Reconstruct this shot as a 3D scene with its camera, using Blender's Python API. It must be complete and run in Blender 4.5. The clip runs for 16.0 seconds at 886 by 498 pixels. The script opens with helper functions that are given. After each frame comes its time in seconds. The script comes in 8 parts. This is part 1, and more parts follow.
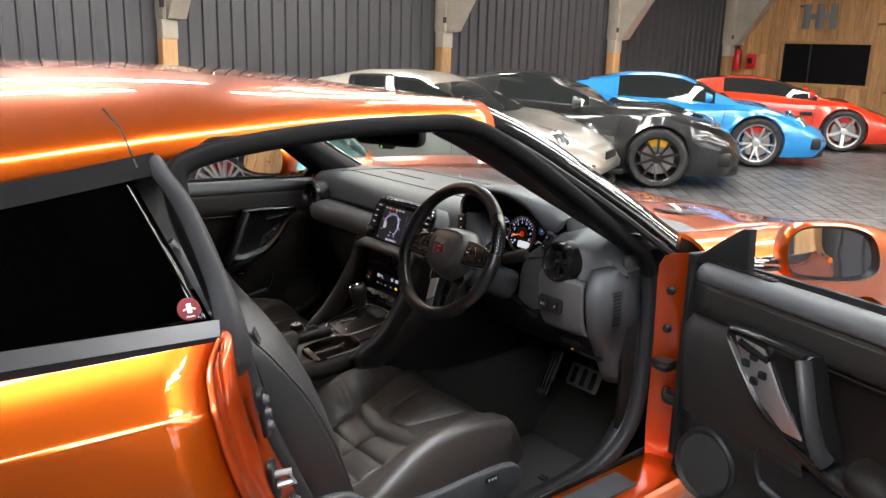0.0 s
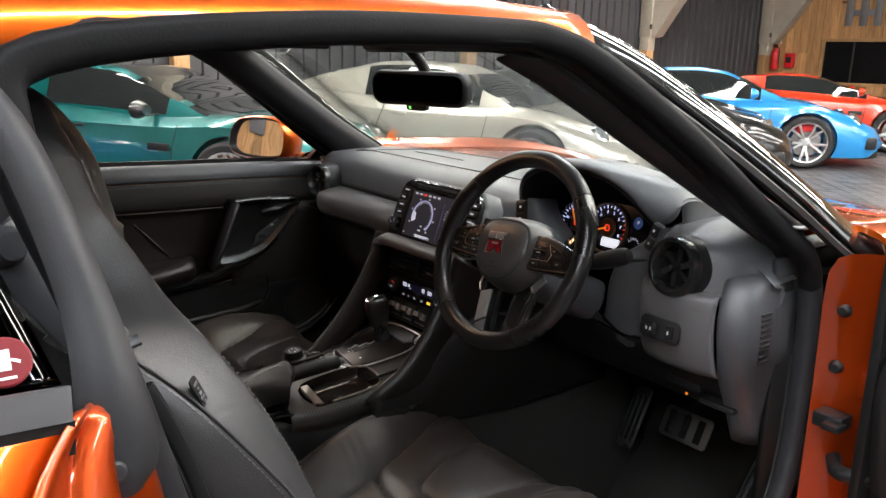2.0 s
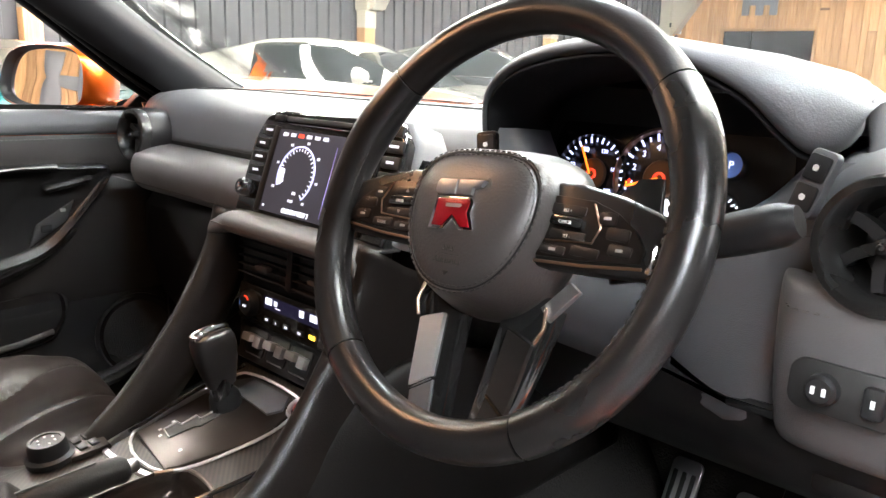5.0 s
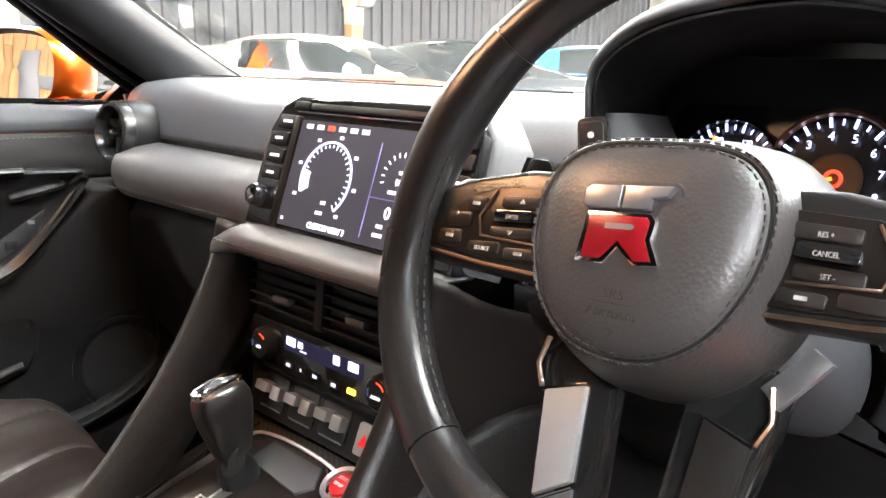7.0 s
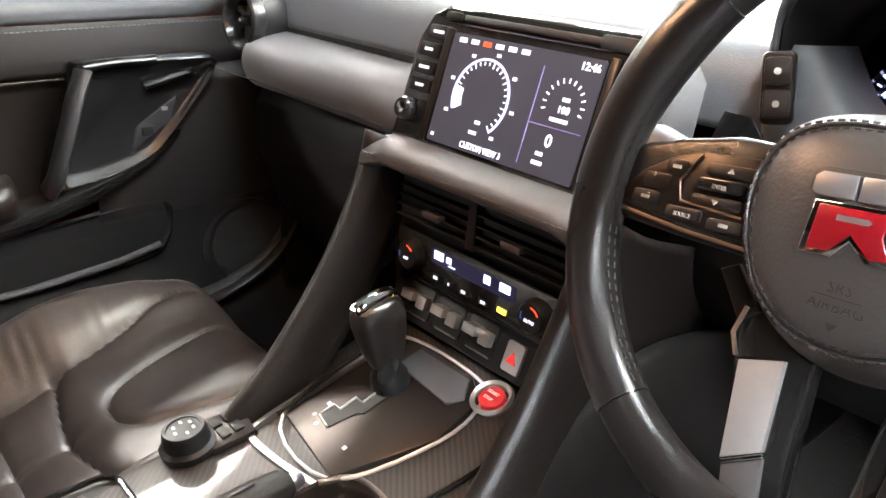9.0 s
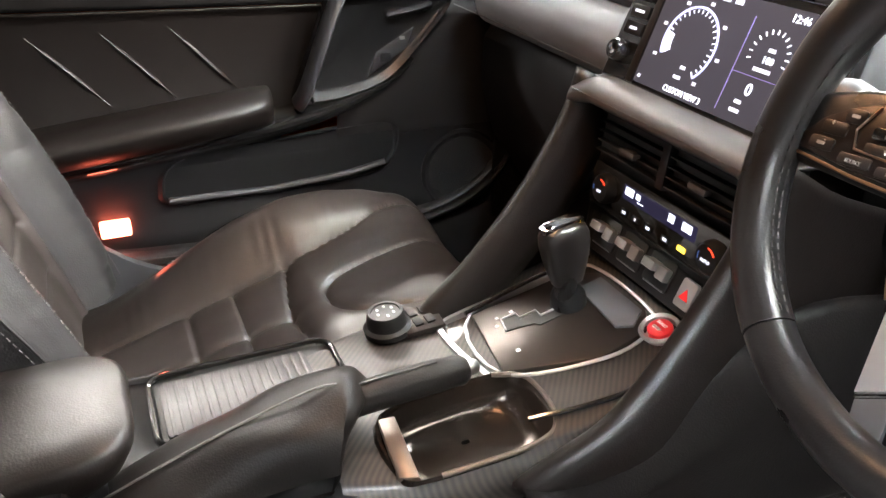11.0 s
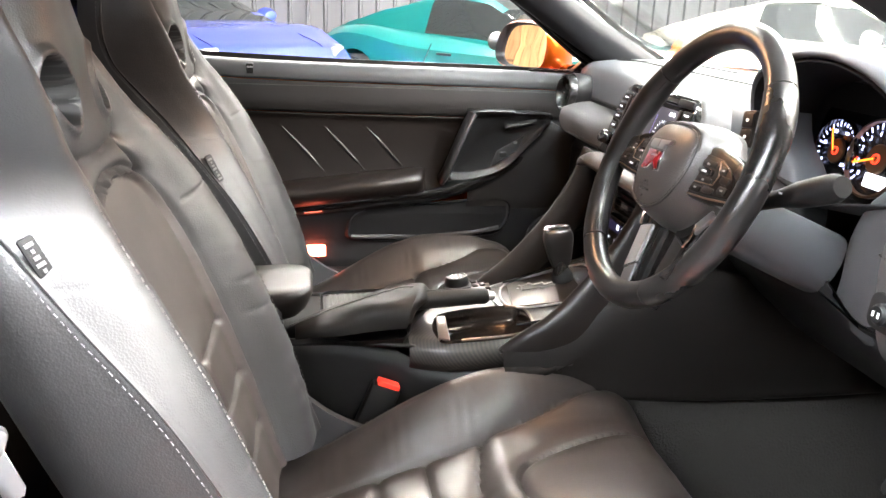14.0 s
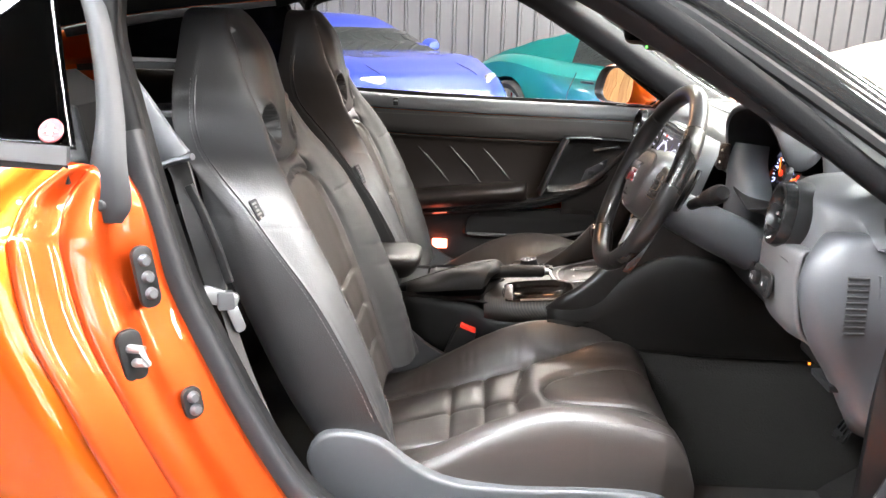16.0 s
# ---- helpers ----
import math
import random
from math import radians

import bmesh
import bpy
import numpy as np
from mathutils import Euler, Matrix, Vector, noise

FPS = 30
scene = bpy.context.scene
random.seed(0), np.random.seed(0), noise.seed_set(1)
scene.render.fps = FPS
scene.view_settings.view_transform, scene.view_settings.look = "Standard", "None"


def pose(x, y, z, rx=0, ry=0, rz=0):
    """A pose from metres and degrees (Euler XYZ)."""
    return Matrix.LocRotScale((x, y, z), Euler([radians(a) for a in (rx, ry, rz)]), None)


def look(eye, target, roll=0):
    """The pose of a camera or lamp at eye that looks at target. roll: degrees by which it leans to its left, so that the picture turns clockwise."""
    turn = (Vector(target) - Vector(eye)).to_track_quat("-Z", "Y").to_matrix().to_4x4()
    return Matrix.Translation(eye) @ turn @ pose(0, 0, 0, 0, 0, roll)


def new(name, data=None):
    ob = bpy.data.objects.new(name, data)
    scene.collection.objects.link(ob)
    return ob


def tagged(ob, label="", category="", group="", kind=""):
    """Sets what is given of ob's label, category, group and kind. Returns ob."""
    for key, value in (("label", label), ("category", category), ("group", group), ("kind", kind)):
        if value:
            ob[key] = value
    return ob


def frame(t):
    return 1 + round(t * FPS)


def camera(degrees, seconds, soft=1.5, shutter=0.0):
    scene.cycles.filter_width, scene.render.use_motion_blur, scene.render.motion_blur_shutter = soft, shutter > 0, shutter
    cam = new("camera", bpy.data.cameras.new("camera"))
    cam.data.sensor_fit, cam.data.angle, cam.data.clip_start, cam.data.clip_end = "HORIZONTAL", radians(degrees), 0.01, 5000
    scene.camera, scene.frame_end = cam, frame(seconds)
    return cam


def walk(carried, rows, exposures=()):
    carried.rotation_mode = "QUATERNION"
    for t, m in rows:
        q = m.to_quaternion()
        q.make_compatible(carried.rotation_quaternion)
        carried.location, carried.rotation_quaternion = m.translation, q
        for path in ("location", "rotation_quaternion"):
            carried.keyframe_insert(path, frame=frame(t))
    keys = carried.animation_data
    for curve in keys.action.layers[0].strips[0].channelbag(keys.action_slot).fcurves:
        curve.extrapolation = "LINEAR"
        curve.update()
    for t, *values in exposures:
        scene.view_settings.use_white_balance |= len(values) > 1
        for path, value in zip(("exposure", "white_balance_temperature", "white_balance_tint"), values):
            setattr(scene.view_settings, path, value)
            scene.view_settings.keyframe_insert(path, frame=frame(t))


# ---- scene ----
cam = camera(57.9, 16.0)
PATH = [
    (0, (1.918, -1.3, 1.412), (0.429, -0.056, 0.927), 1.7),
    (0.5, (1.827, -1.226, 1.358), (0.292, -0.033, 0.889), 1.6),
    (1, (1.674, -1.137, 1.308), (0.131, 0.046, 0.838), 1.7),
    (1.5, (1.52, -1.049, 1.275), (-0.019, 0.139, 0.805), 1.7),
    (2, (1.398, -0.951, 1.238), (-0.126, 0.256, 0.769), 1.6),
    (2.5, (1.259, -0.825, 1.198), (-0.257, 0.393, 0.73), 1.5),
    (3, (1.145, -0.697, 1.157), (-0.361, 0.534, 0.693), 1.6),
    (3.5, (1.06, -0.637, 1.128), (-0.437, 0.6, 0.651), 1.2),
    (4, (0.948, -0.577, 1.09), (-0.507, 0.711, 0.617), 1.3),
    (6.5, (0.624, -0.347, 0.985), (-0.683, 1.098, 0.531), 1.1),
    (7, (0.568, -0.35, 0.995), (-0.771, 1.061, 0.533), 0.9),
    (7.5, (0.533, -0.355, 1.014), (-0.843, 1.006, 0.51), 0.8),
    (8, (0.513, -0.367, 1.038), (-0.884, 0.939, 0.451), 0.8),
    (8.5, (0.513, -0.38, 1.052), (-0.888, 0.871, 0.367), 0.9),
    (9, (0.509, -0.389, 1.052), (-0.879, 0.806, 0.25), 0.9),
    (9.5, (0.498, -0.395, 1.042), (-0.894, 0.731, 0.151), 1.0),
    (10, (0.491, -0.415, 1.047), (-0.977, 0.58, 0.121), 1.2),
    (12.5, (0.899, -0.423, 1.07), (-0.856, 0.038, 0.227), 1.9),
    (13, (1.009, -0.434, 1.059), (-0.788, -0.023, 0.284), 2.3),
    (13.5, (1.166, -0.439, 1.084), (-0.671, -0.075, 0.383), 1.9),
    (14, (1.282, -0.435, 1.094), (-0.598, -0.112, 0.494), 1.8),
    (14.5, (1.42, -0.429, 1.095), (-0.486, -0.191, 0.539), 1.8),
    (15, (1.567, -0.413, 1.118), (-0.349, -0.293, 0.559), 1.7),
    (15.5, (1.715, -0.374, 1.13), (-0.205, -0.331, 0.572), 1.5),
    (16, (1.847, -0.313, 1.188), (-0.071, -0.385, 0.626), 1.4),
]
EXPOSURE = [(0.0, -1.1), (1.2, -1.05), (2.0, -0.95), (3.0, -0.5), (4.0, 0.05), (6.5, 1.25), (8.0, 1.25), (9.0, 1.2), (10.0, 1.1), (12.5, 1.25), (14.0, 1.3), (16.0, 0.9)]
walk(cam, [(t, look(eye, target, roll)) for t, eye, target, roll in PATH], EXPOSURE)


# ---- light ----
world = bpy.data.worlds.new("garage_night")
scene.world = world
world.use_nodes = True
world.node_tree.nodes["Background"].inputs[0].default_value = (0.6, 0.68, 0.8, 1)
world.node_tree.nodes["Background"].inputs[1].default_value = 0.01


# ---- materials ----
def surface(name, base, rough=0.5, metal=0.0, grain=0.0, grain_size=0.002, stain=0.12, stain_size=0.25, coat=0.0, spec=0.5,
            second=None, wear=0.06, glow=None, glow_power=0.0):
    """A painted or moulded surface: base colour with broad stains, fine grain in relief and uneven gloss."""
    m = bpy.data.materials.new(name)
    m.use_nodes = True
    nt = m.node_tree
    p = nt.nodes["Principled BSDF"]
    tc = nt.nodes.new("ShaderNodeTexCoord")
    n1 = nt.nodes.new("ShaderNodeTexNoise")
    n1.inputs["Scale"].default_value = 1.0 / stain_size
    n1.inputs["Detail"].default_value = 5
    nt.links.new(tc.outputs["Object"], n1.inputs["Vector"])
    mix = nt.nodes.new("ShaderNodeMix")
    mix.data_type = "RGBA"
    dark = second or tuple(c * (1 - stain) for c in base)
    lite = base if second else tuple(min(1, c * (1 + stain)) for c in base)
    mix.inputs[6].default_value = (*dark, 1)
    mix.inputs[7].default_value = (*lite, 1)
    nt.links.new(n1.outputs["Fac"], mix.inputs[0])
    nt.links.new(mix.outputs[2], p.inputs["Base Color"])
    p.inputs["Roughness"].default_value = rough
    p.inputs["Metallic"].default_value = metal
    p.inputs["Specular IOR Level"].default_value = spec
    p.inputs["Coat Weight"].default_value = coat
    p.inputs["Coat Roughness"].default_value = 0.03
    if wear:
        mr = nt.nodes.new("ShaderNodeMapRange")
        mr.inputs[3].default_value, mr.inputs[4].default_value = max(0.0, rough - wear), min(1.0, rough + wear)
        nt.links.new(n1.outputs["Fac"], mr.inputs[0])
        nt.links.new(mr.outputs[0], p.inputs["Roughness"])
    if grain:
        n2 = nt.nodes.new("ShaderNodeTexNoise")
        n2.inputs["Scale"].default_value = 1.0 / grain_size
        n2.inputs["Detail"].default_value = 3
        nt.links.new(tc.outputs["Object"], n2.inputs["Vector"])
        b = nt.nodes.new("ShaderNodeBump")
        b.inputs["Strength"].default_value = grain
        b.inputs["Distance"].default_value = grain_size * 0.5
        nt.links.new(n2.outputs["Fac"], b.inputs["Height"])
        nt.links.new(b.outputs["Normal"], p.inputs["Normal"])
    if glow:
        p.inputs["Emission Color"].default_value = (*glow, 1)
        p.inputs["Emission Strength"].default_value = glow_power
    return m


def leather(name, base, rough=0.42, cell=0.0022, strength=0.35, spec=0.65):
    """Grained leather: pebbled cells in relief, faint creases and patchy sheen."""
    m = surface(name, base, rough, grain=0.0, stain=0.14, stain_size=0.12, wear=0.035, spec=spec)
    nt = m.node_tree
    p = nt.nodes["Principled BSDF"]
    tc = nt.nodes.new("ShaderNodeTexCoord")
    v = nt.nodes.new("ShaderNodeTexVoronoi")
    v.inputs["Scale"].default_value = 1.0 / cell
    nt.links.new(tc.outputs["Object"], v.inputs["Vector"])
    n = nt.nodes.new("ShaderNodeTexNoise")
    n.inputs["Scale"].default_value = 28
    n.inputs["Detail"].default_value = 6
    nt.links.new(tc.outputs["Object"], n.inputs["Vector"])
    add = nt.nodes.new("ShaderNodeMath")
    add.operation = "MULTIPLY_ADD"
    add.inputs[1].default_value = 2.0
    nt.links.new(n.outputs["Fac"], add.inputs[0])
    nt.links.new(v.outputs["Distance"], add.inputs[2])
    b = nt.nodes.new("ShaderNodeBump")
    b.inputs["Strength"].default_value = strength
    b.inputs["Distance"].default_value = 0.0005
    nt.links.new(add.outputs[0], b.inputs["Height"])
    nt.links.new(b.outputs["Normal"], p.inputs["Normal"])
    return m


def car_paint(name, base, flake=0.35, metal=0.55, rough=0.32):
    """Metallic paint under clear coat, with sparkle from tiny flakes."""
    m = surface(name, base, rough, metal, stain=0.05, stain_size=0.6, coat=1.0, wear=0.03)
    nt = m.node_tree
    p = nt.nodes["Principled BSDF"]
    tc = nt.nodes.new("ShaderNodeTexCoord")
    v = nt.nodes.new("ShaderNodeTexVoronoi")
    v.inputs["Scale"].default_value = 1400
    nt.links.new(tc.outputs["Object"], v.inputs["Vector"])
    b = nt.nodes.new("ShaderNodeBump")
    b.inputs["Strength"].default_value = flake * 0.25
    b.inputs["Distance"].default_value = 0.0004
    nt.links.new(v.outputs["Distance"], b.inputs["Height"])
    nt.links.new(b.outputs["Normal"], p.inputs["Normal"])
    p.inputs["Coat Roughness"].default_value = 0.02
    return m


def glass(name, tint=(1, 1, 1), rough=0.0):
    m = bpy.data.materials.new(name)
    m.use_nodes = True
    nt = m.node_tree
    p = nt.nodes["Principled BSDF"]
    nt.nodes.remove(p)
    out = nt.nodes["Material Output"]
    tr = nt.nodes.new("ShaderNodeBsdfTransparent")
    tr.inputs[0].default_value = (*tint, 1)
    gl = nt.nodes.new("ShaderNodeBsdfGlossy")
    gl.inputs["Roughness"].default_value = 0.01 + rough
    lw = nt.nodes.new("ShaderNodeLayerWeight")
    lw.inputs[0].default_value = 0.5
    pw = nt.nodes.new("ShaderNodeMath")
    pw.operation = "POWER"
    pw.inputs[1].default_value = 5.0
    nt.links.new(lw.outputs["Facing"], pw.inputs[0])
    fr = nt.nodes.new("ShaderNodeMath")
    fr.operation = "MULTIPLY_ADD"
    fr.inputs[1].default_value, fr.inputs[2].default_value = 0.8, 0.03
    nt.links.new(pw.outputs[0], fr.inputs[0])
    mx = nt.nodes.new("ShaderNodeMixShader")
    nt.links.new(fr.outputs[0], mx.inputs[0])
    nt.links.new(tr.outputs[0], mx.inputs[1])
    nt.links.new(gl.outputs[0], mx.inputs[2])
    nt.links.new(mx.outputs[0], out.inputs[0])
    return m


def wood(name, base, dark, along=2, scale=9.0, rough=0.6, random_tone=0.25):
    """Sawn boards: grain streaks along one axis, knots, and a tone of its own for every board."""
    m = surface(name, base, rough, stain=0.2, second=dark, stain_size=0.5)
    nt = m.node_tree
    p = nt.nodes["Principled BSDF"]
    tc = nt.nodes.new("ShaderNodeTexCoord")
    mp = nt.nodes.new("ShaderNodeMapping")
    sc = [scale * 4] * 3
    sc[along] = scale * 0.25
    mp.inputs["Scale"].default_value = sc
    oi = nt.nodes.new("ShaderNodeObjectInfo")
    ad = nt.nodes.new("ShaderNodeVectorMath")
    ad.operation = "ADD"
    sclr = nt.nodes.new("ShaderNodeMath")
    sclr.operation = "MULTIPLY"
    sclr.inputs[1].default_value = 37.0
    nt.links.new(oi.outputs["Random"], sclr.inputs[0])
    nt.links.new(tc.outputs["Object"], ad.inputs[0])
    nt.links.new(sclr.outputs[0], ad.inputs[1])
    nt.links.new(ad.outputs[0], mp.inputs["Vector"])
    n = nt.nodes.new("ShaderNodeTexNoise")
    n.inputs["Scale"].default_value = 1.0
    n.inputs["Detail"].default_value = 8
    n.inputs["Distortion"].default_value = 1.2
    nt.links.new(mp.outputs[0], n.inputs["Vector"])
    r = nt.nodes.new("ShaderNodeValToRGB")
    r.color_ramp.elements[0].position, r.color_ramp.elements[1].position = 0.3, 0.72
    r.color_ramp.elements[0].color, r.color_ramp.elements[1].color = (*dark, 1), (*base, 1)
    nt.links.new(n.outputs["Fac"], r.inputs[0])
    hs = nt.nodes.new("ShaderNodeHueSaturation")
    mr = nt.nodes.new("ShaderNodeMapRange")
    mr.inputs[3].default_value, mr.inputs[4].default_value = 1 - random_tone, 1 + random_tone
    nt.links.new(oi.outputs["Random"], mr.inputs[0])
    nt.links.new(mr.outputs[0], hs.inputs["Value"])
    nt.links.new(r.outputs[0], hs.inputs["Color"])
    nt.links.new(hs.outputs[0], p.inputs["Base Color"])
    b = nt.nodes.new("ShaderNodeBump")
    b.inputs["Strength"].default_value = 0.3
    b.inputs["Distance"].default_value = 0.002
    nt.links.new(n.outputs["Fac"], b.inputs["Height"])
    nt.links.new(b.outputs["Normal"], p.inputs["Normal"])
    return m


def carbon(name):
    """Twill carbon weave under lacquer."""
    m = surface(name, (0.03, 0.027, 0.025), 0.48, metal=0.0, stain=0.1, coat=0.10, wear=0.04)
    nt = m.node_tree
    p = nt.nodes["Principled BSDF"]
    tc = nt.nodes.new("ShaderNodeTexCoord")
    w = nt.nodes.new("ShaderNodeTexWave")
    w.bands_direction = "DIAGONAL"
    w.inputs["Scale"].default_value = 75
    w.inputs["Distortion"].default_value = 0.0
    nt.links.new(tc.outputs["Object"], w.inputs["Vector"])
    r = nt.nodes.new("ShaderNodeValToRGB")
    r.color_ramp.elements[0].color, r.color_ramp.elements[1].color = (0.012, 0.011, 0.01, 1), (0.038, 0.031, 0.026, 1)
    nt.links.new(w.outputs["Fac"], r.inputs[0])
    nt.links.new(r.outputs[0], p.inputs["Base Color"])
    return m


ORANGE = car_paint("orange_paint", (0.69, 0.114, 0.0046), metal=0.85, rough=0.29)
# Duller jamb paint, also darkened for the shade on jamb and hinge post.
JAMB_SHADE_ORANGE = car_paint("orange_jamb_shade_paint", (0.46, 0.052, 0.003), metal=0.75, rough=0.36)
BLACK_GLOSS = surface("black_gloss_trim", (0.012, 0.012, 0.012), 0.12, coat=0.8, wear=0.03)
RUBBER = surface("black_rubber", (0.011, 0.011, 0.0115), 0.5, grain=0.2, grain_size=0.003, spec=0.25)
PILLAR = surface("grey_pillar_trim", (0.019, 0.019, 0.021), 0.5, grain=0.25, grain_size=0.0015, spec=0.35)
LEATHER = leather("black_leather", (0.0235, 0.0230, 0.0238), 0.47, spec=.65)
LEATHER_SOFT = leather("dark_brown_leather", (0.034, 0.0276, 0.0248), 0.42, 0.0018, 0.22, .8)
HIDE_BROWN = leather("brown_black_hide", (0.0085, 0.0064, 0.0056), 0.40, 0.0018, 0.25, 0.4)
DASH = leather("dash_skin", (0.074, 0.077, 0.082), 0.43, 0.0014, 0.3, 0.5)
DASH_GREY = leather("grey_pad_skin", (0.084, 0.082, 0.084), 0.41, 0.0014, 0.3, 0.5)
DOOR_GREY = leather("door_pad_skin", (0.0205, 0.0190, 0.0184), 0.42, 0.0014, 0.3, 0.4)
PLASTIC = surface("black_plastic", (0.012, 0.012, 0.0125), 0.42, grain=0.3, grain_size=0.0012, spec=0.22)
PLASTIC_GREY = surface("grey_plastic", (0.055, 0.057, 0.062), 0.45, grain=0.3, grain_size=0.0012)
SATIN = surface("satin_silver", (0.45, 0.45, 0.46), 0.3, metal=1.0, wear=0.08)
SILVER_MATT = surface("satin_silver_plastic", (0.38, 0.38, 0.39), 0.34, metal=0.85, wear=0.05)
CHROME = surface("chrome", (0.85, 0.85, 0.86), 0.08, metal=1.0, wear=0.03)
CARPET = surface("black_carpet", (0.028, 0.0265, 0.025), 0.95, grain=0.9, grain_size=0.004, spec=0.04)
HEADLINER = surface("black_headliner", (0.015, 0.015, 0.016), 0.9, grain=0.5, grain_size=0.003, spec=0.1)
SEAL_GREY = surface("dark_grey_seal", (0.018, 0.018, 0.020), 0.5, grain=0.2, grain_size=0.003, spec=0.3)
TOGGLE = surface("silver_switch_paint", (0.48, 0.48, 0.485), 0.33, metal=0.7)
CARBON = carbon("carbon_weave")
STITCH = surface("grey_thread", (0.13, 0.127, 0.127), 0.7)
STITCH_DARK = surface("dark_thread", (0.10, 0.095, 0.09), 0.7)
WHITE_INK = surface("white_print", (0.75, 0.75, 0.75), 0.5)
# The release button is no lamp; a faint glow is added to its red.
RED_GLOW = surface("red_glow_button", (0.75, 0.03, 0.02), 0.35, glow=(1.0, 0.06, 0.03), glow_power=0.25)
CLEAR = glass("clear_glass", (0.93, 0.96, 0.95))
TINTED = glass("privacy_glass", (0.05, 0.05, 0.055))
MIRROR = surface("mirror_silver", (0.92, 0.92, 0.92), 0.015, metal=1.0, wear=0.0)
DARK_MIRROR = surface("dimming_mirror", (0.10, 0.10, 0.11), 0.03, metal=1.0, wear=0.0)
BELT = surface("seat_belt_webbing", (0.05, 0.047, 0.046), 0.8, grain=0.6, grain_size=0.002)


# ---- mesh tools ----
def V(*a):
    return Vector(a)


def spline(pts, n=8, closed=False):
    """Points along a smooth curve through pts, n steps between neighbours."""
    pts = [Vector(p) for p in pts]
    k = len(pts)
    out = []
    for i in range(k if closed else k - 1):
        if closed:
            a, b, c, d = (pts[(i + j) % k] for j in (-1, 0, 1, 2))
        else:
            b, c = pts[i], pts[i + 1]
            a = pts[i - 1] if i else b * 2 - c
            d = pts[i + 2] if i + 2 < k else c * 2 - b
        for j in range(n):
            t = j / n
            out.append(0.5 * ((2 * b) + (c - a) * t + (2 * a - 5 * b + 4 * c - d) * t * t + (3 * b - a - 3 * c + d) * t ** 3))
    if not closed:
        out.append(pts[-1])
    return out


def part(name, bm, material, parent=None, label="", smooth=True, sub=0, bevel=0.0, angle=40, solid=0.0, seg=2, solid_offset=-1.0):
    """Links a bmesh as one mesh object under a thing or under a part."""
    bmesh.ops.recalc_face_normals(bm, faces=bm.faces)
    me = bpy.data.meshes.new(name)
    bm.to_mesh(me)
    bm.free()
    mats = material if isinstance(material, (list, tuple)) else [material]
    for m in mats:
        me.materials.append(m)
    if smooth:
        me.polygons.foreach_set("use_smooth", [True] * len(me.polygons))
        me.set_sharp_from_angle(angle=radians(angle))
    ob = new(name, me)
    if parent:
        ob.parent = parent
    if solid:
        s = ob.modifiers.new("thickness", "SOLIDIFY")
        s.thickness, s.offset = solid, solid_offset
    if bevel:
        b = ob.modifiers.new("edges", "BEVEL")
        b.width, b.segments, b.limit_method, b.angle_limit = bevel, seg, "ANGLE", radians(30)
        b.harden_normals = False
    if sub:
        s = ob.modifiers.new("smooth", "SUBSURF")
        s.levels = s.render_levels = sub
    if label:
        ob["label"] = label
    return ob


def thing(name, label, category, group="", at=(0, 0, 0)):
    ob = new(name)
    ob.location = at
    ob.empty_display_size = 0.1
    return tagged(ob, label, category, group)


def merge(*bms):
    out = bmesh.new()
    for b in bms:
        me = bpy.data.meshes.new("t")
        b.to_mesh(me)
        b.free()
        out.from_mesh(me)
        bpy.data.meshes.remove(me)
    return out


def grid(rows, close_u=False, close_v=False, cap=False):
    """A skin over rows of points, all of one length."""
    bm = bmesh.new()
    vs = [[bm.verts.new(p) for p in r] for r in rows]
    nr, nc = len(vs), len(vs[0])
    for i in range(nr if close_v else nr - 1):
        for j in range(nc if close_u else nc - 1):
            a, b = vs[i], vs[(i + 1) % nr]
            quad = (a[j], a[(j + 1) % nc], b[(j + 1) % nc], b[j])
            if len(set(quad)) == 4:
                try:
                    bm.faces.new(quad)
                except ValueError:
                    pass
    if cap:
        for r in (vs[0], vs[-1]):
            try:
                bm.faces.new(r)
            except ValueError:
                pass
    bmesh.ops.remove_doubles(bm, verts=bm.verts, dist=1e-6)
    return bm


def smooth_grid(rows, a=3, b=3):
    return grid([spline(r, a) for r in zip(*[spline(c, b) for c in zip(*rows)])])


def tube(path, r, n=10, closed=False, squash=None, up=None):
    """A round bar along a path; r is one radius or one for each point. squash: (across, along up) factors."""
    path = [Vector(p) for p in path]
    k = len(path)
    rows = []
    prev = None
    for i, p in enumerate(path):
        if closed:
            d = path[(i + 1) % k] - path[i - 1]
        else:
            d = path[min(i + 1, k - 1)] - path[max(i - 1, 0)]
        d.normalize()
        ref = Vector(up) if up else (prev or (Vector((0, 0, 1)) if abs(d.z) < 0.9 else Vector((1, 0, 0))))
        side = d.cross(ref).normalized()
        nor = side.cross(d).normalized()
        if not up:
            prev = nor
        rr = r[i] if isinstance(r, (list, tuple)) else r
        sa, sb = squash or (1, 1)
        rows.append([p + side * (math.cos(2 * math.pi * j / n) * rr * sa) + nor * (math.sin(2 * math.pi * j / n) * rr * sb) for j in range(n)])
    return grid(rows, close_u=True, close_v=closed, cap=not closed)


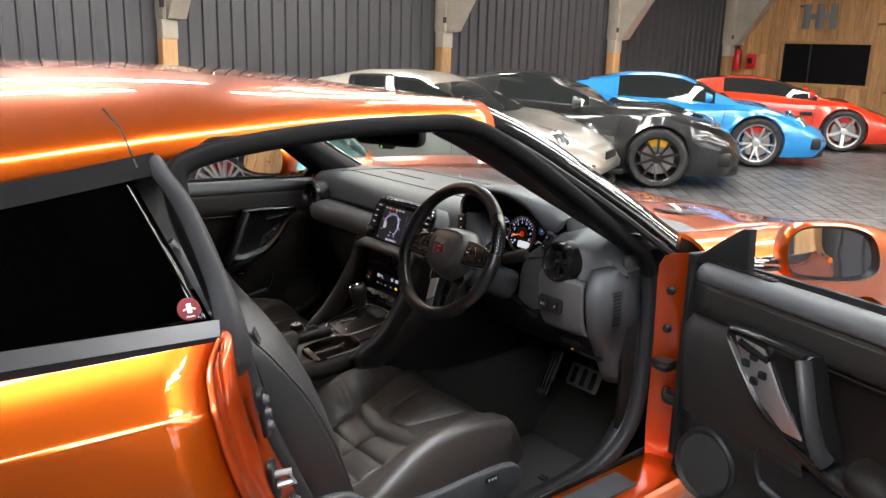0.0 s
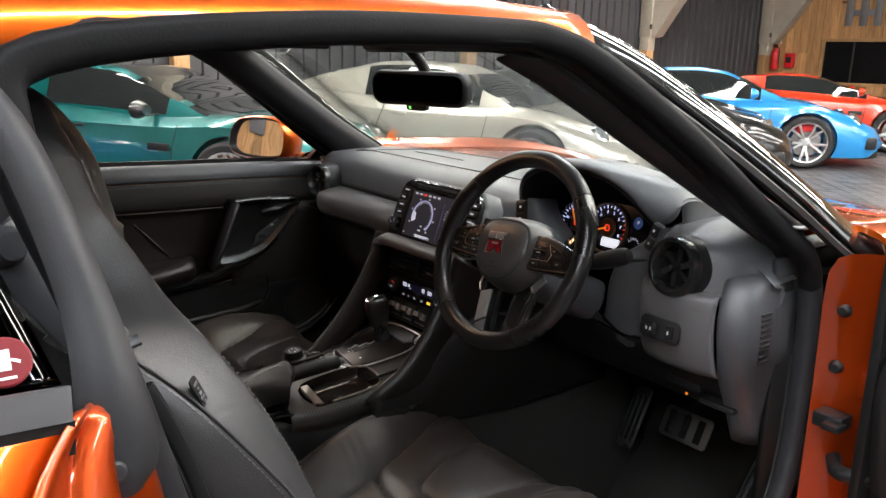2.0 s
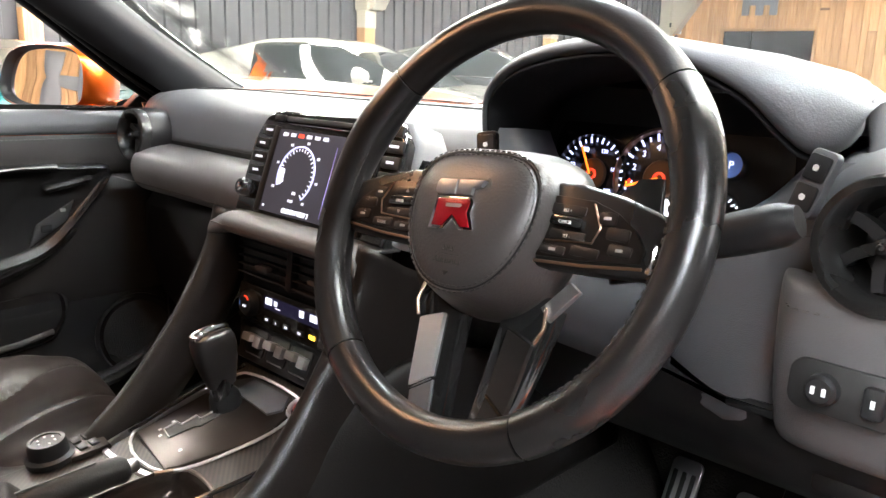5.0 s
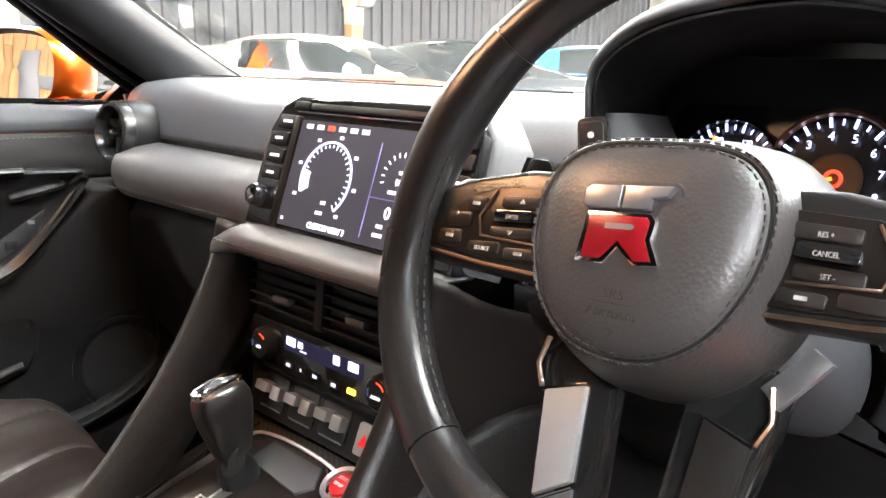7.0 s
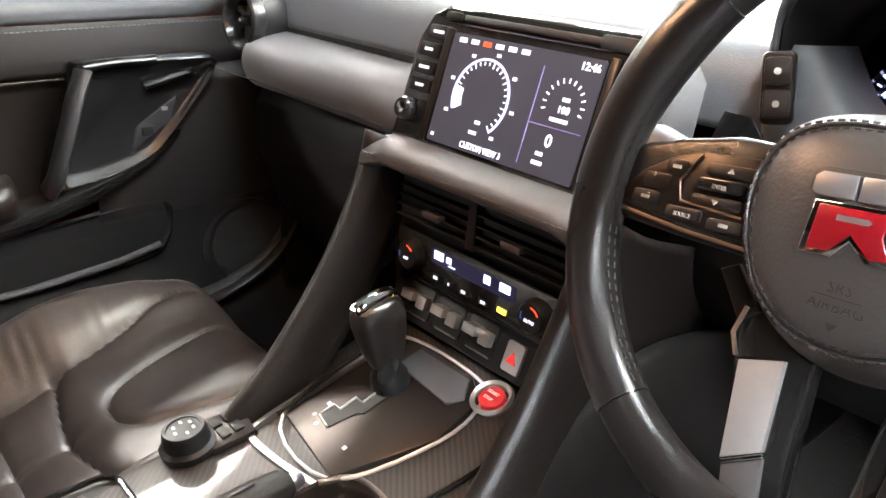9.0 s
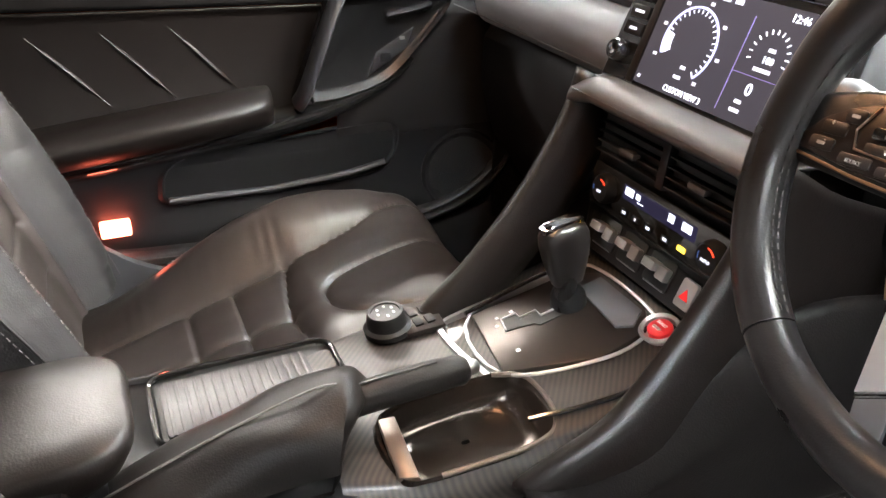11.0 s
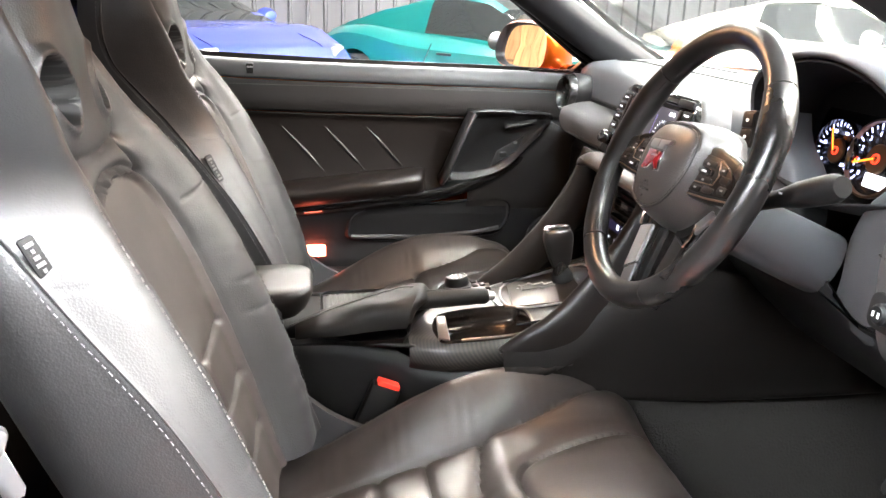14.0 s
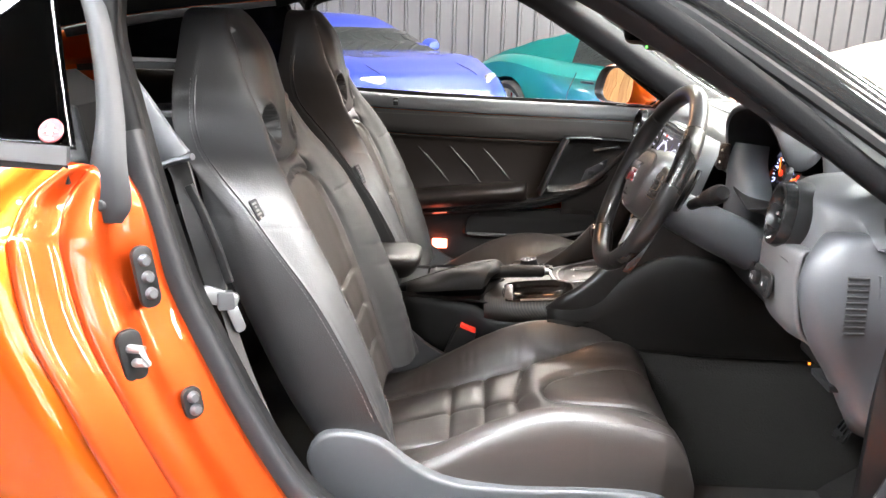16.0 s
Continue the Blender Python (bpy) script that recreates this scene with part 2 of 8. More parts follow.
def sweep(path, section, ups, closed=False, cap=True):
    """A section [(across, up)] carried along a path; ups: the up direction, one for all or one for each point."""
    path = [Vector(p) for p in path]
    k = len(path)
    rows = []
    for i, p in enumerate(path):
        d = (path[(i + 1) % k] - path[i - 1]) if closed else path[min(i + 1, k - 1)] - path[max(i - 1, 0)]
        d.normalize()
        u = Vector(ups[i] if isinstance(ups, list) else ups)
        side = d.cross(u).normalized()
        u = side.cross(d).normalized()
        rows.append([p + side * a + u * b for a, b in section])
    return grid(rows, close_u=True, close_v=closed, cap=cap and not closed)


def box(c, s, m=None, bev=0.0, seg=2):
    """A block of size s centred on c, with its edges rounded, in the frame m."""
    bm = bmesh.new()
    bmesh.ops.create_cube(bm, size=1)
    bmesh.ops.scale(bm, vec=s, verts=bm.verts)
    if bev:
        bmesh.ops.bevel(bm, geom=bm.edges[:], offset=min(bev, min(s) * 0.45), segments=seg, affect="EDGES", profile=0.5)
    bmesh.ops.translate(bm, vec=c, verts=bm.verts)
    if m:
        bm.transform(m)
    return bm


def prism(outline, depth, m=None, bev=0.0, seg=2):
    """An outline [(x, y)] raised by depth along z, its upper rim rounded, in the frame m."""
    bm = bmesh.new()
    f = bm.faces.new([bm.verts.new((x, y, 0)) for x, y in outline])
    r = bmesh.ops.extrude_face_region(bm, geom=[f])
    top = [v for v in r["geom"] if isinstance(v, bmesh.types.BMVert)]
    bmesh.ops.translate(bm, vec=(0, 0, depth), verts=top)
    if bev:
        es = [e for e in bm.edges if all(v in top for v in e.verts)]
        bmesh.ops.bevel(bm, geom=es, offset=bev, segments=seg, affect="EDGES", profile=0.5)
    if m:
        bm.transform(m)
    return bm


def lathe(profile, n=28, m=None, cap=True):
    """A turned piece: profile [(radius, height)] round z."""
    rows = [[V(r * math.cos(2 * math.pi * j / n), r * math.sin(2 * math.pi * j / n), z) for j in range(n)] for r, z in profile]
    bm = grid(rows, close_u=True, close_v=not cap, cap=cap)
    if m:
        bm.transform(m)
    return bm


def rounded(w, h, r, n=5):
    """A rectangle w by h about the origin with corners of radius r."""
    out = []
    for cx, cy, a in ((w / 2 - r, h / 2 - r, 0), (-w / 2 + r, h / 2 - r, 90), (-w / 2 + r, -h / 2 + r, 180), (w / 2 - r, -h / 2 + r, 270)):
        for i in range(n + 1):
            t = radians(a + 90 * i / n)
            out.append((cx + r * math.cos(t), cy + r * math.sin(t)))
    return out


def facing(at, normal, up=(0, 0, 1)):
    """A frame at a place whose z is normal and whose y is as near up as can be."""
    z = Vector(normal).normalized()
    x = Vector(up).cross(z).normalized()
    y = z.cross(x)
    m = Matrix((x, y, z)).transposed().to_4x4()
    m.translation = at
    return m


def print_on(text, size, m, material, parent, name="lettering", depth=0.0004, align="CENTER", squeeze=1.0):
    """Words in the built-in font lying on the plane z = 0 of the frame m."""
    c = bpy.data.curves.new(name, "FONT")
    c.body, c.size, c.extrude, c.align_x, c.align_y = text, size, depth, align, "CENTER"
    c.resolution_u = 2
    tmp = bpy.data.objects.new("t", c)
    scene.collection.objects.link(tmp)
    me = bpy.data.meshes.new_from_object(tmp.evaluated_get(bpy.context.evaluated_depsgraph_get()))
    bpy.data.objects.remove(tmp)
    bpy.data.curves.remove(c)
    me.transform(m @ Matrix.Diagonal((squeeze, 1, 1, 1)))
    me.name = name
    me.materials.clear()
    me.materials.append(material)
    ob = new(name, me)
    ob.parent = parent
    return ob


def mirrored(bm):
    bm.transform(Matrix.Diagonal((-1, 1, 1, 1)))
    bmesh.ops.reverse_faces(bm, faces=bm.faces)
    return bm


# ---- the garage ----
WALL_X, END_Y = -8.4, 15.6
CLAD = surface("dark_grey_cladding", (0.056, 0.056, 0.062), 0.42, metal=0.0, stain=0.15, stain_size=0.8)
CONCRETE = surface("cream_painted_concrete", (0.42, 0.38, 0.31), 0.75, grain=0.4, grain_size=0.01, stain=0.25, stain_size=0.3)
PINE = wood("pine_boards", (0.62, 0.36, 0.16), (0.38, 0.19, 0.075))
PINE_POST = wood("pine_post", (0.55, 0.33, 0.15), (0.36, 0.19, 0.08))
TILE = surface("grey_floor_tile", (0.085, 0.085, 0.09), 0.42, grain=0.4, grain_size=0.006, stain=0.3, stain_size=0.4, wear=0.1)
JOINT = surface("floor_joint", (0.03, 0.03, 0.032), 0.7, stain=0.3)
GRILLE0 = surface("matt_black_steel", (.015, .015, .015), .5)
PLASTER = surface("dark_roof_lining", (0.09, 0.09, 0.095), 0.7, stain=0.2, stain_size=1.0, grain=0.3, grain_size=0.02)


floor = part("floor", box((-1, 3.5, -0.06), (17, 26, 0.1)), JOINT, smooth=False)
tagged(floor, "dark grey garage floor laid with interlocking tiles", "floor", kind="structure")


def cladding(name, label, x, y0, y1, z1, face):
    """Box-profile sheeting standing on the floor along y, ribs upright."""
    prof = []
    y = y0
    while y < y1:
        prof += [(0.0, y), (0.0, y + 0.15), (0.034, y + 0.162), (0.034, y + 0.188)]
        y += 0.2
    prof.append((0.0, y1))
    rows = [[V(x + face * (d - 0.034), yy, z) for d, yy in prof] for z in (0.0, z1)]
    back = [[V(x - face * 0.12, yy, z) for d, yy in prof] for z in (z1, 0.0)]
    ob = part(name, grid(rows + back, close_v=True), CLAD, smooth=False)
    return tagged(ob, label, "wall", kind="structure")


cladding("wall_west", "dark grey ribbed metal wall cladding", WALL_X, -9.4, END_Y, 5.2, 1)
cladding("wall_east", "dark grey ribbed metal wall cladding", 6.5, -9.4, END_Y, 5.2, -1)

# Unseen glowing panels added to light the car; the door form is assumed.
glow_wall = thing("roller_door", "glowing panels in a frame, added unseen to light the car", "garage door")
ADDED_GLOW = surface("added_panel_glow", (.8, .85, .9), .5, glow=(.90, .95, 1.0), glow_power=4.5)
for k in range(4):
    part("frosted_panel", box((6.44, 5.4, .75 + .56 * k), (.02, 7.4, .50), bev=.004), ADDED_GLOW, glow_wall)
    part("door_rail", box((6.43, 5.4, .47 + .56 * k), (.06, 7.5, .06), bev=.004), GRILLE0, glow_wall)
part("door_rail", box((6.43, 5.4, 2.71), (.06, 7.5, .06), bev=.004), GRILLE0, glow_wall)
part("door_skirt", box((6.43, 5.4, .22), (.05, 7.5, .43), bev=.004), GRILLE0, glow_wall)
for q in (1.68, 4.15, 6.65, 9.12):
    part("door_stile", box((6.42, q, 1.36), (.07, .06, 2.72), bev=.004), GRILLE0, glow_wall)


def board_wall(name, label, y, thick, x0, x1, z1, openings=()):
    """A wall faced with upright pine boards, each a piece of its own; openings: (x0, x1, z0, z1) kept free of boards."""
    sgn = 1 if thick > 0 else -1
    wall = part(name, box(((x0 + x1) / 2, y + thick / 2 + sgn * .03, z1 / 2), (x1 - x0, abs(thick), z1)), PINE_BACK, smooth=False)
    tagged(wall, label, "wall", kind="structure")
    meshes = {}
    x = x0
    i = 0
    rnd = random.Random(7)
    while x < x1 - .05:
        w = (.145, .175, .12, .16)[i % 4]
        spans = [(0.0, z1)]
        for a, b, c, d in openings:
            if a < x + w and b > x:
                spans = [(0.0, c), (d, z1)]
        for z0_, z1_ in spans:
            cuts = [z0_]
            if z1_ - z0_ > 3:
                cuts.append(z0_ + .6 + (z1_ - z0_ - 1.2) * rnd.random())
            cuts.append(z1_)
            for a, b in zip(cuts, cuts[1:]):
                key = (w, round(b - a, 1))
                if key not in meshes:
                    me = bpy.data.meshes.new("board")
                    bm = box((0, 0, 0), (w - .006, .026, key[1] - .004), bev=.003, seg=1)
                    bm.to_mesh(me)
                    bm.free()
                    me.materials.append(PINE)
                    meshes[key] = me
                ob = new("board", meshes[key])
                ob.parent = wall
                ob.location = (x + w / 2, y + sgn * .013 + (rnd.random() - .5) * .006, a + key[1] / 2)
        x += w
        i += 1
    return wall


PINE_BACK = surface("dark_batten_back", (0.16, 0.09, 0.045), 0.8)
OPEN = (-7.14, -5.27, .90, 1.77)
board_wall("wall_north", "pine board wall with a dark window", END_Y, .2, WALL_X, 6.5, 5.2, [OPEN])
board_wall("wall_south", "pine board wall", -9.4, -.2, WALL_X, 6.5, 5.2)
win = part("window_1", box(((OPEN[0] + OPEN[1]) / 2, END_Y + .02, (OPEN[2] + OPEN[3]) / 2), (OPEN[1] - OPEN[0] - .02, .01, OPEN[3] - OPEN[2] - .02)), surface("dark_pane", (.006, .006, .007), .25, wear=.0, spec=.25), smooth=False)
tagged(win, "dark window in a pine frame in the board wall", "window", kind="structure")
for c, s in ((((OPEN[0] + OPEN[1]) / 2, END_Y - .005, OPEN[3] - .01), (OPEN[1] - OPEN[0] + .06, .05, .06)), (((OPEN[0] + OPEN[1]) / 2, END_Y - .005, OPEN[2]), (OPEN[1] - OPEN[0] + .06, .05, .06)), ((OPEN[0], END_Y - .005, (OPEN[2] + OPEN[3]) / 2), (.06, .05, .81)), ((OPEN[1], END_Y - .005, (OPEN[2] + OPEN[3]) / 2), (.06, .05, .81))):
    part("window_frame", box(c, s, bev=.004), PINE_POST, win)
part("window_bar", box((OPEN[0] + .62, END_Y + .012, (OPEN[2] + OPEN[3]) / 2), (.03, .012, .82)), surface("dark_bar", (.03, .028, .025), .5), win)

# wall sign: grey bars
sign = thing("wall_sign", "grey metal bar sign fixed to the pine boards", "sign")
STEEL = surface("grey_sign_metal", (.20, .20, .21), .5, metal=.4)
for x in (-6.68, -6.40, -6.12):
    part("sign_bar", box((x, END_Y - .03, 2.28), (.15, .03, .50), bev=.004), STEEL, sign)
part("sign_bar", box((-6.40, END_Y - .028, 2.28), (.56, .028, .12), bev=.004), STEEL, sign)
sign_b = thing("wall_sign", "grey metal bar sign fixed to the boards behind the car", "sign")
for x in (-3.5, -3.0, -2.5):
    part("sign_bar", box((x, -9.36, 2.3), (.26, .03, .9), bev=.004), STEEL, sign_b)
part("sign_bar", box((-3.0, -9.362, 2.3), (1.0, .028, .2), bev=.004), STEEL, sign_b)

# fire extinguisher, box and notice
SAFE_RED = surface("safety_red", (.62, .015, .02), .35)
fe = thing("fire_extinguisher", "red fire extinguisher hung on the pine boards", "fire extinguisher", at=(-8.1, END_Y - .12, 1.15))
part("cylinder", lathe([(0, 0), (.07, 0), (.078, .02), (.078, .34), (.06, .40), (.025, .43), (.025, .46), (0, .46)], 24), SAFE_RED, fe)
part("head", box((0, -.01, .48), (.05, .09, .05), bev=.01), GRILLE0, fe)
part("hose", tube(spline([(.03, -.02, .47), (.09, -.03, .40), (.088, -.02, .2), (.085, 0, .12)], 5), .011, 8), GRILLE0, fe)
fb = thing("call_box", "red wall box beside the extinguisher", "box", at=(-7.80, END_Y - .06, 1.2))
part("box_body", box((0, 0, .14), (.20, .10, .30), bev=.02), SAFE_RED, fb)
part("box_face", box((0, -.052, .15), (.11, .008, .12), bev=.003), GRILLE0, fb)
nt_ = thing("notice", "white notice above the extinguisher", "sign", at=(-8.12, END_Y - .015, 1.78))
part("notice_board", box((0, 0, 0), (.13, .008, .20), bev=.002), WHITE_INK, nt_)
for k in range(4):
    part("notice_bar", box((0, -.006, .06 - .035 * k), (.09, .003, .014)), SAFE_RED if k == 0 else GRILLE0, nt_)

# portal frames: timber foot, pale block, concrete column with a raking haunch
for i, (px_, py, turn) in enumerate([(WALL_X + .12, q, 0) for q in (2.62, 7.10, 11.36, 15.36)] + [(6.38, q, 180) for q in (-1.86, 2.62, 7.10)]):
    post = thing("portal_post", "cream concrete portal post on a pine timber foot", "post", "portal posts", (px_, py, 0))
    post.rotation_euler = (0, 0, radians(turn))
    part("timber_foot", box((0, 0, .72), (.18, .19, 1.44), bev=.006), PINE_POST, post)
    part("pale_block", box((0, .01, 1.55), (.20, .20, .24), bev=.01), CONCRETE, post)
    part("column", box((0, .06, 3.4), (.26, .30, 3.46), bev=.012), CONCRETE, post)
    part("haunch", prism([(0, 1.68), (.1, 1.68), (1.6, 3.75), (3.4, 5.0), (3.4, 5.25), (0, 5.25)], .24, Matrix(((1, 0, 0, .10), (0, 0, 1, -.05), (0, 1, 0, 0), (0, 0, 0, 1))), .012), CONCRETE, post)
    part("fixing_plate", box((.14, -.1, 1.85), (.02, .06, .09), bev=.006), GRILLE0, post)
    for q in (1.75, 1.98):
        part("frame_bolt", lathe([(0, .02), (.02, .018), (.024, 0)], 6, facing((.13, .05, q), (1, 0, 0))), GRILLE0, post)

ceiling = part("ceiling", box((-1, 3.5, 5.3), (16, 26, 0.2)), PLASTER, smooth=False)
tagged(ceiling, "dark garage ceiling lining", "ceiling", kind="structure")

# LED battens under the ceiling
LED = surface("led_diffuser", (0.9, 0.9, 0.9), 0.5, glow=(1.0, 0.94, 0.86), glow_power=95.0)
FIXTURE = surface("white_metal_fixture", (0.7, 0.7, 0.7), 0.4)


LED_FILL = surface("cool_fill_diffuser", (0.9, 0.9, 0.9), 0.5, glow=(0.92, 0.96, 1.0), glow_power=120.0)


def batten(x, y, length, wide=.26, lit=None):
    t = thing("ceiling_light", "long white LED batten hung below the ceiling", "light", "ceiling battens", (x, y, 3.55))
    part("housing", box((0, 0, .055), (wide + .02, length, .03), bev=.008), FIXTURE, t)
    part("diffuser", box((0, 0, .012), (wide, length - .04, .05), bev=.016), lit or LED, t)
    for s in (-1, 1):
        part("hanger", tube([(0, s * length * .4, .07), (0, s * length * .4, 1.66)], .004, 6), FIXTURE, t)


for bx, ys in ((-6.2, (1.1, 4.6, 10.0)), (-3.7, (-5.5, -.6, 2.9, 6.8, 10.9)), (1.5, (-6.5, 2.2, 5.8, 9.6, 13.2))):
    for by in ys:
        batten(bx, by, 3.4 if bx > 0 else 2.6)
# Cool battens added unseen as fill for seats, dash, door and paint.
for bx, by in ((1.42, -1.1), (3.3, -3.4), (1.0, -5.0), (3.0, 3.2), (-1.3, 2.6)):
    batten(bx, by, 3.4 if bx > 0 else 2.0, lit=LED_FILL)
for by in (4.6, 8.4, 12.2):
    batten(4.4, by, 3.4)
# Two more added unseen ahead of the car to brighten dash and wheel.
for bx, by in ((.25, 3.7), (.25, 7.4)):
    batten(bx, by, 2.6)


# ---- parked cars ----
TYRE = surface("tyre_rubber", (0.02, 0.02, 0.021), 0.7, grain=0.4, grain_size=0.004)
RIM_BLACK = surface("black_rim_paint", (0.02, 0.02, 0.02), 0.3, metal=0.5, coat=0.4)
RIM_SILVER = surface("silver_rim_paint", (0.6, 0.6, 0.6), 0.3, metal=0.8)
DISC = surface("brake_disc_steel", (0.3, 0.29, 0.28), 0.4, metal=1.0)
CAL_RED = surface("red_caliper", (0.6, 0.02, 0.02), 0.35)
CAL_YELLOW = surface("yellow_caliper", (0.75, 0.4, 0.01), 0.35)
CAR_GLASS = surface("dark_car_glass", (0.018, 0.021, 0.021), 0.04, wear=0.02, spec=0.7, coat=1.0)
LAMP_GLASS = surface("headlamp_lens", (0.45, 0.47, 0.48), 0.08, metal=0.7, coat=1.0)
GRILLE = surface("black_grille", (0.01, 0.01, 0.01), 0.5)


def interp(table, s):
    """Smooth value at s from a table [(s, value)]."""
    if s <= table[0][0]:
        return table[0][1]
    for (a, u), (b, v) in zip(table, table[1:]):
        if s <= b:
            t = (s - a) / (b - a)
            t = t * t * (3 - 2 * t) * 0.5 + t * 0.5
            return u + (v - u) * t
    return table[-1][1]


def cut(ob, cutters):
    """Takes the shapes cutters out of ob for good."""
    tools = []
    for bm in cutters:
        me = bpy.data.meshes.new("c")
        bmesh.ops.recalc_face_normals(bm, faces=bm.faces)
        bm.to_mesh(me)
        bm.free()
        t = bpy.data.objects.new("c", me)
        scene.collection.objects.link(t)
        t.parent = ob.parent
        tools.append(t)
        b = ob.modifiers.new("cut", "BOOLEAN")
        b.operation, b.object, b.solver = "DIFFERENCE", t, "EXACT"
    bpy.context.view_layer.update()
    me = bpy.data.meshes.new_from_object(ob.evaluated_get(bpy.context.evaluated_depsgraph_get()))
    old = ob.data
    ob.modifiers.clear()
    ob.data = me
    bpy.data.meshes.remove(old)
    for t in tools:
        bpy.data.objects.remove(t)
    me.polygons.foreach_set("use_smooth", [True] * len(me.polygons))
    me.set_sharp_from_angle(angle=radians(38))


def road_wheel(parent, x, y, r, width, rim_mat, cal_mat, spokes, side, twin):
    """A wheel on its axle: tyre, rim with spokes, disc and caliper. side: +1 shows its face to +x."""
    m = pose(x, y, r, 0, 90 * side, 0)
    rr = r * 0.76
    h = width / 2
    tyre = part("wheel", lathe([(rr, -h * .9), (rr + .02, -h), (r - .03, -h), (r, -h * .7), (r, h * .7), (r - .03, h), (rr + .02, h), (rr - .004, h * .9), (rr - .012, h * .6), (rr - .012, -h * .6)], 40, m, cap=False), TYRE, parent)
    bms = [lathe([(rr, h * .88), (rr + .004, h * .93), (rr - .012, h * .9), (rr - .03, h * .3), (rr - .035, -h * .8), (rr - .01, -h * .8), (rr - .005, h * .5)], 40, m, cap=False),
           lathe([(0, h * .55), (.03, h * .56), (.06, h * .5), (.075, h * .2), (.075, -h * .2), (0, -h * .2)], 24, m)]
    for i in range(spokes):
        a = 2 * math.pi * i / spokes
        for off in ((-.14, .14) if twin and spokes < 8 else (-.085, .085) if twin else (0.0,)):
            p0 = V(math.cos(a + off * .6) * .05, math.sin(a + off * .6) * .05, h * .42)
            p1 = V(math.cos(a + off * 1.6) * (rr - .015), math.sin(a + off * 1.6) * (rr - .015), h * .72)
            w0 = .016 if twin or spokes > 6 else .03
            b = sweep([p0, p0.lerp(p1, .5) + V(0, 0, .008), p1], [(-w0, -.012), (w0, -.012), (w0 * .7, .01), (-w0 * .7, .01)], (0, 0, 1))
            b.transform(m)
            bms.append(b)
    part("rim", merge(*bms), rim_mat, tyre)
    part("brake_disc", lathe([(.06, h * .1), (rr * .72, h * .1), (rr * .72, -h * .05), (.06, -h * .05)], 36, m, cap=False), DISC, tyre)
    cal = grid([[V(math.cos(t) * q, math.sin(t) * q, z) for q, z in ((rr * .55, h * .28), (rr * .86, h * .28), (rr * .86, -h * .2), (rr * .55, -h * .2))]
                for t in [radians(130 + 10 * k) for k in range(8)]], close_u=True, cap=True)
    cal.transform(pose(x, y, r, 0, 90 * side, 0) @ pose(0, 0, 0, 0, 0, 20))
    part("brake_caliper", cal, cal_mat, tyre)


def sports_coupe(name, label, at, heading, paint, L=4.52, W=1.87, H=1.28, fo=0.98, wb=2.46, rim=RIM_SILVER, cal=CAL_RED, spokes=10, twin=True,
                 hood=(), roof=(), hump=0.06, roof_paint=None, intake=True, wheel_r=0.345, lamp="oval", belt=0.86, wing=False, size=.93, group="parked cars"):
    """A two-door car along +y, the origin under its front axle; right side at +x."""
    car = thing(name, label, "car", group)
    car.matrix_world = pose(at[0], at[1], 0, 0, 0, heading) @ Matrix.Scale(size, 4)
    w2 = W / 2
    nose, tail = fo, fo - L
    # lower body: height of the upper surface on the centre line, along the length
    top = hood
    wide = [(tail, .72), (tail + .12, .86), (tail + .5, .975), (-wb, 1.0), (-wb * .5, .955), (-.35, .955), (0, .985), (fo * .45, .95), (fo * .75, .84), (fo * .93, .66), (nose, .5)]
    low = [(tail, .42), (tail + .15, .27), (-wb - .3, .2), (-wb + .4, .15), (-.4, .15), (.4, .16), (fo * .8, .17), (nose, .3)]
    rows = []
    n = 44
    for i in range(n + 1):
        s = tail + (nose - tail) * (0.5 - 0.5 * math.cos(math.pi * i / n)) * 0.5 + (nose - tail) * (i / n) * 0.5
        w, b, t = interp(wide, s) * w2, interp(low, s), interp(top, s)
        bulge = hump * (math.exp(-((s) / .42) ** 2) + 1.1 * math.exp(-((s + wb) / .5) ** 2))
        sh = min(t - .02 + bulge, t + .09)
        half = [V(0, s, t), V(w * .45, s, t + .002), V(w * .70, s, t - .006 + bulge * .6), V(w * .86, s, sh - .02), V(w * .955, s, sh - .09), V(w, s, b + (t - b) * .58),
                V(w * .985, s, b + (t - b) * .36), V(w * .97, s, b + (t - b) * .16), V(w * .93, s, b), V(0, s, b)]
        rows.append(half[::-1] + [V(-p.x, p.y, p.z) for p in half[1:-1]])
    body = part("body", grid(rows, close_u=True, cap=True), paint, car, angle=50)
    arches = []
    for y in (0, -wb):
        for sd in (1, -1):
            arches.append(lathe([(wheel_r + .035, -.2), (wheel_r + .035, .3), (0, .3), (0, -.2)], 32, pose(sd * (w2 - .12), y, wheel_r + .01, 0, 90 * sd, 0)))
    cut(body, arches)
    if intake:
        part("front_intake", box((0, nose - .10, .34), (W * .62, .12, .15), bev=.03), GRILLE, body)
        for sd in (1, -1):
            part("side_intake", box((sd * W * .33, nose - .19, .36), (W * .17, .16, .16), pose(0, 0, 0, 0, 0, 0), bev=.03), GRILLE, body)
    part("lower_sill", merge(box((w2 - .05, -wb / 2, .17), (.08, wb * .72, .07), bev=.02), box((-w2 + .05, -wb / 2, .17), (.08, wb * .72, .07), bev=.02)), GRILLE, body)
    lip = [V(sd_ * W * .36 * q, nose - .02 - .20 * q ** 2 - .18 * q ** 6, .165) for sd_, q in [(-1, 1), (-1, .8), (-1, .5), (-1, .2), (1, .2), (1, .5), (1, .8), (1, 1)]]
    part("front_splitter", sweep(spline(lip, 4), [(-.05, -.02), (.03, -.02), (.035, .0), (.0, .03), (-.05, .03)], (0, 0, 1)), GRILLE, body)
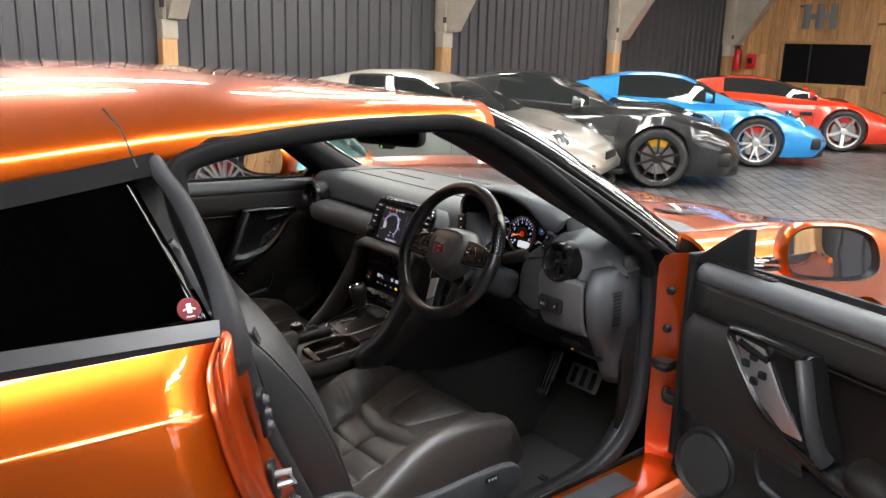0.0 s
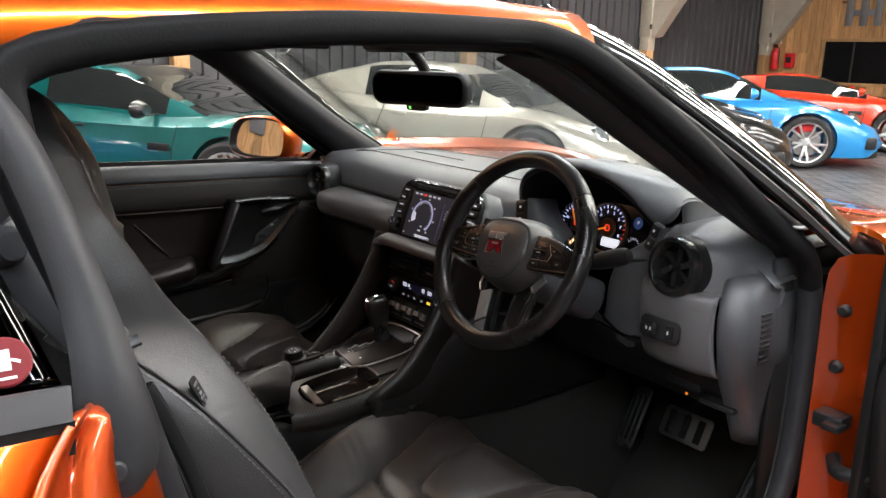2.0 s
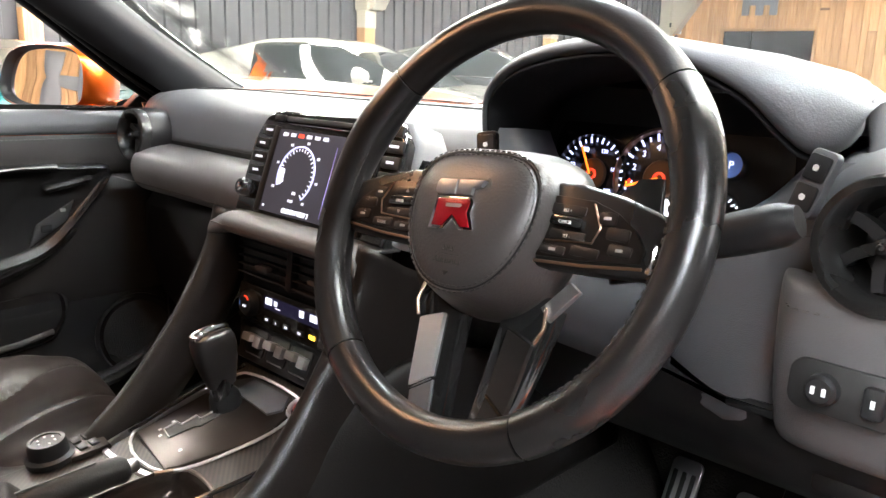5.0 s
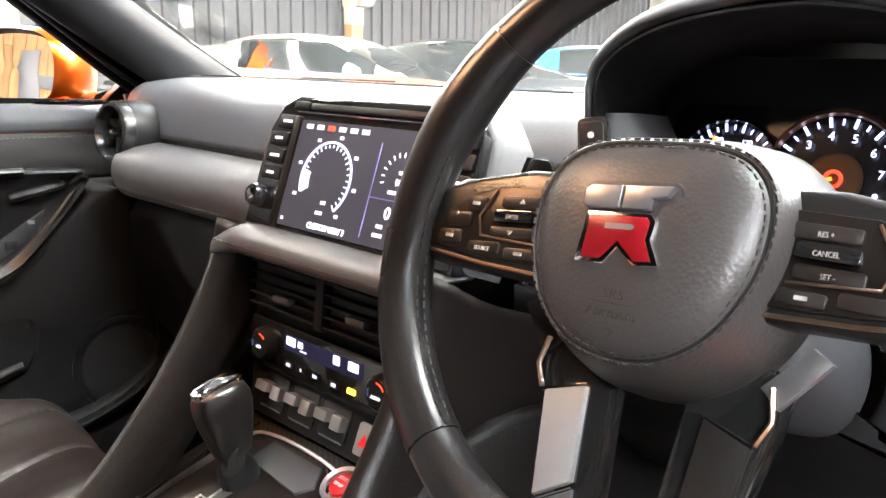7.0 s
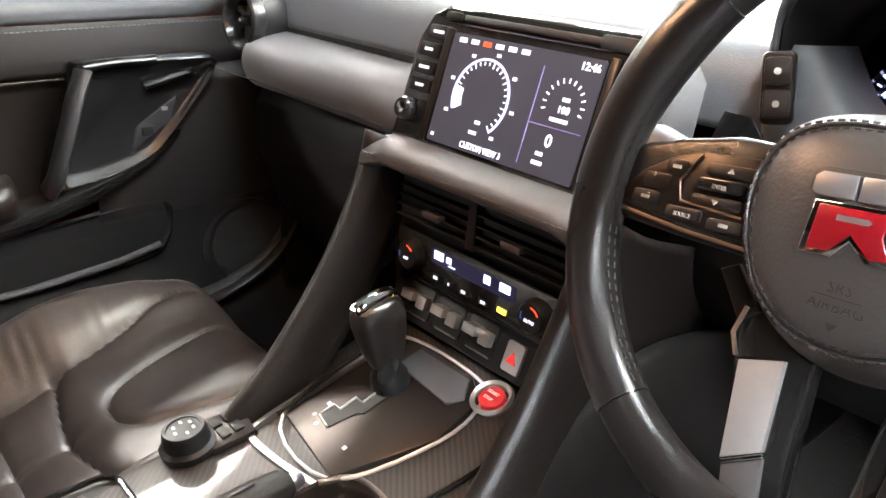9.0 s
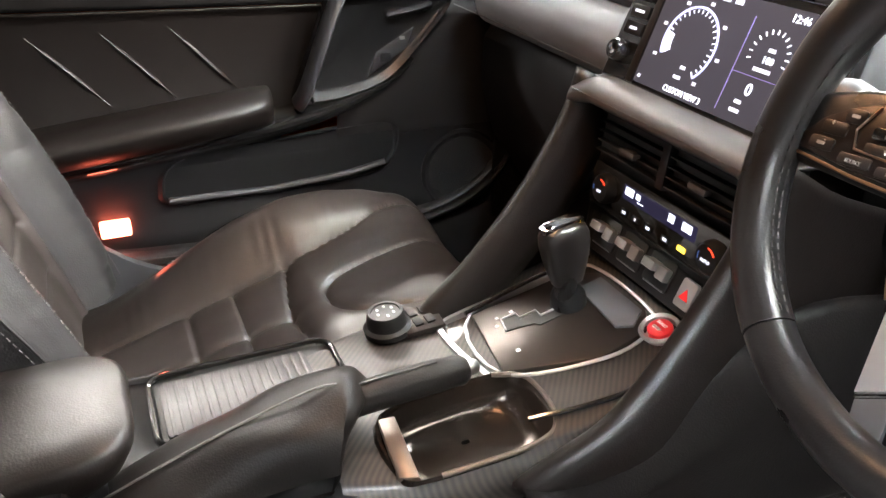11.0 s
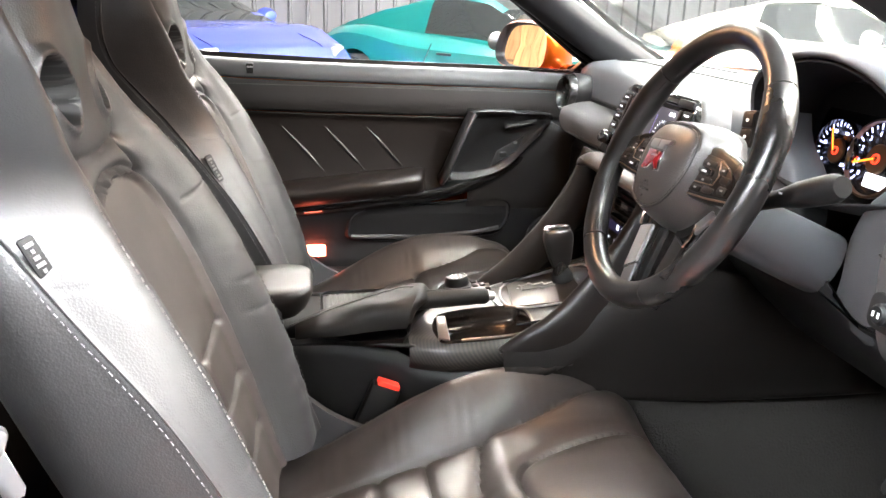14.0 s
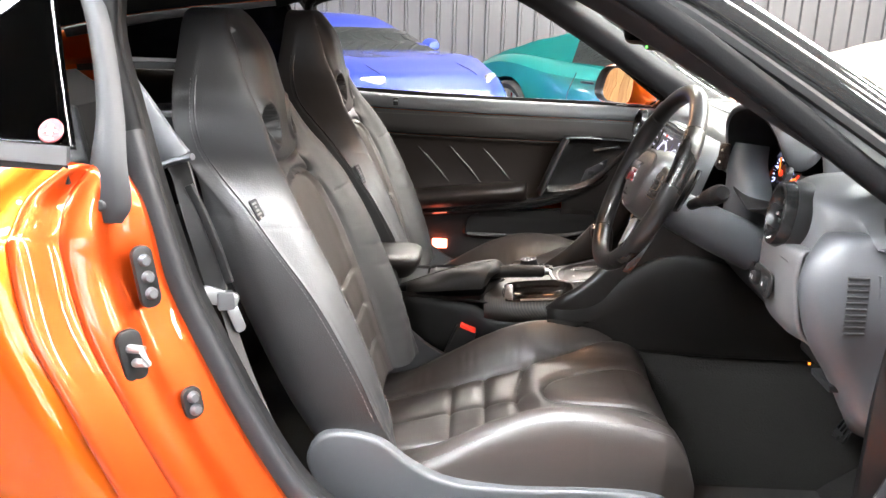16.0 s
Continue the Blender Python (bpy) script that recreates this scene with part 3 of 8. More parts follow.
    part("front_plate", box((0, nose - .012, .47), (.44, .012, .09), bev=.004), GRILLE, body)
    for sd in (1, -1):
        part("bonnet_seam", tube(spline([(sd * w2 * .52, cowl_y, interp(top, cowl_y) + .006) for cowl_y in (-.25, 0, .25, .5, fo * .62)], 4), .004, 6), GRILLE, body)
        part("side_vent", box((sd * w2 * .985, -.62, .62), (.02, .20, .06), bev=.006), GRILLE, body) if lamp == "wedge" else None
    # glasshouse
    g0, g1 = roof[0][0], roof[-1][0]
    rows, marks = [], []
    m = 34
    for i in range(m + 1):
        s = g0 + (g1 - g0) * i / m
        rz = interp(roof, s)
        base = interp(top, s) - .03
        hgt = max(rz - base, .004)
        wb_ = w2 * (.80 if s > -.9 else .80 - .22 * min(1, (-.9 - s) / 1.6))
        k = min(1, hgt / .38)
        wt = wb_ * (1 - .24 * k)
        half = [V(wb_, s, base), V(wb_ + (wt - wb_) * .12, s, base + hgt * .10), V(wb_ + (wt - wb_) * .80, s, base + hgt * .78), V(wt, s, base + hgt * .87), V(wt * .86, s, base + hgt * .955), V(wt * .5, s, rz - .008), V(0, s, rz)]
        rows.append(half + [V(-p.x, p.y, p.z) for p in half[-2::-1]])
        marks.append(s)
    bm = grid(rows)
    apex = max(roof, key=lambda q: q[1])[0]
    header = min(p for p, z in roof if p > apex and z < H - .03) if any(p > apex and z < H - .03 for p, z in roof) else apex + .3
    cowl = g1
    rear_top = max([p for p, z in roof if p < apex and z < H - .06] or [apex - .5])
    for f in bm.faces:
        c = f.calc_center_median()
        rz, base = interp(roof, c.y), interp(top, c.y) - .03
        rel = (c.z - base) / max(rz - base, .01)
        ax = abs(c.x)
        nrm = f.normal
        wt = w2 * .61
        if header - .05 < c.y < cowl - .04 and ax < wt * (1.02 + .22 * (1 - min(1, (rz - base) / .38))) and rel > .9:
            f.material_index = 1
        elif .12 < rel < .84 and -2.0 < c.y < cowl - .36 and (rz - base) > .1:
            f.material_index = 1
        elif c.y < rear_top and rel > .9 and ax < wt * .8 and c.y > g0 + .35:
            f.material_index = 1
        elif rel < .93:
            f.material_index = 2
    part("cabin", bm, [roof_paint or paint, CAR_GLASS, paint], car, angle=24)
    # mirrors, lamps, seams
    for sd in (1, -1):
        mir = part("door_mirror", merge(lathe([(0, -.07), (.05, -.06), (.085, 0), (.09, .03), (0, .035)], 16, pose(sd * (w2 * .93 + .06), cowl - .48, belt + .09, 90, 0, 0) @ Matrix.Diagonal((1.25, .85, 1, 1))),
                                        box((sd * (w2 * .88), cowl - .46, belt + .045), (.14, .05, .02), bev=.008)), roof_paint or paint, car)
        if lamp == "oval":
            lm = facing((sd * w2 * .70, fo * .62, interp(top, fo * .62) - .035), (sd * .35, .75, .6))
            part("headlamp", lathe([(0, .04), (.06, .036), (.1, .018), (.118, -.02), (0, -.03)], 24, lm @ Matrix.Diagonal((.82, 1.15, 1, 1))), LAMP_GLASS, car)
        else:
            lm = facing((sd * w2 * .66, fo * .62, interp(top, fo * .62) - .05), (sd * .45, .75, .5))
            part("headlamp", prism([(-.15, -.05), (.06, -.06), (.16, .0), (.14, .06), (-.05, .05)], .04, lm, .015), LAMP_GLASS, car)
        seam = [V(sd * (w2 * .985), -.52, .28), V(sd * (w2 * .99), -.50, .55), V(sd * (w2 * .95), -.46, .80)]
        part("door_seam", tube(spline(seam, 4), .004, 6), GRILLE, car)
        seam = [V(sd * (w2 * .985), -1.62, .32), V(sd * (w2 * 1.0), -1.66, .6), V(sd * (w2 * .94), -1.6, .84)]
        part("door_seam", tube(spline(seam, 4), .004, 6), GRILLE, car)
        part("door_handle", box((sd * (w2 * .965), -1.42, .76), (.03, .17, .025), bev=.01), roof_paint or paint, car)
    if wing:
        part("rear_wing", merge(box((0, tail + .18, 1.16), (W * .92, .3, .03), bev=.012), box((.45, tail + .25, 1.0), (.03, .12, .32), bev=.01), box((-.45, tail + .25, 1.0), (.03, .12, .32), bev=.01)), paint, car)
    for y in (0, -wb):
        for sd in (1, -1):
            road_wheel(car, sd * (w2 - .125), y, wheel_r, .25, rim, cal, spokes, sd, twin)
    return car


P_SILVER = car_paint("silver_beige_paint", (0.55, 0.52, 0.46), metal=0.6)
P_BLACK = car_paint("black_metallic_paint", (0.008, 0.009, 0.010), metal=0.2)
P_BLUE = car_paint("bright_blue_paint", (0.02, 0.30, 0.72), metal=0.1)
P_RED = car_paint("red_paint", (0.76, 0.045, 0.012), metal=0.1)
P_TEAL = car_paint("teal_paint", (0.005, 0.13, 0.125), metal=0.35)
P_PURPLE = car_paint("violet_blue_paint", (0.035, 0.06, 0.40), metal=0.4)
REAR_ENGINE = dict(hood=[(-3.55, .62), (-3.4, .84), (-2.9, .93), (-2.0, .90), (-1.0, .88), (-.4, .87), (0, .82), (.5, .71), (.85, .56), (.98, .42)],
                   roof=[(-3.4, .87), (-3.0, 1.01), (-2.5, 1.16), (-1.85, 1.275), (-1.45, 1.285), (-1.12, 1.25), (-.82, 1.14), (-.45, .97), (-.24, .86)], L=4.52, fo=.98, wb=2.46)
LONG_HOOD = dict(hood=[(-3.65, .70), (-3.45, .88), (-2.9, .95), (-2.0, .94), (-1.2, .93), (-.6, .92), (0, .88), (.5, .78), (.8, .64), (.95, .45)],
                 roof=[(-3.5, .90), (-3.1, 1.03), (-2.6, 1.17), (-2.1, 1.27), (-1.75, 1.29), (-1.45, 1.26), (-1.1, 1.13), (-.75, .99), (-.5, .90)], L=4.56, fo=.93, wb=2.63, H=1.29)
MID_ENGINE = dict(hood=[(-3.5, .72), (-3.3, .90), (-2.8, .96), (-2.0, .93), (-1.3, .90), (-.6, .86), (0, .80), (.5, .66), (.9, .50), (1.05, .36)],
                  roof=[(-3.2, .93), (-2.75, 1.05), (-2.3, 1.16), (-1.8, 1.21), (-1.45, 1.205), (-1.15, 1.16), (-.75, 1.02), (-.3, .87), (-.1, .80)], L=4.55, fo=1.06, wb=2.65, H=1.21)
LOW_COUPE = dict(hood=[(-3.65, .68), (-3.45, .86), (-2.9, .93), (-2.0, .90), (-1.2, .885), (-.6, .875), (0, .85), (.5, .76), (.8, .62), (.95, .45)],
                 roof=[(-3.5, .88), (-3.1, 1.01), (-2.6, 1.15), (-2.1, 1.25), (-1.7, 1.28), (-1.3, 1.25), (-.95, 1.14), (-.6, 1.0), (-.28, .87)], L=4.56, fo=.93, wb=2.63, H=1.28)
sports_coupe("parked_car", "silver-beige rear-engined coupe with round headlamps, parked nose out", (-4.0, 4.73), -64, P_SILVER, spokes=5, **REAR_ENGINE)
sports_coupe("parked_car", "black long-bonnet coupe with black wheels and yellow calipers", (-3.73, 6.70), -56, P_BLACK, rim=RIM_BLACK, cal=CAL_YELLOW, lamp="wedge", spokes=10, twin=False, **LONG_HOOD)
sports_coupe("parked_car", "bright blue rear-engined coupe with silver wheels and red calipers", (-4.09, 9.36), -56, P_BLUE, lamp="oval", spokes=5, **REAR_ENGINE)
sports_coupe("parked_car", "red mid-engined coupe with five-spoke silver wheels", (-4.28, 12.42), -60, P_RED, spokes=5, twin=False, lamp="wedge", **MID_ENGINE)
sports_coupe("parked_car", "teal green long-bonnet coupe with black roof, parked nose out", (-4.42, 1.98), -54, P_TEAL, rim=RIM_SILVER, lamp="wedge", roof_paint=P_BLACK, size=.885, belt=.82, **LOW_COUPE)
sports_coupe("parked_car", "violet blue long-bonnet coupe parked beside the cladding", (-5.3, -1.0), -56, P_PURPLE, rim=RIM_SILVER, lamp="wedge", **LONG_HOOD)


# ---- the orange car: body ----
car = thing("sports_car", "bright orange metallic coupe with its driver door open", "car")


def both(bm_maker, name, mat, parent, label="", **kw):
    """The same part on both sides."""
    part(name, bm_maker(), mat, parent, label, **kw)
    return part(name, mirrored(bm_maker()), mat, parent, label, **kw)


# shut line behind the driver door, from belt to sill: (x, y, z)
SHUT = [(.845, -.835, .992), (.885, -.872, .955), (.9165, -.882, .913), (.9265, -.882, .896), (.945, -.862, .80), (.948, -.815, .69), (.946, -.765, .57), (.93, -.70, .42), (.90, -.66, .30)]
ROOF_Y = [-0.10, -0.30, -0.55, -0.80, -1.05, -1.30, -1.60, -1.95, -2.25]


def quarter():
    rows = [[V(*p) for p in SHUT]]
    for y, dx, dz in ((-1.15, .012, .012), (-1.45, .018, .02), (-1.8, .01, .02), (-2.15, -.02, .01), (-2.42, -.10, 0)):
        rows.append([V(x + dx, y + (.02 if z < .5 else 0), z + dz * (1 if z > .8 else 0)) for x, _, z in SHUT])
    return grid([spline(r, 4) for r in zip(*[spline(c, 4) for c in zip(*rows)])])


both(quarter, "rear_quarter_panel", ORANGE, car, solid=.012)

# roof skin, from rail to rail
ROOF_Z = {-0.10: (1.290, 1.312), -0.30: (1.296, 1.338), -0.55: (1.293, 1.356), -0.80: (1.278, 1.362), -1.05: (1.255, 1.352), -1.30: (1.225, 1.325), -1.60: (1.17, 1.27), -1.95: (1.08, 1.17), -2.25: (1.0, 1.06)}
rows = []
for y in ROOF_Y:
    ze, zc = ROOF_Z[y]
    xe = .625 - .02 * abs(y + .5) + (.03 if y < -.7 else 0)
    half = [V(xe + .030, y, ze - .045), V(xe + .015, y, ze - .012), V(xe - .03, y, ze + .014), V(xe * .75, y, ze + (zc - ze) * .62), V(xe * .4, y, zc - .006), V(0, y, zc)]
    rows.append(half + [V(-p.x, p.y, p.z) for p in half[-2::-1]])
cols = [spline(c, 5) for c in zip(*rows)]
part("roof", grid([spline(r, 3) for r in zip(*cols)]), ORANGE, car, solid=.01, solid_offset=-1)
for sd in (1, -1):
    part("roof_drip_groove", tube(spline([(sd * .55, y, ROOF_Z[y][0] + .0205) for y in ROOF_Y[1:6]], 4), .004, 8), ORANGE, car)
    part("roof_seam", tube(spline([(sd * .725, -.897, 1.228), (sd * .66, -.895, 1.275), (sd * .61, -.905, 1.306)], 5), .0018, 6), GRILLE, car)
headliner = [[V(p.x * .97, p.y, p.z - .028 + (.030 if abs(p.x) > .6 else 0)) for p in r] for r in rows[:8]]
part("headliner", grid([spline(r, 3) for r in zip(*[spline(c, 3) for c in zip(*headliner)])]), HEADLINER, car, solid=.012, solid_offset=-1)

# side rail below the roof skin, over the side windows, and C-pillar
RAIL = [(.60, -.05, 1.262), (.635, -.225, 1.282), (.66, -.45, 1.279), (.675, -.642, 1.266), (.695, -.863, 1.232), (.70, -1.05, 1.205), (.695, -1.3, 1.17), (.68, -1.6, 1.11), (.67, -1.9, 1.02)]
BELT_OUT = [(.845, -.835, .996), (.855, -1.12, 1.013), (.85, -1.4, 1.02), (.83, -1.65, 1.01), (.79, -1.85, 1.0)]


def c_pillar():
    a = spline([(.70, -1.52, 1.135), (.69, -1.75, 1.08), (.67, -2.0, 1.0)], 5)
    b = spline([(.84, -1.52, 1.02), (.82, -1.8, .995), (.78, -2.1, .97)], 5)
    return grid([[p.lerp(q, t) + V(.012 * math.sin(t * 3.14), 0, 0) for t in (0, .25, .5, .75, 1)] for p, q in zip(a, b)])


both(c_pillar, "rear_pillar", ORANGE, car, solid=.01)


def rear_glass():
    a = spline([(.698, -.905, 1.222), (.70, -1.1, 1.196), (.698, -1.3, 1.165), (.70, -1.52, 1.12)], 14)
    b = spline([(.828, -.835, 1.008), (.838, -1.12, 1.022), (.838, -1.35, 1.03), (.83, -1.52, 1.03)], 14)
    return grid([[p.lerp(q, t) + V(.003 * math.sin(t * 3.14), 0, 0) for t in np.linspace(0, 1, 37)] for p, q in zip(a, b)])


rg = part("rear_side_window", rear_glass(), TINTED, car, "dark tinted rear quarter glass", solid=.004)
rg.visible_shadow = False
part("rear_side_window", mirrored(rear_glass()), TINTED, car, solid=.004).visible_shadow = False
both(lambda: sweep(spline([V(x + .004, y, z + .006) for x, y, z in BELT_OUT[:4]], 5), [(-.006, -.011), (.006, -.011), (.006, .011), (-.002, .013)], (0, 0, 1)), "belt_moulding", surface("satin_belt_trim", (.55, .55, .56), .28, metal=1.0), car, "satin silver belt moulding")
both(lambda: sweep(spline([V(x + .003, y, z - .018) for x, y, z in BELT_OUT[:4]], 5), [(-.006, -.012), (.006, -.012), (.004, .013), (-.006, .013)], (0, 0, 1)), "belt_rubber", RUBBER, car)
both(lambda: sweep(spline([V(x + .004, y, z - .004) for x, y, z in RAIL[4:8]], 5), [(-.012, -.014), (.008, -.014), (.010, .012), (-.01, .02)], (0, 0, 1)), "rail_rubber", RUBBER, car)

# warning sticker on the rear glass
st = part("window_sticker", lathe([(0, .0014), (.019, .0014), (.0205, 0), (0, 0)], 28, facing((.8225, -.868, 1.030), (.87, -.03, .49)) @ Matrix.Scale(.85, 4)), surface("sticker_red", (0.13, 0.008, 0.012), 0.4), car, "round red sticker with a white car picture")
sm = facing((.8237, -.868, 1.0308), (.87, -.03, .49)) @ Matrix.Scale(.85, 4)
part("sticker_print", merge(box((0, .001, .0006), (.0085, .017, .0008), sm, .002), box((-.0075, .003, .0006), (.007, .0025, .0008), sm @ pose(0, 0, 0, 0, 0, 25), .0008), box((.0075, .003, .0006), (.007, .0025, .0008), sm @ pose(0, 0, 0, 0, 0, -25), .0008), box((0, -.0135, .0006), (.014, .002, .0008), sm)), WHITE_INK, st)

# B pillar: moulded trim strip with a rounded foot and a button clip
def b_trim():
    a = spline([(.695, -.868, 1.240), (.735, -.832, 1.165), (.78, -.806, 1.06), (.812, -.800, .99), (.822, -.802, .935), (.823, -.806, .908)], 5)
    w = [.030, .030, .034, .046, .062, .040]
    ws = spline([(v, 0, 0) for v in w], 5)
    rows = []
    for p, q in zip(a, ws):
        h = q.x / 2
        rows.append([p + V(.0, -h - .002, 0), p + V(.011, -h * .6, .003), p + V(.014, 0, .004), p + V(.011, h * .6, .003), p + V(.0, h + .002, 0), p + V(-.014, 0, -.002)])
    return grid(rows, close_u=True, cap=True)


bt = part("b_pillar_trim", b_trim(), PILLAR, car, "matt grey pillar trim with a rounded foot", angle=60)
part("trim_clip", lathe([(0, .004), (.006, .004), (.008, .002), (.0085, 0)], 20, facing((.836, -.806, .935), (1, 0, .25))), PILLAR, bt)
part("b_pillar_trim", mirrored(b_trim()), PILLAR, car, angle=60)

# door aperture: rubber seal round the opening
APER = [(.655, -.30, 1.268), (.668, -.55, 1.262), (.69, -.80, 1.232), (.715, -.835, 1.17), (.75, -.80, 1.04), (.765, -.775, .95), (.768, -.735, .80), (.768, -.69, .69), (.768, -.635, .57), (.768, -.57, .462), (.768, -.49, .395), (.768, -.38, .372), (.768, -.1, .365), (.768, .12, .372), (.768, .24, .405), (.768, .315, .47), (.768, .345, .56), (.768, .352, .70), (.768, .345, .84), (.768, .31, .93), (.755, .235, .985), (.72, .05, 1.12), (.68, -.11, 1.225), (.66, -.20, 1.262)]
seal_path = spline(APER, 5, closed=True)
cen = V(.74, -.2, .8)
ups = [(p - cen).normalized() for p in seal_path]


SEAL_PROFILE = [(p.x, p.y) for p in spline([(-.013, -.016, 0), (.008, -.018, 0), (.018, -.010, 0), (.021, .002, 0), (.014, .013, 0), (-.013, .013, 0)], 3, closed=True)]
# Darker copy of the seal rubber: roof overhang shade put into its colour.
SEAL_SHADED = surface("shaded_seal_rubber", (.006, .006, .0065), .55, grain=.2, grain_size=.003, spec=.07)


def seal_run(a, b):
    n = len(seal_path)
    idx = [k % n for k in range(a, b)]
    return sweep([seal_path[k] for k in idx], SEAL_PROFILE, [ups[k] for k in idx])


both(lambda: seal_run(21, 93), "door_seal", SEAL_GREY, car, "dark grey rubber door seal", angle=70)
both(lambda: seal_run(92, 142), "header_seal", SEAL_SHADED, car, "upper door seal run under the roof rail, darkened for shade", angle=70)
inner = [p + (cen - p).normalized() * .008 + V(-.025, 0, 0) for p in seal_path]
inner2 = [p + (cen - p).normalized() * .010 + V(-.045, 0, 0) for p in seal_path]


def reveal():
    return grid([seal_path, inner, inner2], close_u=True)


part("aperture_trim", reveal(), PLASTIC, car, solid=.006)
part("aperture_trim", mirrored(reveal()), PLASTIC, car, solid=.006)

# orange jamb between the shut line and the seal, with its pressed steps
def jamb():
    rows = []
    inn = spline([(.782, -.79, .965), (.782, -.772, .93), (.782, -.76, .88), (.782, -.745, .80), (.782, -.70, .69), (.782, -.645, .57), (.782, -.56, .43), (.782, -.48, .37)], 4)
    out = spline(SHUT, 4)
    for a, b in zip(out, inn):
        rows.append([a, a + V(-.006, .010, 0), a.lerp(b, .22) + V(-.012, .006, 0), a.lerp(b, .30) + V(-.004, .010, 0), a.lerp(b, .55) + V(.012, .006, 0), a.lerp(b, .66) + V(-.004, .0, 0), a.lerp(b, .85), b])
    return grid([spline(r, 3) for r in rows])


both(jamb, "door_jamb", JAMB_SHADE_ORANGE, car, "orange painted door jamb", solid=.004, solid_offset=1)


def striker_plate(at, tall, wide, n, pin=False):
    m = facing(at, (.62, .72, .12), (.1, 0, 1))
    pl = part("striker_plate", prism(rounded(wide, tall, wide * .45), .008, m, .003), PLASTIC, car)
    for i in range(n):
        v = (i - (n - 1) / 2) * tall / max(n, 1) * .8
        part("plate_bolt", lathe([(0, .016), (wide * .2, .016), (wide * .28, .012), (wide * .32, .006)], 12, m @ pose(0, v, 0)), PLASTIC_GREY, pl)
    if pin:
        part("striker_bar", tube([m @ V(-.004, .012, .004), m @ V(.004, .012, .03), m @ V(.004, -.006, .034), m @ V(0, -.010, .004)], .0065, 8), TOGGLE, pl)
    return pl


striker_plate((.826, -.758, .835), .088, .030, 3)
striker_plate((.872, -.766, .738), .075, .034, 0, pin=True)
striker_plate((.826, -.706, .648), .048, .030, 2)
lb = part("jamb_label", prism(rounded(.020, .042, .002), .001, facing((.862, -.757, .678), (.62, .72, .12)) @ pose(0, 0, 0, 0, 0, -32)), WHITE_INK, car, "white label with dark bars")
for i in range(3):
    part("label_bar", box((-.005 + i * .005, 0, .0012), (.0028, .032 - .006 * (i % 2), .0006), facing((.862, -.757, .678), (.62, .72, .12)) @ pose(0, 0, 0, 0, 0, -32)), PLASTIC, lb)

# sill
def sill():
    prof = [(.93, .30), (.93, .36), (.915, .385), (.87, .392), (.845, .388), (.80, .395), (.782, .385)]
    return grid([[V(x, y, z - (.0 if abs(y) < .6 else .0)) for x, z in prof] for y in (-.66, -.3, 0, .3, .5)])


both(sill, "sill", ORANGE, car, solid=.01, bevel=.0)
both(lambda: grid([[V(x, y, z) for x, z in ((.784, .392), (.76, .375), (.745, .33), (.735, .21))] for y in (-.66, -.3, 0, .3, .5)]), "sill_trim", PLASTIC, car, solid=.008)
both(lambda: box((.845, -.10, .392), (.07, .62, .008), bev=.003), "sill_plate", PLASTIC_GREY, car, "grey sill tread plate")

# front wing, hood, cowl, nose
HOODC = [(.62, .895), (.9, .882), (1.2, .852), (1.5, .81), (1.8, .75), (2.05, .68)]


def wing():
    rows = []
    for y, xt, zt in ((.42, .80, .965), (.62, .82, .955), (.85, .835, .945), (1.15, .845, .925), (1.45, .84, .87), (1.75, .80, .79), (2.0, .70, .70)):
        xo = min(.945, xt + .11) - (.06 if y > 1.7 else 0)
        rows.append([V(xt - .10, y, zt - .012), V(xt - .03, y, zt + .012), V(xt + .03, y, zt + .006), V(xo - .025, y, zt - .04), V(xo, y, zt - .12), V(xo + .003, y, zt - .26), V(xo - .01, y, .42), V(xo - .03, y, .25)])
    return grid([spline(r, 4) for r in zip(*[spline(c, 3) for c in zip(*rows)])])


for flip in (0, 1):
    bm = wing()
    w_ob = part("front_wing", mirrored(bm) if flip else bm, ORANGE, car, solid=.01)
    cut(w_ob, [lathe([(.385, -.2), (.385, .3), (0, .3), (0, -.2)], 40, pose((-1 if flip else 1) * .88, 1.12, .34, 0, 90, 0))])
rows = []
for y, z in HOODC:
    half = [V(.70 - (.04 if y > 1.7 else 0), y, z + (.045 if y < 1.3 else .01) - (.02 if y > 1.9 else 0)), V(.56, y, z + .036), V(.36, y, z + .032), V(.18, y, z + .034), V(0, y, z + .030)]
    rows.append(half + [V(-p.x, p.y, p.z) for p in half[-2::-1]])
bonnet = part("bonnet", grid([spline(r, 3) for r in zip(*[spline(c, 4) for c in zip(*rows)])]), ORANGE, car, solid=.012)
for sd in (1, -1):
    part("bonnet_vent", prism([(-.05, -.09), (.04, -.07), (.05, .09), (-.02, .07)], .006, facing((sd * .42, .98, .908), (0, .12, 1), (0, 1, 0)), .002), GRILLE, bonnet)
part("cowl", grid([[V(x, y + .03 * (1 - (x / .7) ** 2), z) for x in (-.74, -.4, 0, .4, .74)] for y, z in ((.52, .905), (.62, .885), (.68, .89))]), PLASTIC, car, solid=.01)
nose_rows = []
for y, z0, z1, xw in ((1.9, .2, .72, .86), (2.05, .18, .68, .80), (2.15, .2, .6, .68), (2.19, .26, .5, .5)):
    half = [V(0, y, z1), V(xw * .6, y, z1 - .005), V(xw * .93, y - .04, z1 - .06), V(xw, y - .08, (z0 + z1) / 2), V(xw * .93, y - .04, z0 + .05), V(xw * .5, y, z0), V(0, y, z0)]
    nose_rows.append(half + [V(-p.x, p.y, p.z) for p in half[-2:0:-1]])
bump = part("front_bumper", grid(nose_rows, close_u=True, cap=True), ORANGE, car, sub=1)
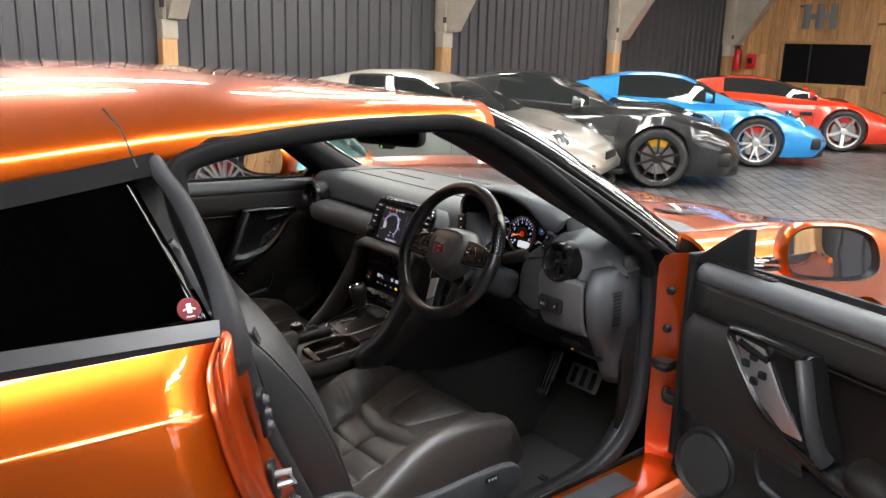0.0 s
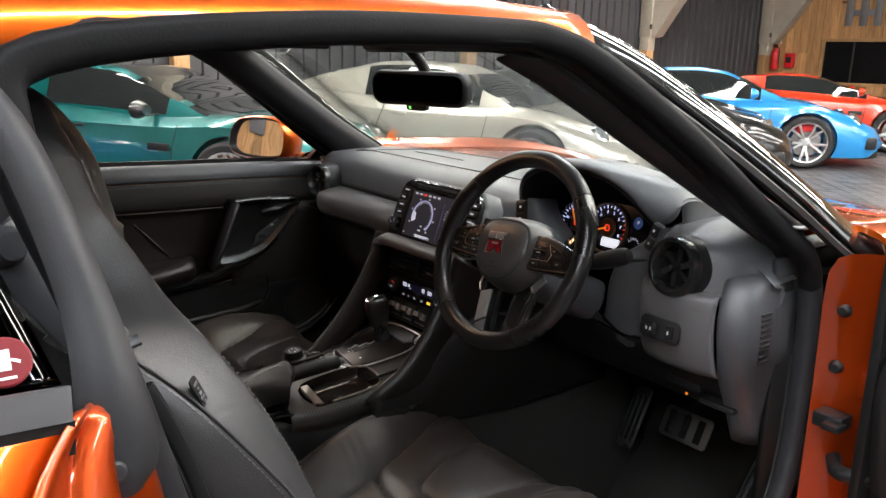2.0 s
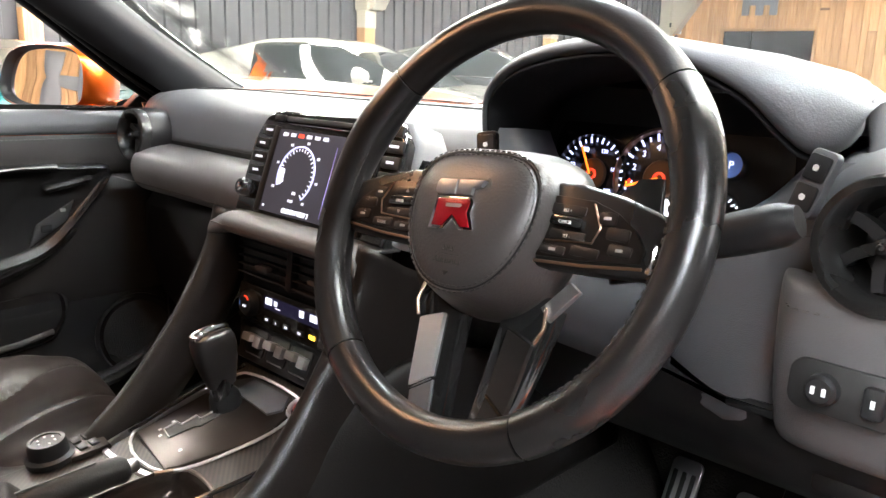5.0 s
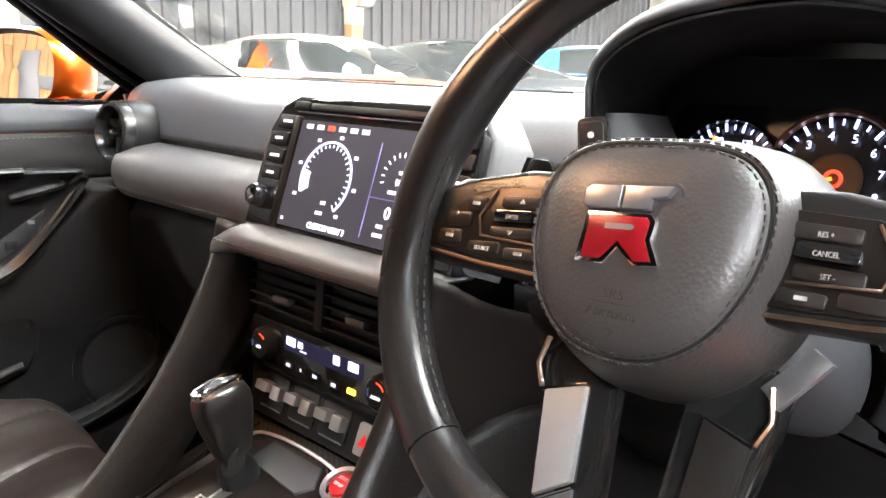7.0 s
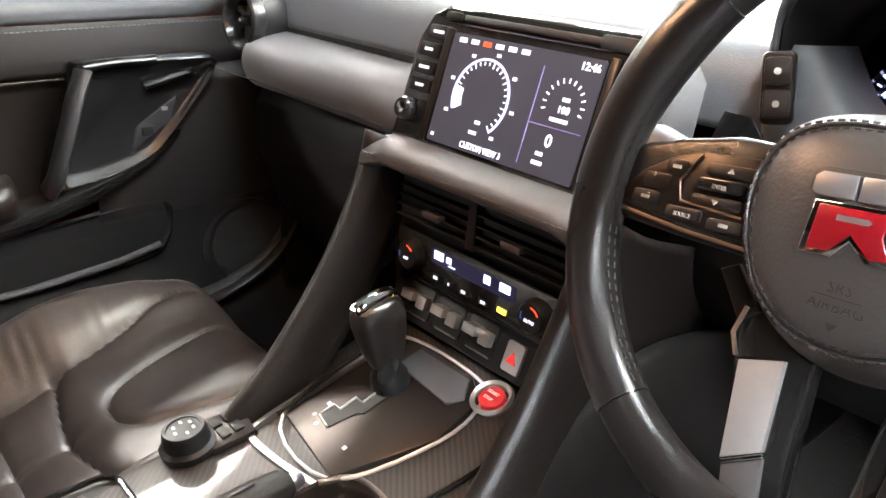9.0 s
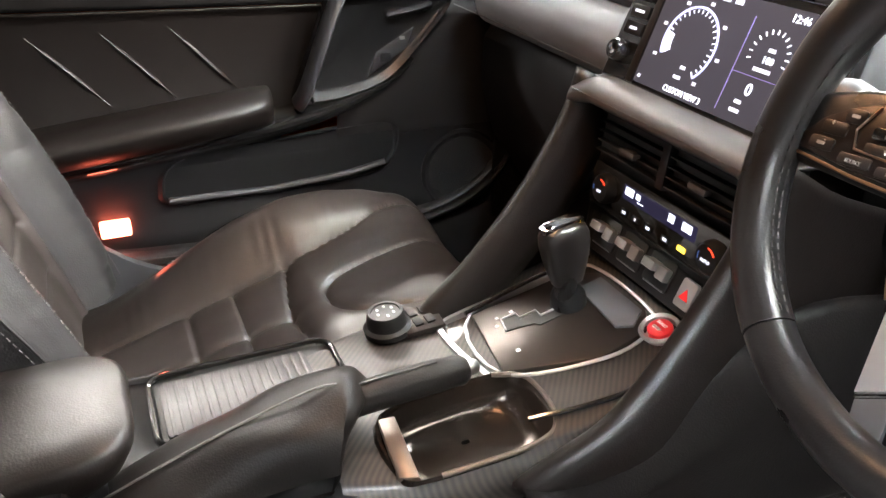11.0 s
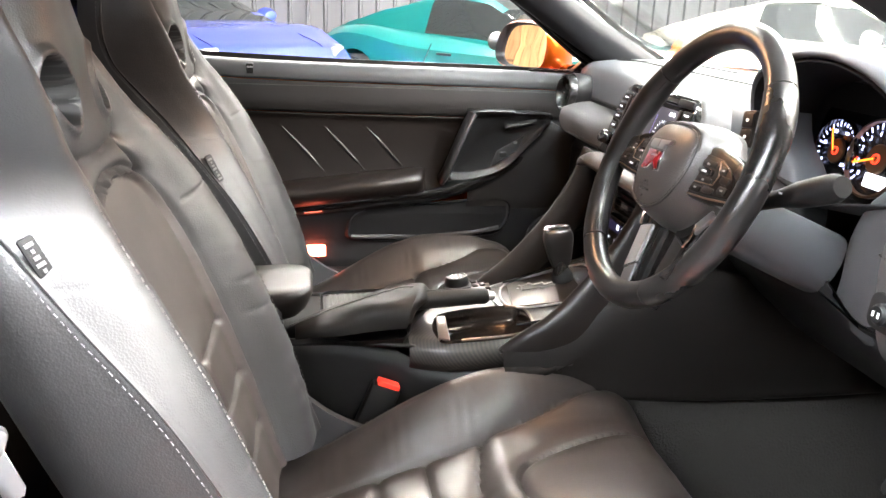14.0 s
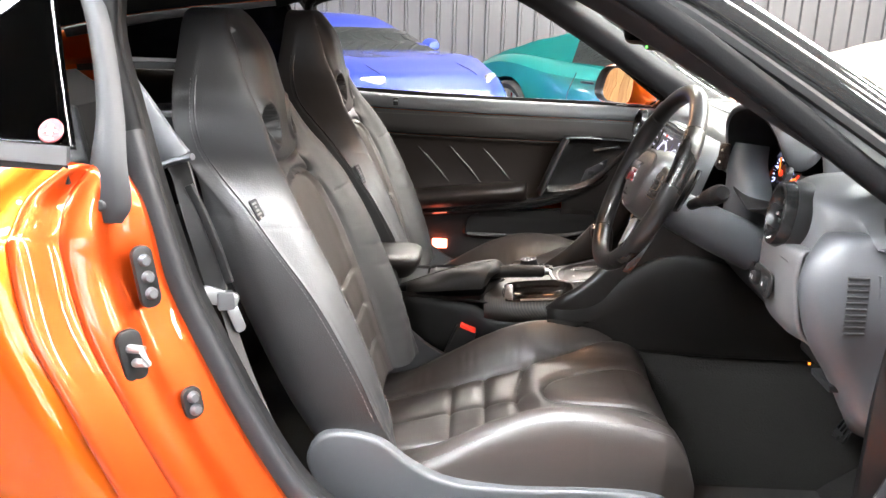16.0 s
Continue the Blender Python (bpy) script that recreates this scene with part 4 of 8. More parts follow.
part("front_intake", box((0, 2.17, .42), (.8, .08, .2), bev=.03), GRILLE, bump)
rear_rows = []
for y, z0, z1, xw in ((-2.25, .25, .98, .90), (-2.42, .24, .97, .86), (-2.52, .3, .9, .76), (-2.56, .4, .8, .6)):
    half = [V(0, y, z1), V(xw * .6, y, z1 - .005), V(xw * .95, y + .02, z1 - .06), V(xw, y + .05, (z0 + z1) / 2), V(xw * .95, y + .02, z0 + .05), V(xw * .5, y, z0), V(0, y, z0)]
    rear_rows.append(half + [V(-p.x, p.y, p.z) for p in half[-2:0:-1]])
rb = part("rear_bumper", grid(rear_rows, close_u=True, cap=True), ORANGE, car, sub=1)
for sd in (1, -1):
    for q in (.45, .66):
        part("tail_lamp", lathe([(0, .02), (.05, .018), (.065, 0)], 24, facing((sd * q, -2.545, .78), (0, -1, .1))), CAL_RED, rb)
part("boot_lid", grid([[V(x, y, z - .04 * (x / .8) ** 2) for x in (-.80, -.5, 0, .5, .80)] for y, z in ((-1.95, 1.04), (-2.1, 1.03), (-2.28, 1.0), (-2.4, .985))]), ORANGE, car, solid=.012)
rw = part("rear_window", grid([[V(x, y, z - .05 * (x / .6) ** 2) for x in (-.60, -.3, 0, .3, .60)] for y, z in ((-1.40, 1.312), (-1.7, 1.22), (-1.98, 1.055))]), TINTED, car, solid=.004)
rw.visible_shadow = False
for y in (1.12, -1.66):
    for sd in (1, -1):
        road_wheel(car, sd * .80, y, .355, .27, RIM_SILVER, CAL_YELLOW, 7, sd, False)

# windscreen, black outer A pillars, inner A pillar trims
PIL_OUT = [(.59, -.15, 1.300), (.65, -.02, 1.245), (.715, .13, 1.150), (.765, .27, 1.055), (.80, .40, .965), (.82, .47, .93)]
PIL_IN = [(.5585, -.1395, 1.302), (.601, .015, 1.238), (.6555, .179, 1.1395), (.702, .333, 1.041), (.73, .484, .958), (.736, .561, .93)]


def pillar():
    a, b = spline(PIL_OUT, 5), spline(PIL_IN, 5)
    return smooth_grid([[p + V(.01, -.012, -.025), p + V(.004, 0, -.004), p.lerp(q, .35) + V(.006, .006, .010), p.lerp(q, .75) + V(.002, .004, .006), q, q + V(-.02, -.02, -.02)] for p, q in zip(a, b)])


both(pillar, "windscreen_pillar", BLACK_GLOSS, car, "gloss black outer windscreen pillar", solid=.006, angle=80)


def pillar_seal():
    return sweep(spline([V(x + .006, y - .035, z - .028) for x, y, z in PIL_OUT], 5), [(-.007, -.006), (.007, -.006), (.008, .002), (.0, .007), (-.007, .005)], (.6, -.3, .7))


both(pillar_seal, "pillar_weatherstrip", RUBBER, car)
ws_rows = []
for k in range(11):
    t = k / 10
    pin = spline(PIL_IN, 2)[k]
    bow = .10 + .13 * t
    ws_rows.append([V(pin.x * u, pin.y + bow * (1 - u * u), pin.z + .006 * (1 - u * u)) for u in (-1, -.75, -.5, -.25, 0, .25, .5, .75, 1)])
wsc = part("windscreen", grid(ws_rows), CLEAR, car, "clear windscreen", solid=.004)
wsc.visible_shadow = False


A_COVER = leather("dark_pillar_skin", (.013, .013, .0145), .48, .0016, .3, .4)


def a_trim():
    """Padded inner pillar cover between the glass edge and the door seal."""
    g = spline([(.545, -.12, 1.258), (.56, -.054, 1.219), (.60, .085, 1.134), (.64, .245, 1.036), (.68, .43, .935)], 5)
    d = spline([(.605, -.30, 1.222), (.632, -.20, 1.176), (.676, -.025, 1.074), (.715, .115, .992), (.742, .225, .918)], 5)
    rows = []
    for a, b in zip(g, d):
        b = b.lerp(a, .51 + .12 * (1 - b.z))
        n = V(-.42, -.45, -.55) * .35
        rows.append([a + V(.012, .02, .018), a, a.lerp(b, .25) + n * .030, a.lerp(b, .55) + n * .040, a.lerp(b, .85) + n * .026, b, b + V(.035, .03, .01)])
    return grid([spline(r, 3) for r in rows])


def side_header():
    y = [-.92, -.75, -.55, -.35, -.22]
    return grid([[V(.668, q, 1.262 if q > -.8 else 1.225), V(.655, q, 1.254 if q > -.8 else 1.205), V(.625, q, 1.252 if q > -.8 else 1.20), V(.58, q, 1.262), V(.53, q, 1.275)] for q in y])


both(side_header, "side_header_trim", HEADLINER, car, solid=.006, angle=70)
both(a_trim, "a_pillar_cover", A_COVER, car, "dark grey inner windscreen pillar cover", angle=80, solid=.004)
part("header_trim", grid([[V(x, y - .03 * (x / .6) ** 2, z - .02 * (x / .6) ** 2) for x in (-.62, -.4, -.2, 0, .2, .4, .62)] for y, z in ((-.10, 1.285), (-.02, 1.275), (-.0, 1.262), (-.16, 1.268), (-.4, 1.30))]), HEADLINER, car, solid=.008)
for sd in (1, -1):
    part("sun_visor", box((0, 0, 0), (.36, .15, .018), facing((sd * .33, -.12, 1.262), (0, -.12, -1), (0, 1, 0)), .008), HEADLINER, car)

# cabin floor, tunnel, bulkheads
part("cabin_floor", box((0, -.35, .19), (1.52, 2.1, .03)), CARPET, car)
part("firewall", grid([[V(x, y, z) for x in (-.74, -.3, 0, .3, .74)] for y, z in ((.45, .21), (.62, .30), (.74, .42), (.78, .60), (.74, .85))]), CARPET, car, solid=.01)
part("rear_bulkhead", grid([[V(x, y, z) for x in (-.70, -.35, 0, .35, .70)] for y, z in ((-.95, .2), (-1.0, .5), (-1.15, .56), (-1.4, .54), (-1.48, .9), (-1.6, .98))]), HEADLINER, car, solid=.02)


def side_lining():
    return grid([[V(.735, -.70, .38), V(.74, -.77, .62), V(.735, -.86, .92), V(.70, -.90, 1.05)], [V(.73, -1.0, .40), V(.735, -1.0, .65), V(.73, -1.0, .95), V(.72, -1.0, 1.0)], [V(.70, -1.5, .4), V(.71, -1.5, .65), V(.72, -1.5, .95), V(.72, -1.5, 1.0)]])


both(side_lining, "rear_side_lining", PLASTIC, car, solid=.02, solid_offset=-1)
both(lambda: grid([[V(.748, .29, .36), V(.748, .29, .80), V(.748, .26, .93)], [V(.735, .75, .35), V(.735, .75, .80), V(.735, .72, .93)]]), "kick_panel", PLASTIC, car, solid=.012)


def hinge_post():
    """Orange front jamb: the pillar face that the door is hung on."""
    return grid([[V(.786, .352, .34), V(.786, .356, .62), V(.786, .352, .80), V(.79, .33, .93)], [V(.82, .372, .34), V(.82, .376, .62), V(.82, .372, .80), V(.815, .352, .945)], [V(.86, .40, .34), V(.862, .41, .62), V(.86, .405, .80), V(.85, .39, .945)], [V(.925, .43, .33), V(.93, .435, .62), V(.925, .43, .80), V(.90, .42, .94)]])


both(hinge_post, "hinge_post", JAMB_SHADE_ORANGE, car, "orange hinge post with rubber bumpers", sub=1)
for z in (.845, .745, .655):
    part("jamb_bumper", lathe([(0, .012), (.007, .012), (.010, .008), (.012, 0)], 16, facing((.815, .366, z), (.2, -1, 0))), RUBBER, car)
for z in (.79, .765):
    part("hinge_bolt", lathe([(0, .008), (.008, .008), (.010, 0)], 6, facing((.885, .408, z), (.2, -1, 0))), surface("brass_bolt", (.5, .3, .08), .35, metal=1.0), car)
part("door_check", merge(box((.83, .345, .66), (.05, .04, .026), bev=.004), box((.845, .32, .66), (.03, .03, .012), bev=.003)), PLASTIC, car)
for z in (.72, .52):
    hg = part("door_hinge", box((.872, .396, z), (.05, .03, .045), bev=.006), JAMB_SHADE_ORANGE, car, "orange painted door hinge")
    part("hinge_pin", lathe([(0, .03), (.007, .03), (.007, -.03), (0, -.03)], 12, pose(.893, .385, z)), SATIN, hg)
part("loom_gaiter", tube(spline([(.835, .362, .585), (.86, .33, .58), (.90, .335, .585), (.93, .36, .59)], 5), .013, 12), RUBBER, car, "black rubber cable gaiter between door and post")


# ---- seats ----
def near_line(px, py, line):
    """Distance of points from a polyline."""
    d = np.full(px.shape, 9.0)
    for (ax, ay), (bx, by) in zip(line, line[1:]):
        ux, uy = bx - ax, by - ay
        t = np.clip(((px - ax) * ux + (py - ay) * uy) / (ux * ux + uy * uy + 1e-12), 0, 1)
        d = np.minimum(d, np.hypot(px - ax - t * ux, py - ay - t * uy))
    return d


def arc2(pts, n=8):
    return [(p.x, p.y) for p in spline([(a, b, 0) for a, b in pts], n)]


def stitch_line(path, parent, material, length=.0045, gap=.0035, r=.0009, lift=(0, 0, 0), name="stitching"):
    """A row of thread stitches along a path."""
    path = [Vector(p) + Vector(lift) for p in path]
    verts, faces = [], []
    acc, on = 0.0, True
    cum = [0.0]
    for a, b in zip(path, path[1:]):
        cum.append(cum[-1] + (b - a).length)

    def at(s):
        for i in range(len(path) - 1):
            if s <= cum[i + 1]:
                t = (s - cum[i]) / max(cum[i + 1] - cum[i], 1e-9)
                return path[i].lerp(path[i + 1], t)
        return path[-1]
    s = 0.0
    while s + length < cum[-1]:
        a, b = at(s), at(s + length)
        d = (b - a).normalized()
        u = d.cross(V(.3, .5, .81)).normalized()
        w = d.cross(u)
        k = len(verts)
        for p in (a, b):
            verts += [p + u * r, p + w * r, p - u * r, p - w * r]
        faces += [(k, k + 1, k + 5, k + 4), (k + 1, k + 2, k + 6, k + 5), (k + 2, k + 3, k + 7, k + 6), (k + 3, k, k + 4, k + 7), (k, k + 3, k + 2, k + 1), (k + 4, k + 5, k + 6, k + 7)]
        s += length + gap
    me = bpy.data.meshes.new(name)
    me.from_pydata([tuple(v) for v in verts], [], faces)
    me.materials.append(material)
    ob = new(name, me)
    ob.parent = parent
    return ob


def vinterp(x, tab):
    t = np.array(tab)
    return np.interp(x, t[:, 0], t[:, 1])


def smooth_tab(tab, n=10):
    return [(p.x, p.y) for p in spline([(a, b, 0) for a, b in tab], n)]


BOL = smooth_tab([(0, .0), (.10, .002), (.135, .012), (.165, .036), (.195, .056), (.215, .058), (.235, .046), (.247, .022), (.2515, -.02)])
CUSH_Z = smooth_tab([(-.50, .375), (-.42, .395), (-.30, .428), (-.18, .457), (-.06, .474), (0, .478), (.04, .473), (.070, .452), (.085, .42)])
RISE_Y = [-.50, -.46, -.37, -.28, -.19, -.12, -.05, 0, .05, .085]
RISE = [.0, .05, .55, 1.05, 1.30, 1.22, .98, .70, .50, .15]
CUSH_SEAMS = [arc2([(-.118, -.48), (-.122, -.30), (-.128, -.19), (-.15, -.08), (-.185, .0), (-.20, .05)]), arc2([(.118, -.48), (.122, -.30), (.128, -.19), (.15, -.08), (.185, .0), (.20, .05)]),
              arc2([(-.128, -.19), (-.06, -.205), (0, -.212), (.06, -.205), (.128, -.19)]),
              arc2([(-.105, .055), (-.085, -.02), (-.062, -.10), (-.04, -.145), (0, -.16), (.04, -.145), (.062, -.10), (.085, -.02), (.105, .055)]),
              [(-.12, -.275), (.12, -.275)], [(-.12, -.345), (.12, -.345)], [(0, -.48), (0, -.21)]]


def bucket_seat(name, label, x0, dy, mirror):
    """A leather bucket seat with its back: moulded skins with sewn seams."""
    seat = thing(name, label, "seat", "front seats")
    o = V(x0, dy, 0)
    # cushion
    a = np.concatenate([np.linspace(-.2515, -.2, 22), np.linspace(-.197, .197, 110), np.linspace(.2, .2515, 22)])
    b = np.linspace(-.50, .085, 150)
    X, Y = np.meshgrid(a, b)
    taper = np.interp(Y, [-.5, -.1, .03, .085], [.96, 1.0, .97, .90])
    fade = np.interp(Y, *zip(*smooth_tab(list(zip(RISE_Y, RISE)))))
    Z = vinterp(Y, CUSH_Z) + np.where(np.abs(X) > .236, 1.0, 1.0) * fade * vinterp(np.abs(X), BOL)
    Z += .010 * np.clip(1 - (np.abs(X) / .19) ** 4, 0, 1) * np.interp(Y, [-.22, -.17, 0, .05, .07], [0, 1, 1, .5, 0])
    for k, line in enumerate(CUSH_SEAMS):
        d = near_line(X, Y, line)
        deep = .0065 if k < 4 else .0045
        Z -= deep * 1.15 * np.exp(-(d / .0028) ** 2) + deep * .8 * np.exp(-(d / .013) ** 2)
    wr = np.array([[noise.noise(V(x * 30 + x0, y * 9, 3.1)) * .0014 + noise.noise(V(x * 9, y * 26, x0)) * .001 for x in a] for y in b])
    gather = np.exp(-((np.abs(X) - .165) / .03) ** 2) * np.interp(Y, [-.45, -.38, -.12, -.05], [0, 1, 1, 0])
    Z += wr + gather * .0006 * np.sin(Y * 210 + 3 * np.sin(Y * 60))
    rows = []
    for i in range(len(b)):
        row = [V(X[i, j] * taper[i, j] + o.x, Y[i, j] + o.y, Z[i, j]) for j in range(len(a))]
        for end, sd in ((0, -1), (-1, 1)):
            e = row[end]
            side = [V(e.x + sd * .002, e.y, e.z - .012), V(e.x + sd * .001, e.y, e.z * .5 + .5 * .36), V(e.x - sd * .004, e.y, .345), V(e.x - sd * .016, e.y, .325)]
            row = side[::-1] + row if end == 0 else row + side
        rows.append(row)
    last = rows[-1]
    for dy, f in ((.005, .22), (.003, .5), (-.008, .8), (-.03, 1.0)):
        rows.append([V(p.x, p.y + dy, p.z + (.345 - p.z) * f) for p in last])
    part("cushion", grid(rows), LEATHER_SOFT, seat, "dark leather cushion with sewn panels", angle=80)
    cush = seat.children[0]
    for sx in (-1, 1):
        ln = [V(o.x + sx * .232 * float(np.interp(y, [-.5, -.1, .03, .085], [.96, 1, .97, .9])), o.y + y, float(np.interp(y, *zip(*CUSH_Z)) + np.interp(y, RISE_Y, RISE) * .0475) + .0025) for y in np.linspace(-.42, .05, 60)]
        stitch_line(ln, cush, STITCH)
    # plinth with the switch panel and the hinge shroud
    part("seat_plinth", merge(box((o.x, o.y - .2, .27), (.40, .46, .10), bev=.02), box((o.x - .2, o.y - .22, .225), (.05, .56, .03), bev=.008), box((o.x + .2, o.y - .22, .225), (.05, .56, .03), bev=.008)), PLASTIC, seat)
    for sx in (-1, 1):
        sh_path = [(-.57, .40), (-.585, .45), (-.565, .49), (-.52, .503), (-.46, .49), (-.40, .445), (-.33, .415), (-.22, .408), (-.10, .412), (0.0, .405), (.045, .385), (.04, .33), (-.1, .31), (-.35, .31), (-.55, .33)]
        sh = part("side_shield", prism([(p.x, p.y) for p in spline([(y, z, 0) for y, z in sh_path], 4, closed=True)], .022, Matrix(((0, 0, sx, o.x + sx * .245), (1, 0, 0, o.y), (0, 1, 0, 0), (0, 0, 0, 1))), .008, 3), PLASTIC_GREY, seat, "grey plastic seat side shield", angle=60)
        if sx * (-1 if mirror else 1) > 0:
            part("seat_switch", box((o.x + sx * .271, o.y - .06, .392), (.006, .04, .014), bev=.003), PLASTIC, sh)
            for q in (-.011, 0, .011):
                part("switch_mark", box((o.x + sx * .2745, o.y - .06 + q, .392), (.001, .006, .006)), WHITE_INK, sh)
    # backrest: closed rings, bottom to top
    ZS = np.linspace(.44, 1.19, 230)
    hp = smooth_tab([(.44, 0), (.86, 0), (.93, .006), (.99, .022), (1.05, .034), (1.12, .034), (1.17, .018), (1.19, .004)])
    cy = smooth_tab([(.44, -.475), (.52, -.500), (.62, -.532), (.75, -.580), (.88, -.635), (.97, -.683), (1.05, -.712), (1.13, -.732), (1.19, -.752)])
    wd = smooth_tab([(.44, .235), (.52, .252), (.65, .262), (.78, .262), (.86, .250), (.93, .210), (.99, .160), (1.04, .130), (1.10, .115), (1.15, .102), (1.18, .080), (1.19, .045)])
    bf = smooth_tab([(.44, .040), (.52, .052), (.65, .052), (.78, .045), (.88, .033), (.96, .022), (1.02, .016), (1.08, .008), (1.19, .0)])
    ed = smooth_tab([(.44, .045), (.57, .036), (.66, .026), (.74, .012), (.81, -.010), (.874, -.033), (.93, -.062), (.98, -.082), (1.05, -.075), (1.19, -.02)])
    th = smooth_tab([(.44, .10), (.6, .13), (.8, .135), (.95, .115), (1.05, .095), (1.12, .085), (1.17, .065), (1.19, .03)])
    arch = smooth_tab([(.44, .137), (.60, .141), (.72, .145), (.79, .142), (.84, .128), (.872, .098), (.888, .055), (.894, 0.0)], 6)
    seams = [arc2([(.135, .44), (.140, .55), (.146, .70), (.142, .80), (.118, .875), (.09, .915)]), arc2([(-.135, .44), (-.140, .55), (-.146, .70), (-.142, .80), (-.118, .875), (-.09, .915)]),
             arc2([(-.118, .875), (-.06, .895), (0, .90), (.06, .895), (.118, .875)]), arc2([(-.10, .93), (-.095, 1.0), (-.085, 1.08), (-.07, 1.15)]), arc2([(.10, .93), (.095, 1.0), (.085, 1.08), (.07, 1.15)]),
             arc2([(-.10, .93), (-.05, .925), (0, .922), (.05, .925), (.10, .93)]),
             [(-.14, .52), (.14, .52)], [(-.14, .595), (.14, .595)], [(-.143, .67), (.143, .67)], [(0, .44), (0, .67)]
             ]
    rows, tags = [], []
    K = 150
    for z in ZS:
        yc, w, f, t = (float(np.interp(z, *zip(*tab))) for tab in (cy, wd, bf, th))
        e = float(np.interp(z, *zip(*ed)))
        h = float(np.interp(z, *zip(*hp)))
        half = [(w * .5, -t), (w * .86, -t * .94), (w * .985, min(e - .04, -t * .55)), (w * 1.0, e - .012), (w * .975, e + .004), (w * .915, e * .4 + f * .6), (w * .83, f), (w * .70, f * .8 + h * .3), (w * .58, f * .25 + h * .65), (w * .44, h * .9), (w * .22, h)]
        ring = spline([(0, -t, 0)] + [(a, b, 0) for a, b in half] + [(0, h, 0)] + [(-a, b, 0) for a, b in half[::-1]], 14, closed=True)
        rows.append([(p.x, yc + p.y, z, p.y > min(e - .03, -.02)) for p in ring])
    A = np.array([[(p[0], p[1], p[2]) for p in r] for r in rows])
    F = np.array([[p[3] for p in r] for r in rows])
    disp = np.zeros(F.shape)
    for k, line in enumerate(seams):
        d = near_line(A[..., 0], A[..., 2], line)
        deep = .008 if k < 6 else .0042
        groove = deep * np.exp(-(d / .0042) ** 2) + deep * (.7 if k < 6 else .45) * np.exp(-(d / .015) ** 2)
        if k >= 6:
            groove *= np.clip((np.interp(A[..., 2], *zip(*arch)) - np.abs(A[..., 0]) - .008) / .012, 0, 1)
        disp += groove
    disp += np.array([[-noise.noise(V(p[0] * 14 + x0 * 3, p[2] * 30, .7)) * .0012 for p in r] for r in A])
    inset = np.interp(A[..., 2], *zip(*arch)) - np.abs(A[..., 0])
    inset = np.where(A[..., 2] < .894, np.clip(inset / .022, 0, 1), 0)
    disp += .011 * inset * inset * (3 - 2 * inset) - .002 * np.exp(-((np.interp(A[..., 2], *zip(*arch)) - np.abs(A[..., 0]) + .012) / .012) ** 2) * (A[..., 2] < .9)
    split = np.where(np.abs(A[..., 0]) > .15, np.exp(-((A[..., 2] - .842 - .25 * (np.abs(A[..., 0]) - .2)) / .0022) ** 2), 0)
    disp += .0022 * split
    crease = np.clip((np.abs(A[..., 0]) - .15) / .03, 0, 1) * np.clip((.80 - A[..., 2]) / .1, 0, 1)
    fold = np.abs(np.sin(A[..., 2] * 38 + 9 * np.abs(A[..., 0]) + 2.2 * np.sin(A[..., 2] * 17 + x0)))
    disp += crease * (.0030 * (1 - fold) ** 4 + .0008 * np.sin(A[..., 2] * 95 + 5 * np.sin(A[..., 2] * 23 + x0))) * np.clip((.245 - np.abs(A[..., 0])) / .03, 0, 1)
    hole = np.zeros(F.shape, bool)
    for sx in (-1, 1):
        e = ((A[..., 0] - sx * .066 - sx * .10 * (A[..., 2] - .995)) / .025) ** 2 + ((A[..., 2] - .995) / .034) ** 2
        disp += np.where(e < 1.9, -.006 * np.exp(-((e - 1.3) / .35) ** 2), 0)
        disp += np.where(e < 1.0, .075 * np.clip((1.0 - e) * 6, 0, 1), 0)
        hole |= e < .9
    A[..., 1] -= np.where(F, disp, 0)
    bm = grid([[V(*p) + o for p in r] for r in A], close_u=True, cap=True)
    bm.faces.ensure_lookup_table()
    # Faces inside the harness holes go black: the dark of their depth in colour.
    for fc in bm.faces:
        c = fc.calc_center_median() - o
        if fc.normal.y > -2:
            for sx in (-1, 1):
                if abs(c.z - .995) < .05 and ((c.x - sx * .066 - sx * .10 * (c.z - .995)) / .025) ** 2 + ((c.z - .995) / .034) ** 2 < 1.08 and c.y > float(np.interp(c.z, *zip(*cy))) - .07:
                    fc.material_index = 1
    for fc in bm.faces:
        c = fc.calc_center_median() - o
        if fc.material_index == 0 and c.z < .892 and abs(c.x) < float(np.interp(c.z, *zip(*arch))) - .004 and c.y > float(np.interp(c.z, *zip(*cy))) - .03:
            fc.material_index = 2
    back = part("backrest", bm, [LEATHER, GRILLE, LEATHER_SOFT], seat, "leather bucket backrest with two harness holes", angle=75)
    for sx in (-1, 1):
        edge = []
        for z in np.linspace(.52, 1.08, 60):
            yc, w, e = (float(np.interp(z, *zip(*tab))) for tab in (cy, wd, ed))
            edge.append(V(o.x + sx * (w * .99 + .0015), yc + e - .001 + o.y, z))
        stitch_line([p + V(sx * .0015, -.008, 0) for p in edge], back, STITCH, .0046, .0036, .0007)
        part("edge_piping", tube(edge, .0018, 6), LEATHER, back)
        ridge = []
        for z in np.linspace(.50, .93, 60):
            yc, w, f = (float(np.interp(z, *zip(*tab))) for tab in (cy, wd, bf))
            ridge.append(V(o.x + sx * w * .83, yc + f + o.y + .0012, z))
        stitch_line(ridge, back, STITCH_DARK, .0045, .0035, .0008)
    sx = -1 if mirror else 1
    for s in (1, -1):
        z = .875 if s * o.x > 0 else .80
        w, yc, f = float(np.interp(z, *zip(*wd))), float(np.interp(z, *zip(*cy))), float(np.interp(z, *zip(*ed)))
        tg = facing((o.x + s * (w * .965 + .003), yc + f + .010 + o.y, z), (s * .75, .6, .25))
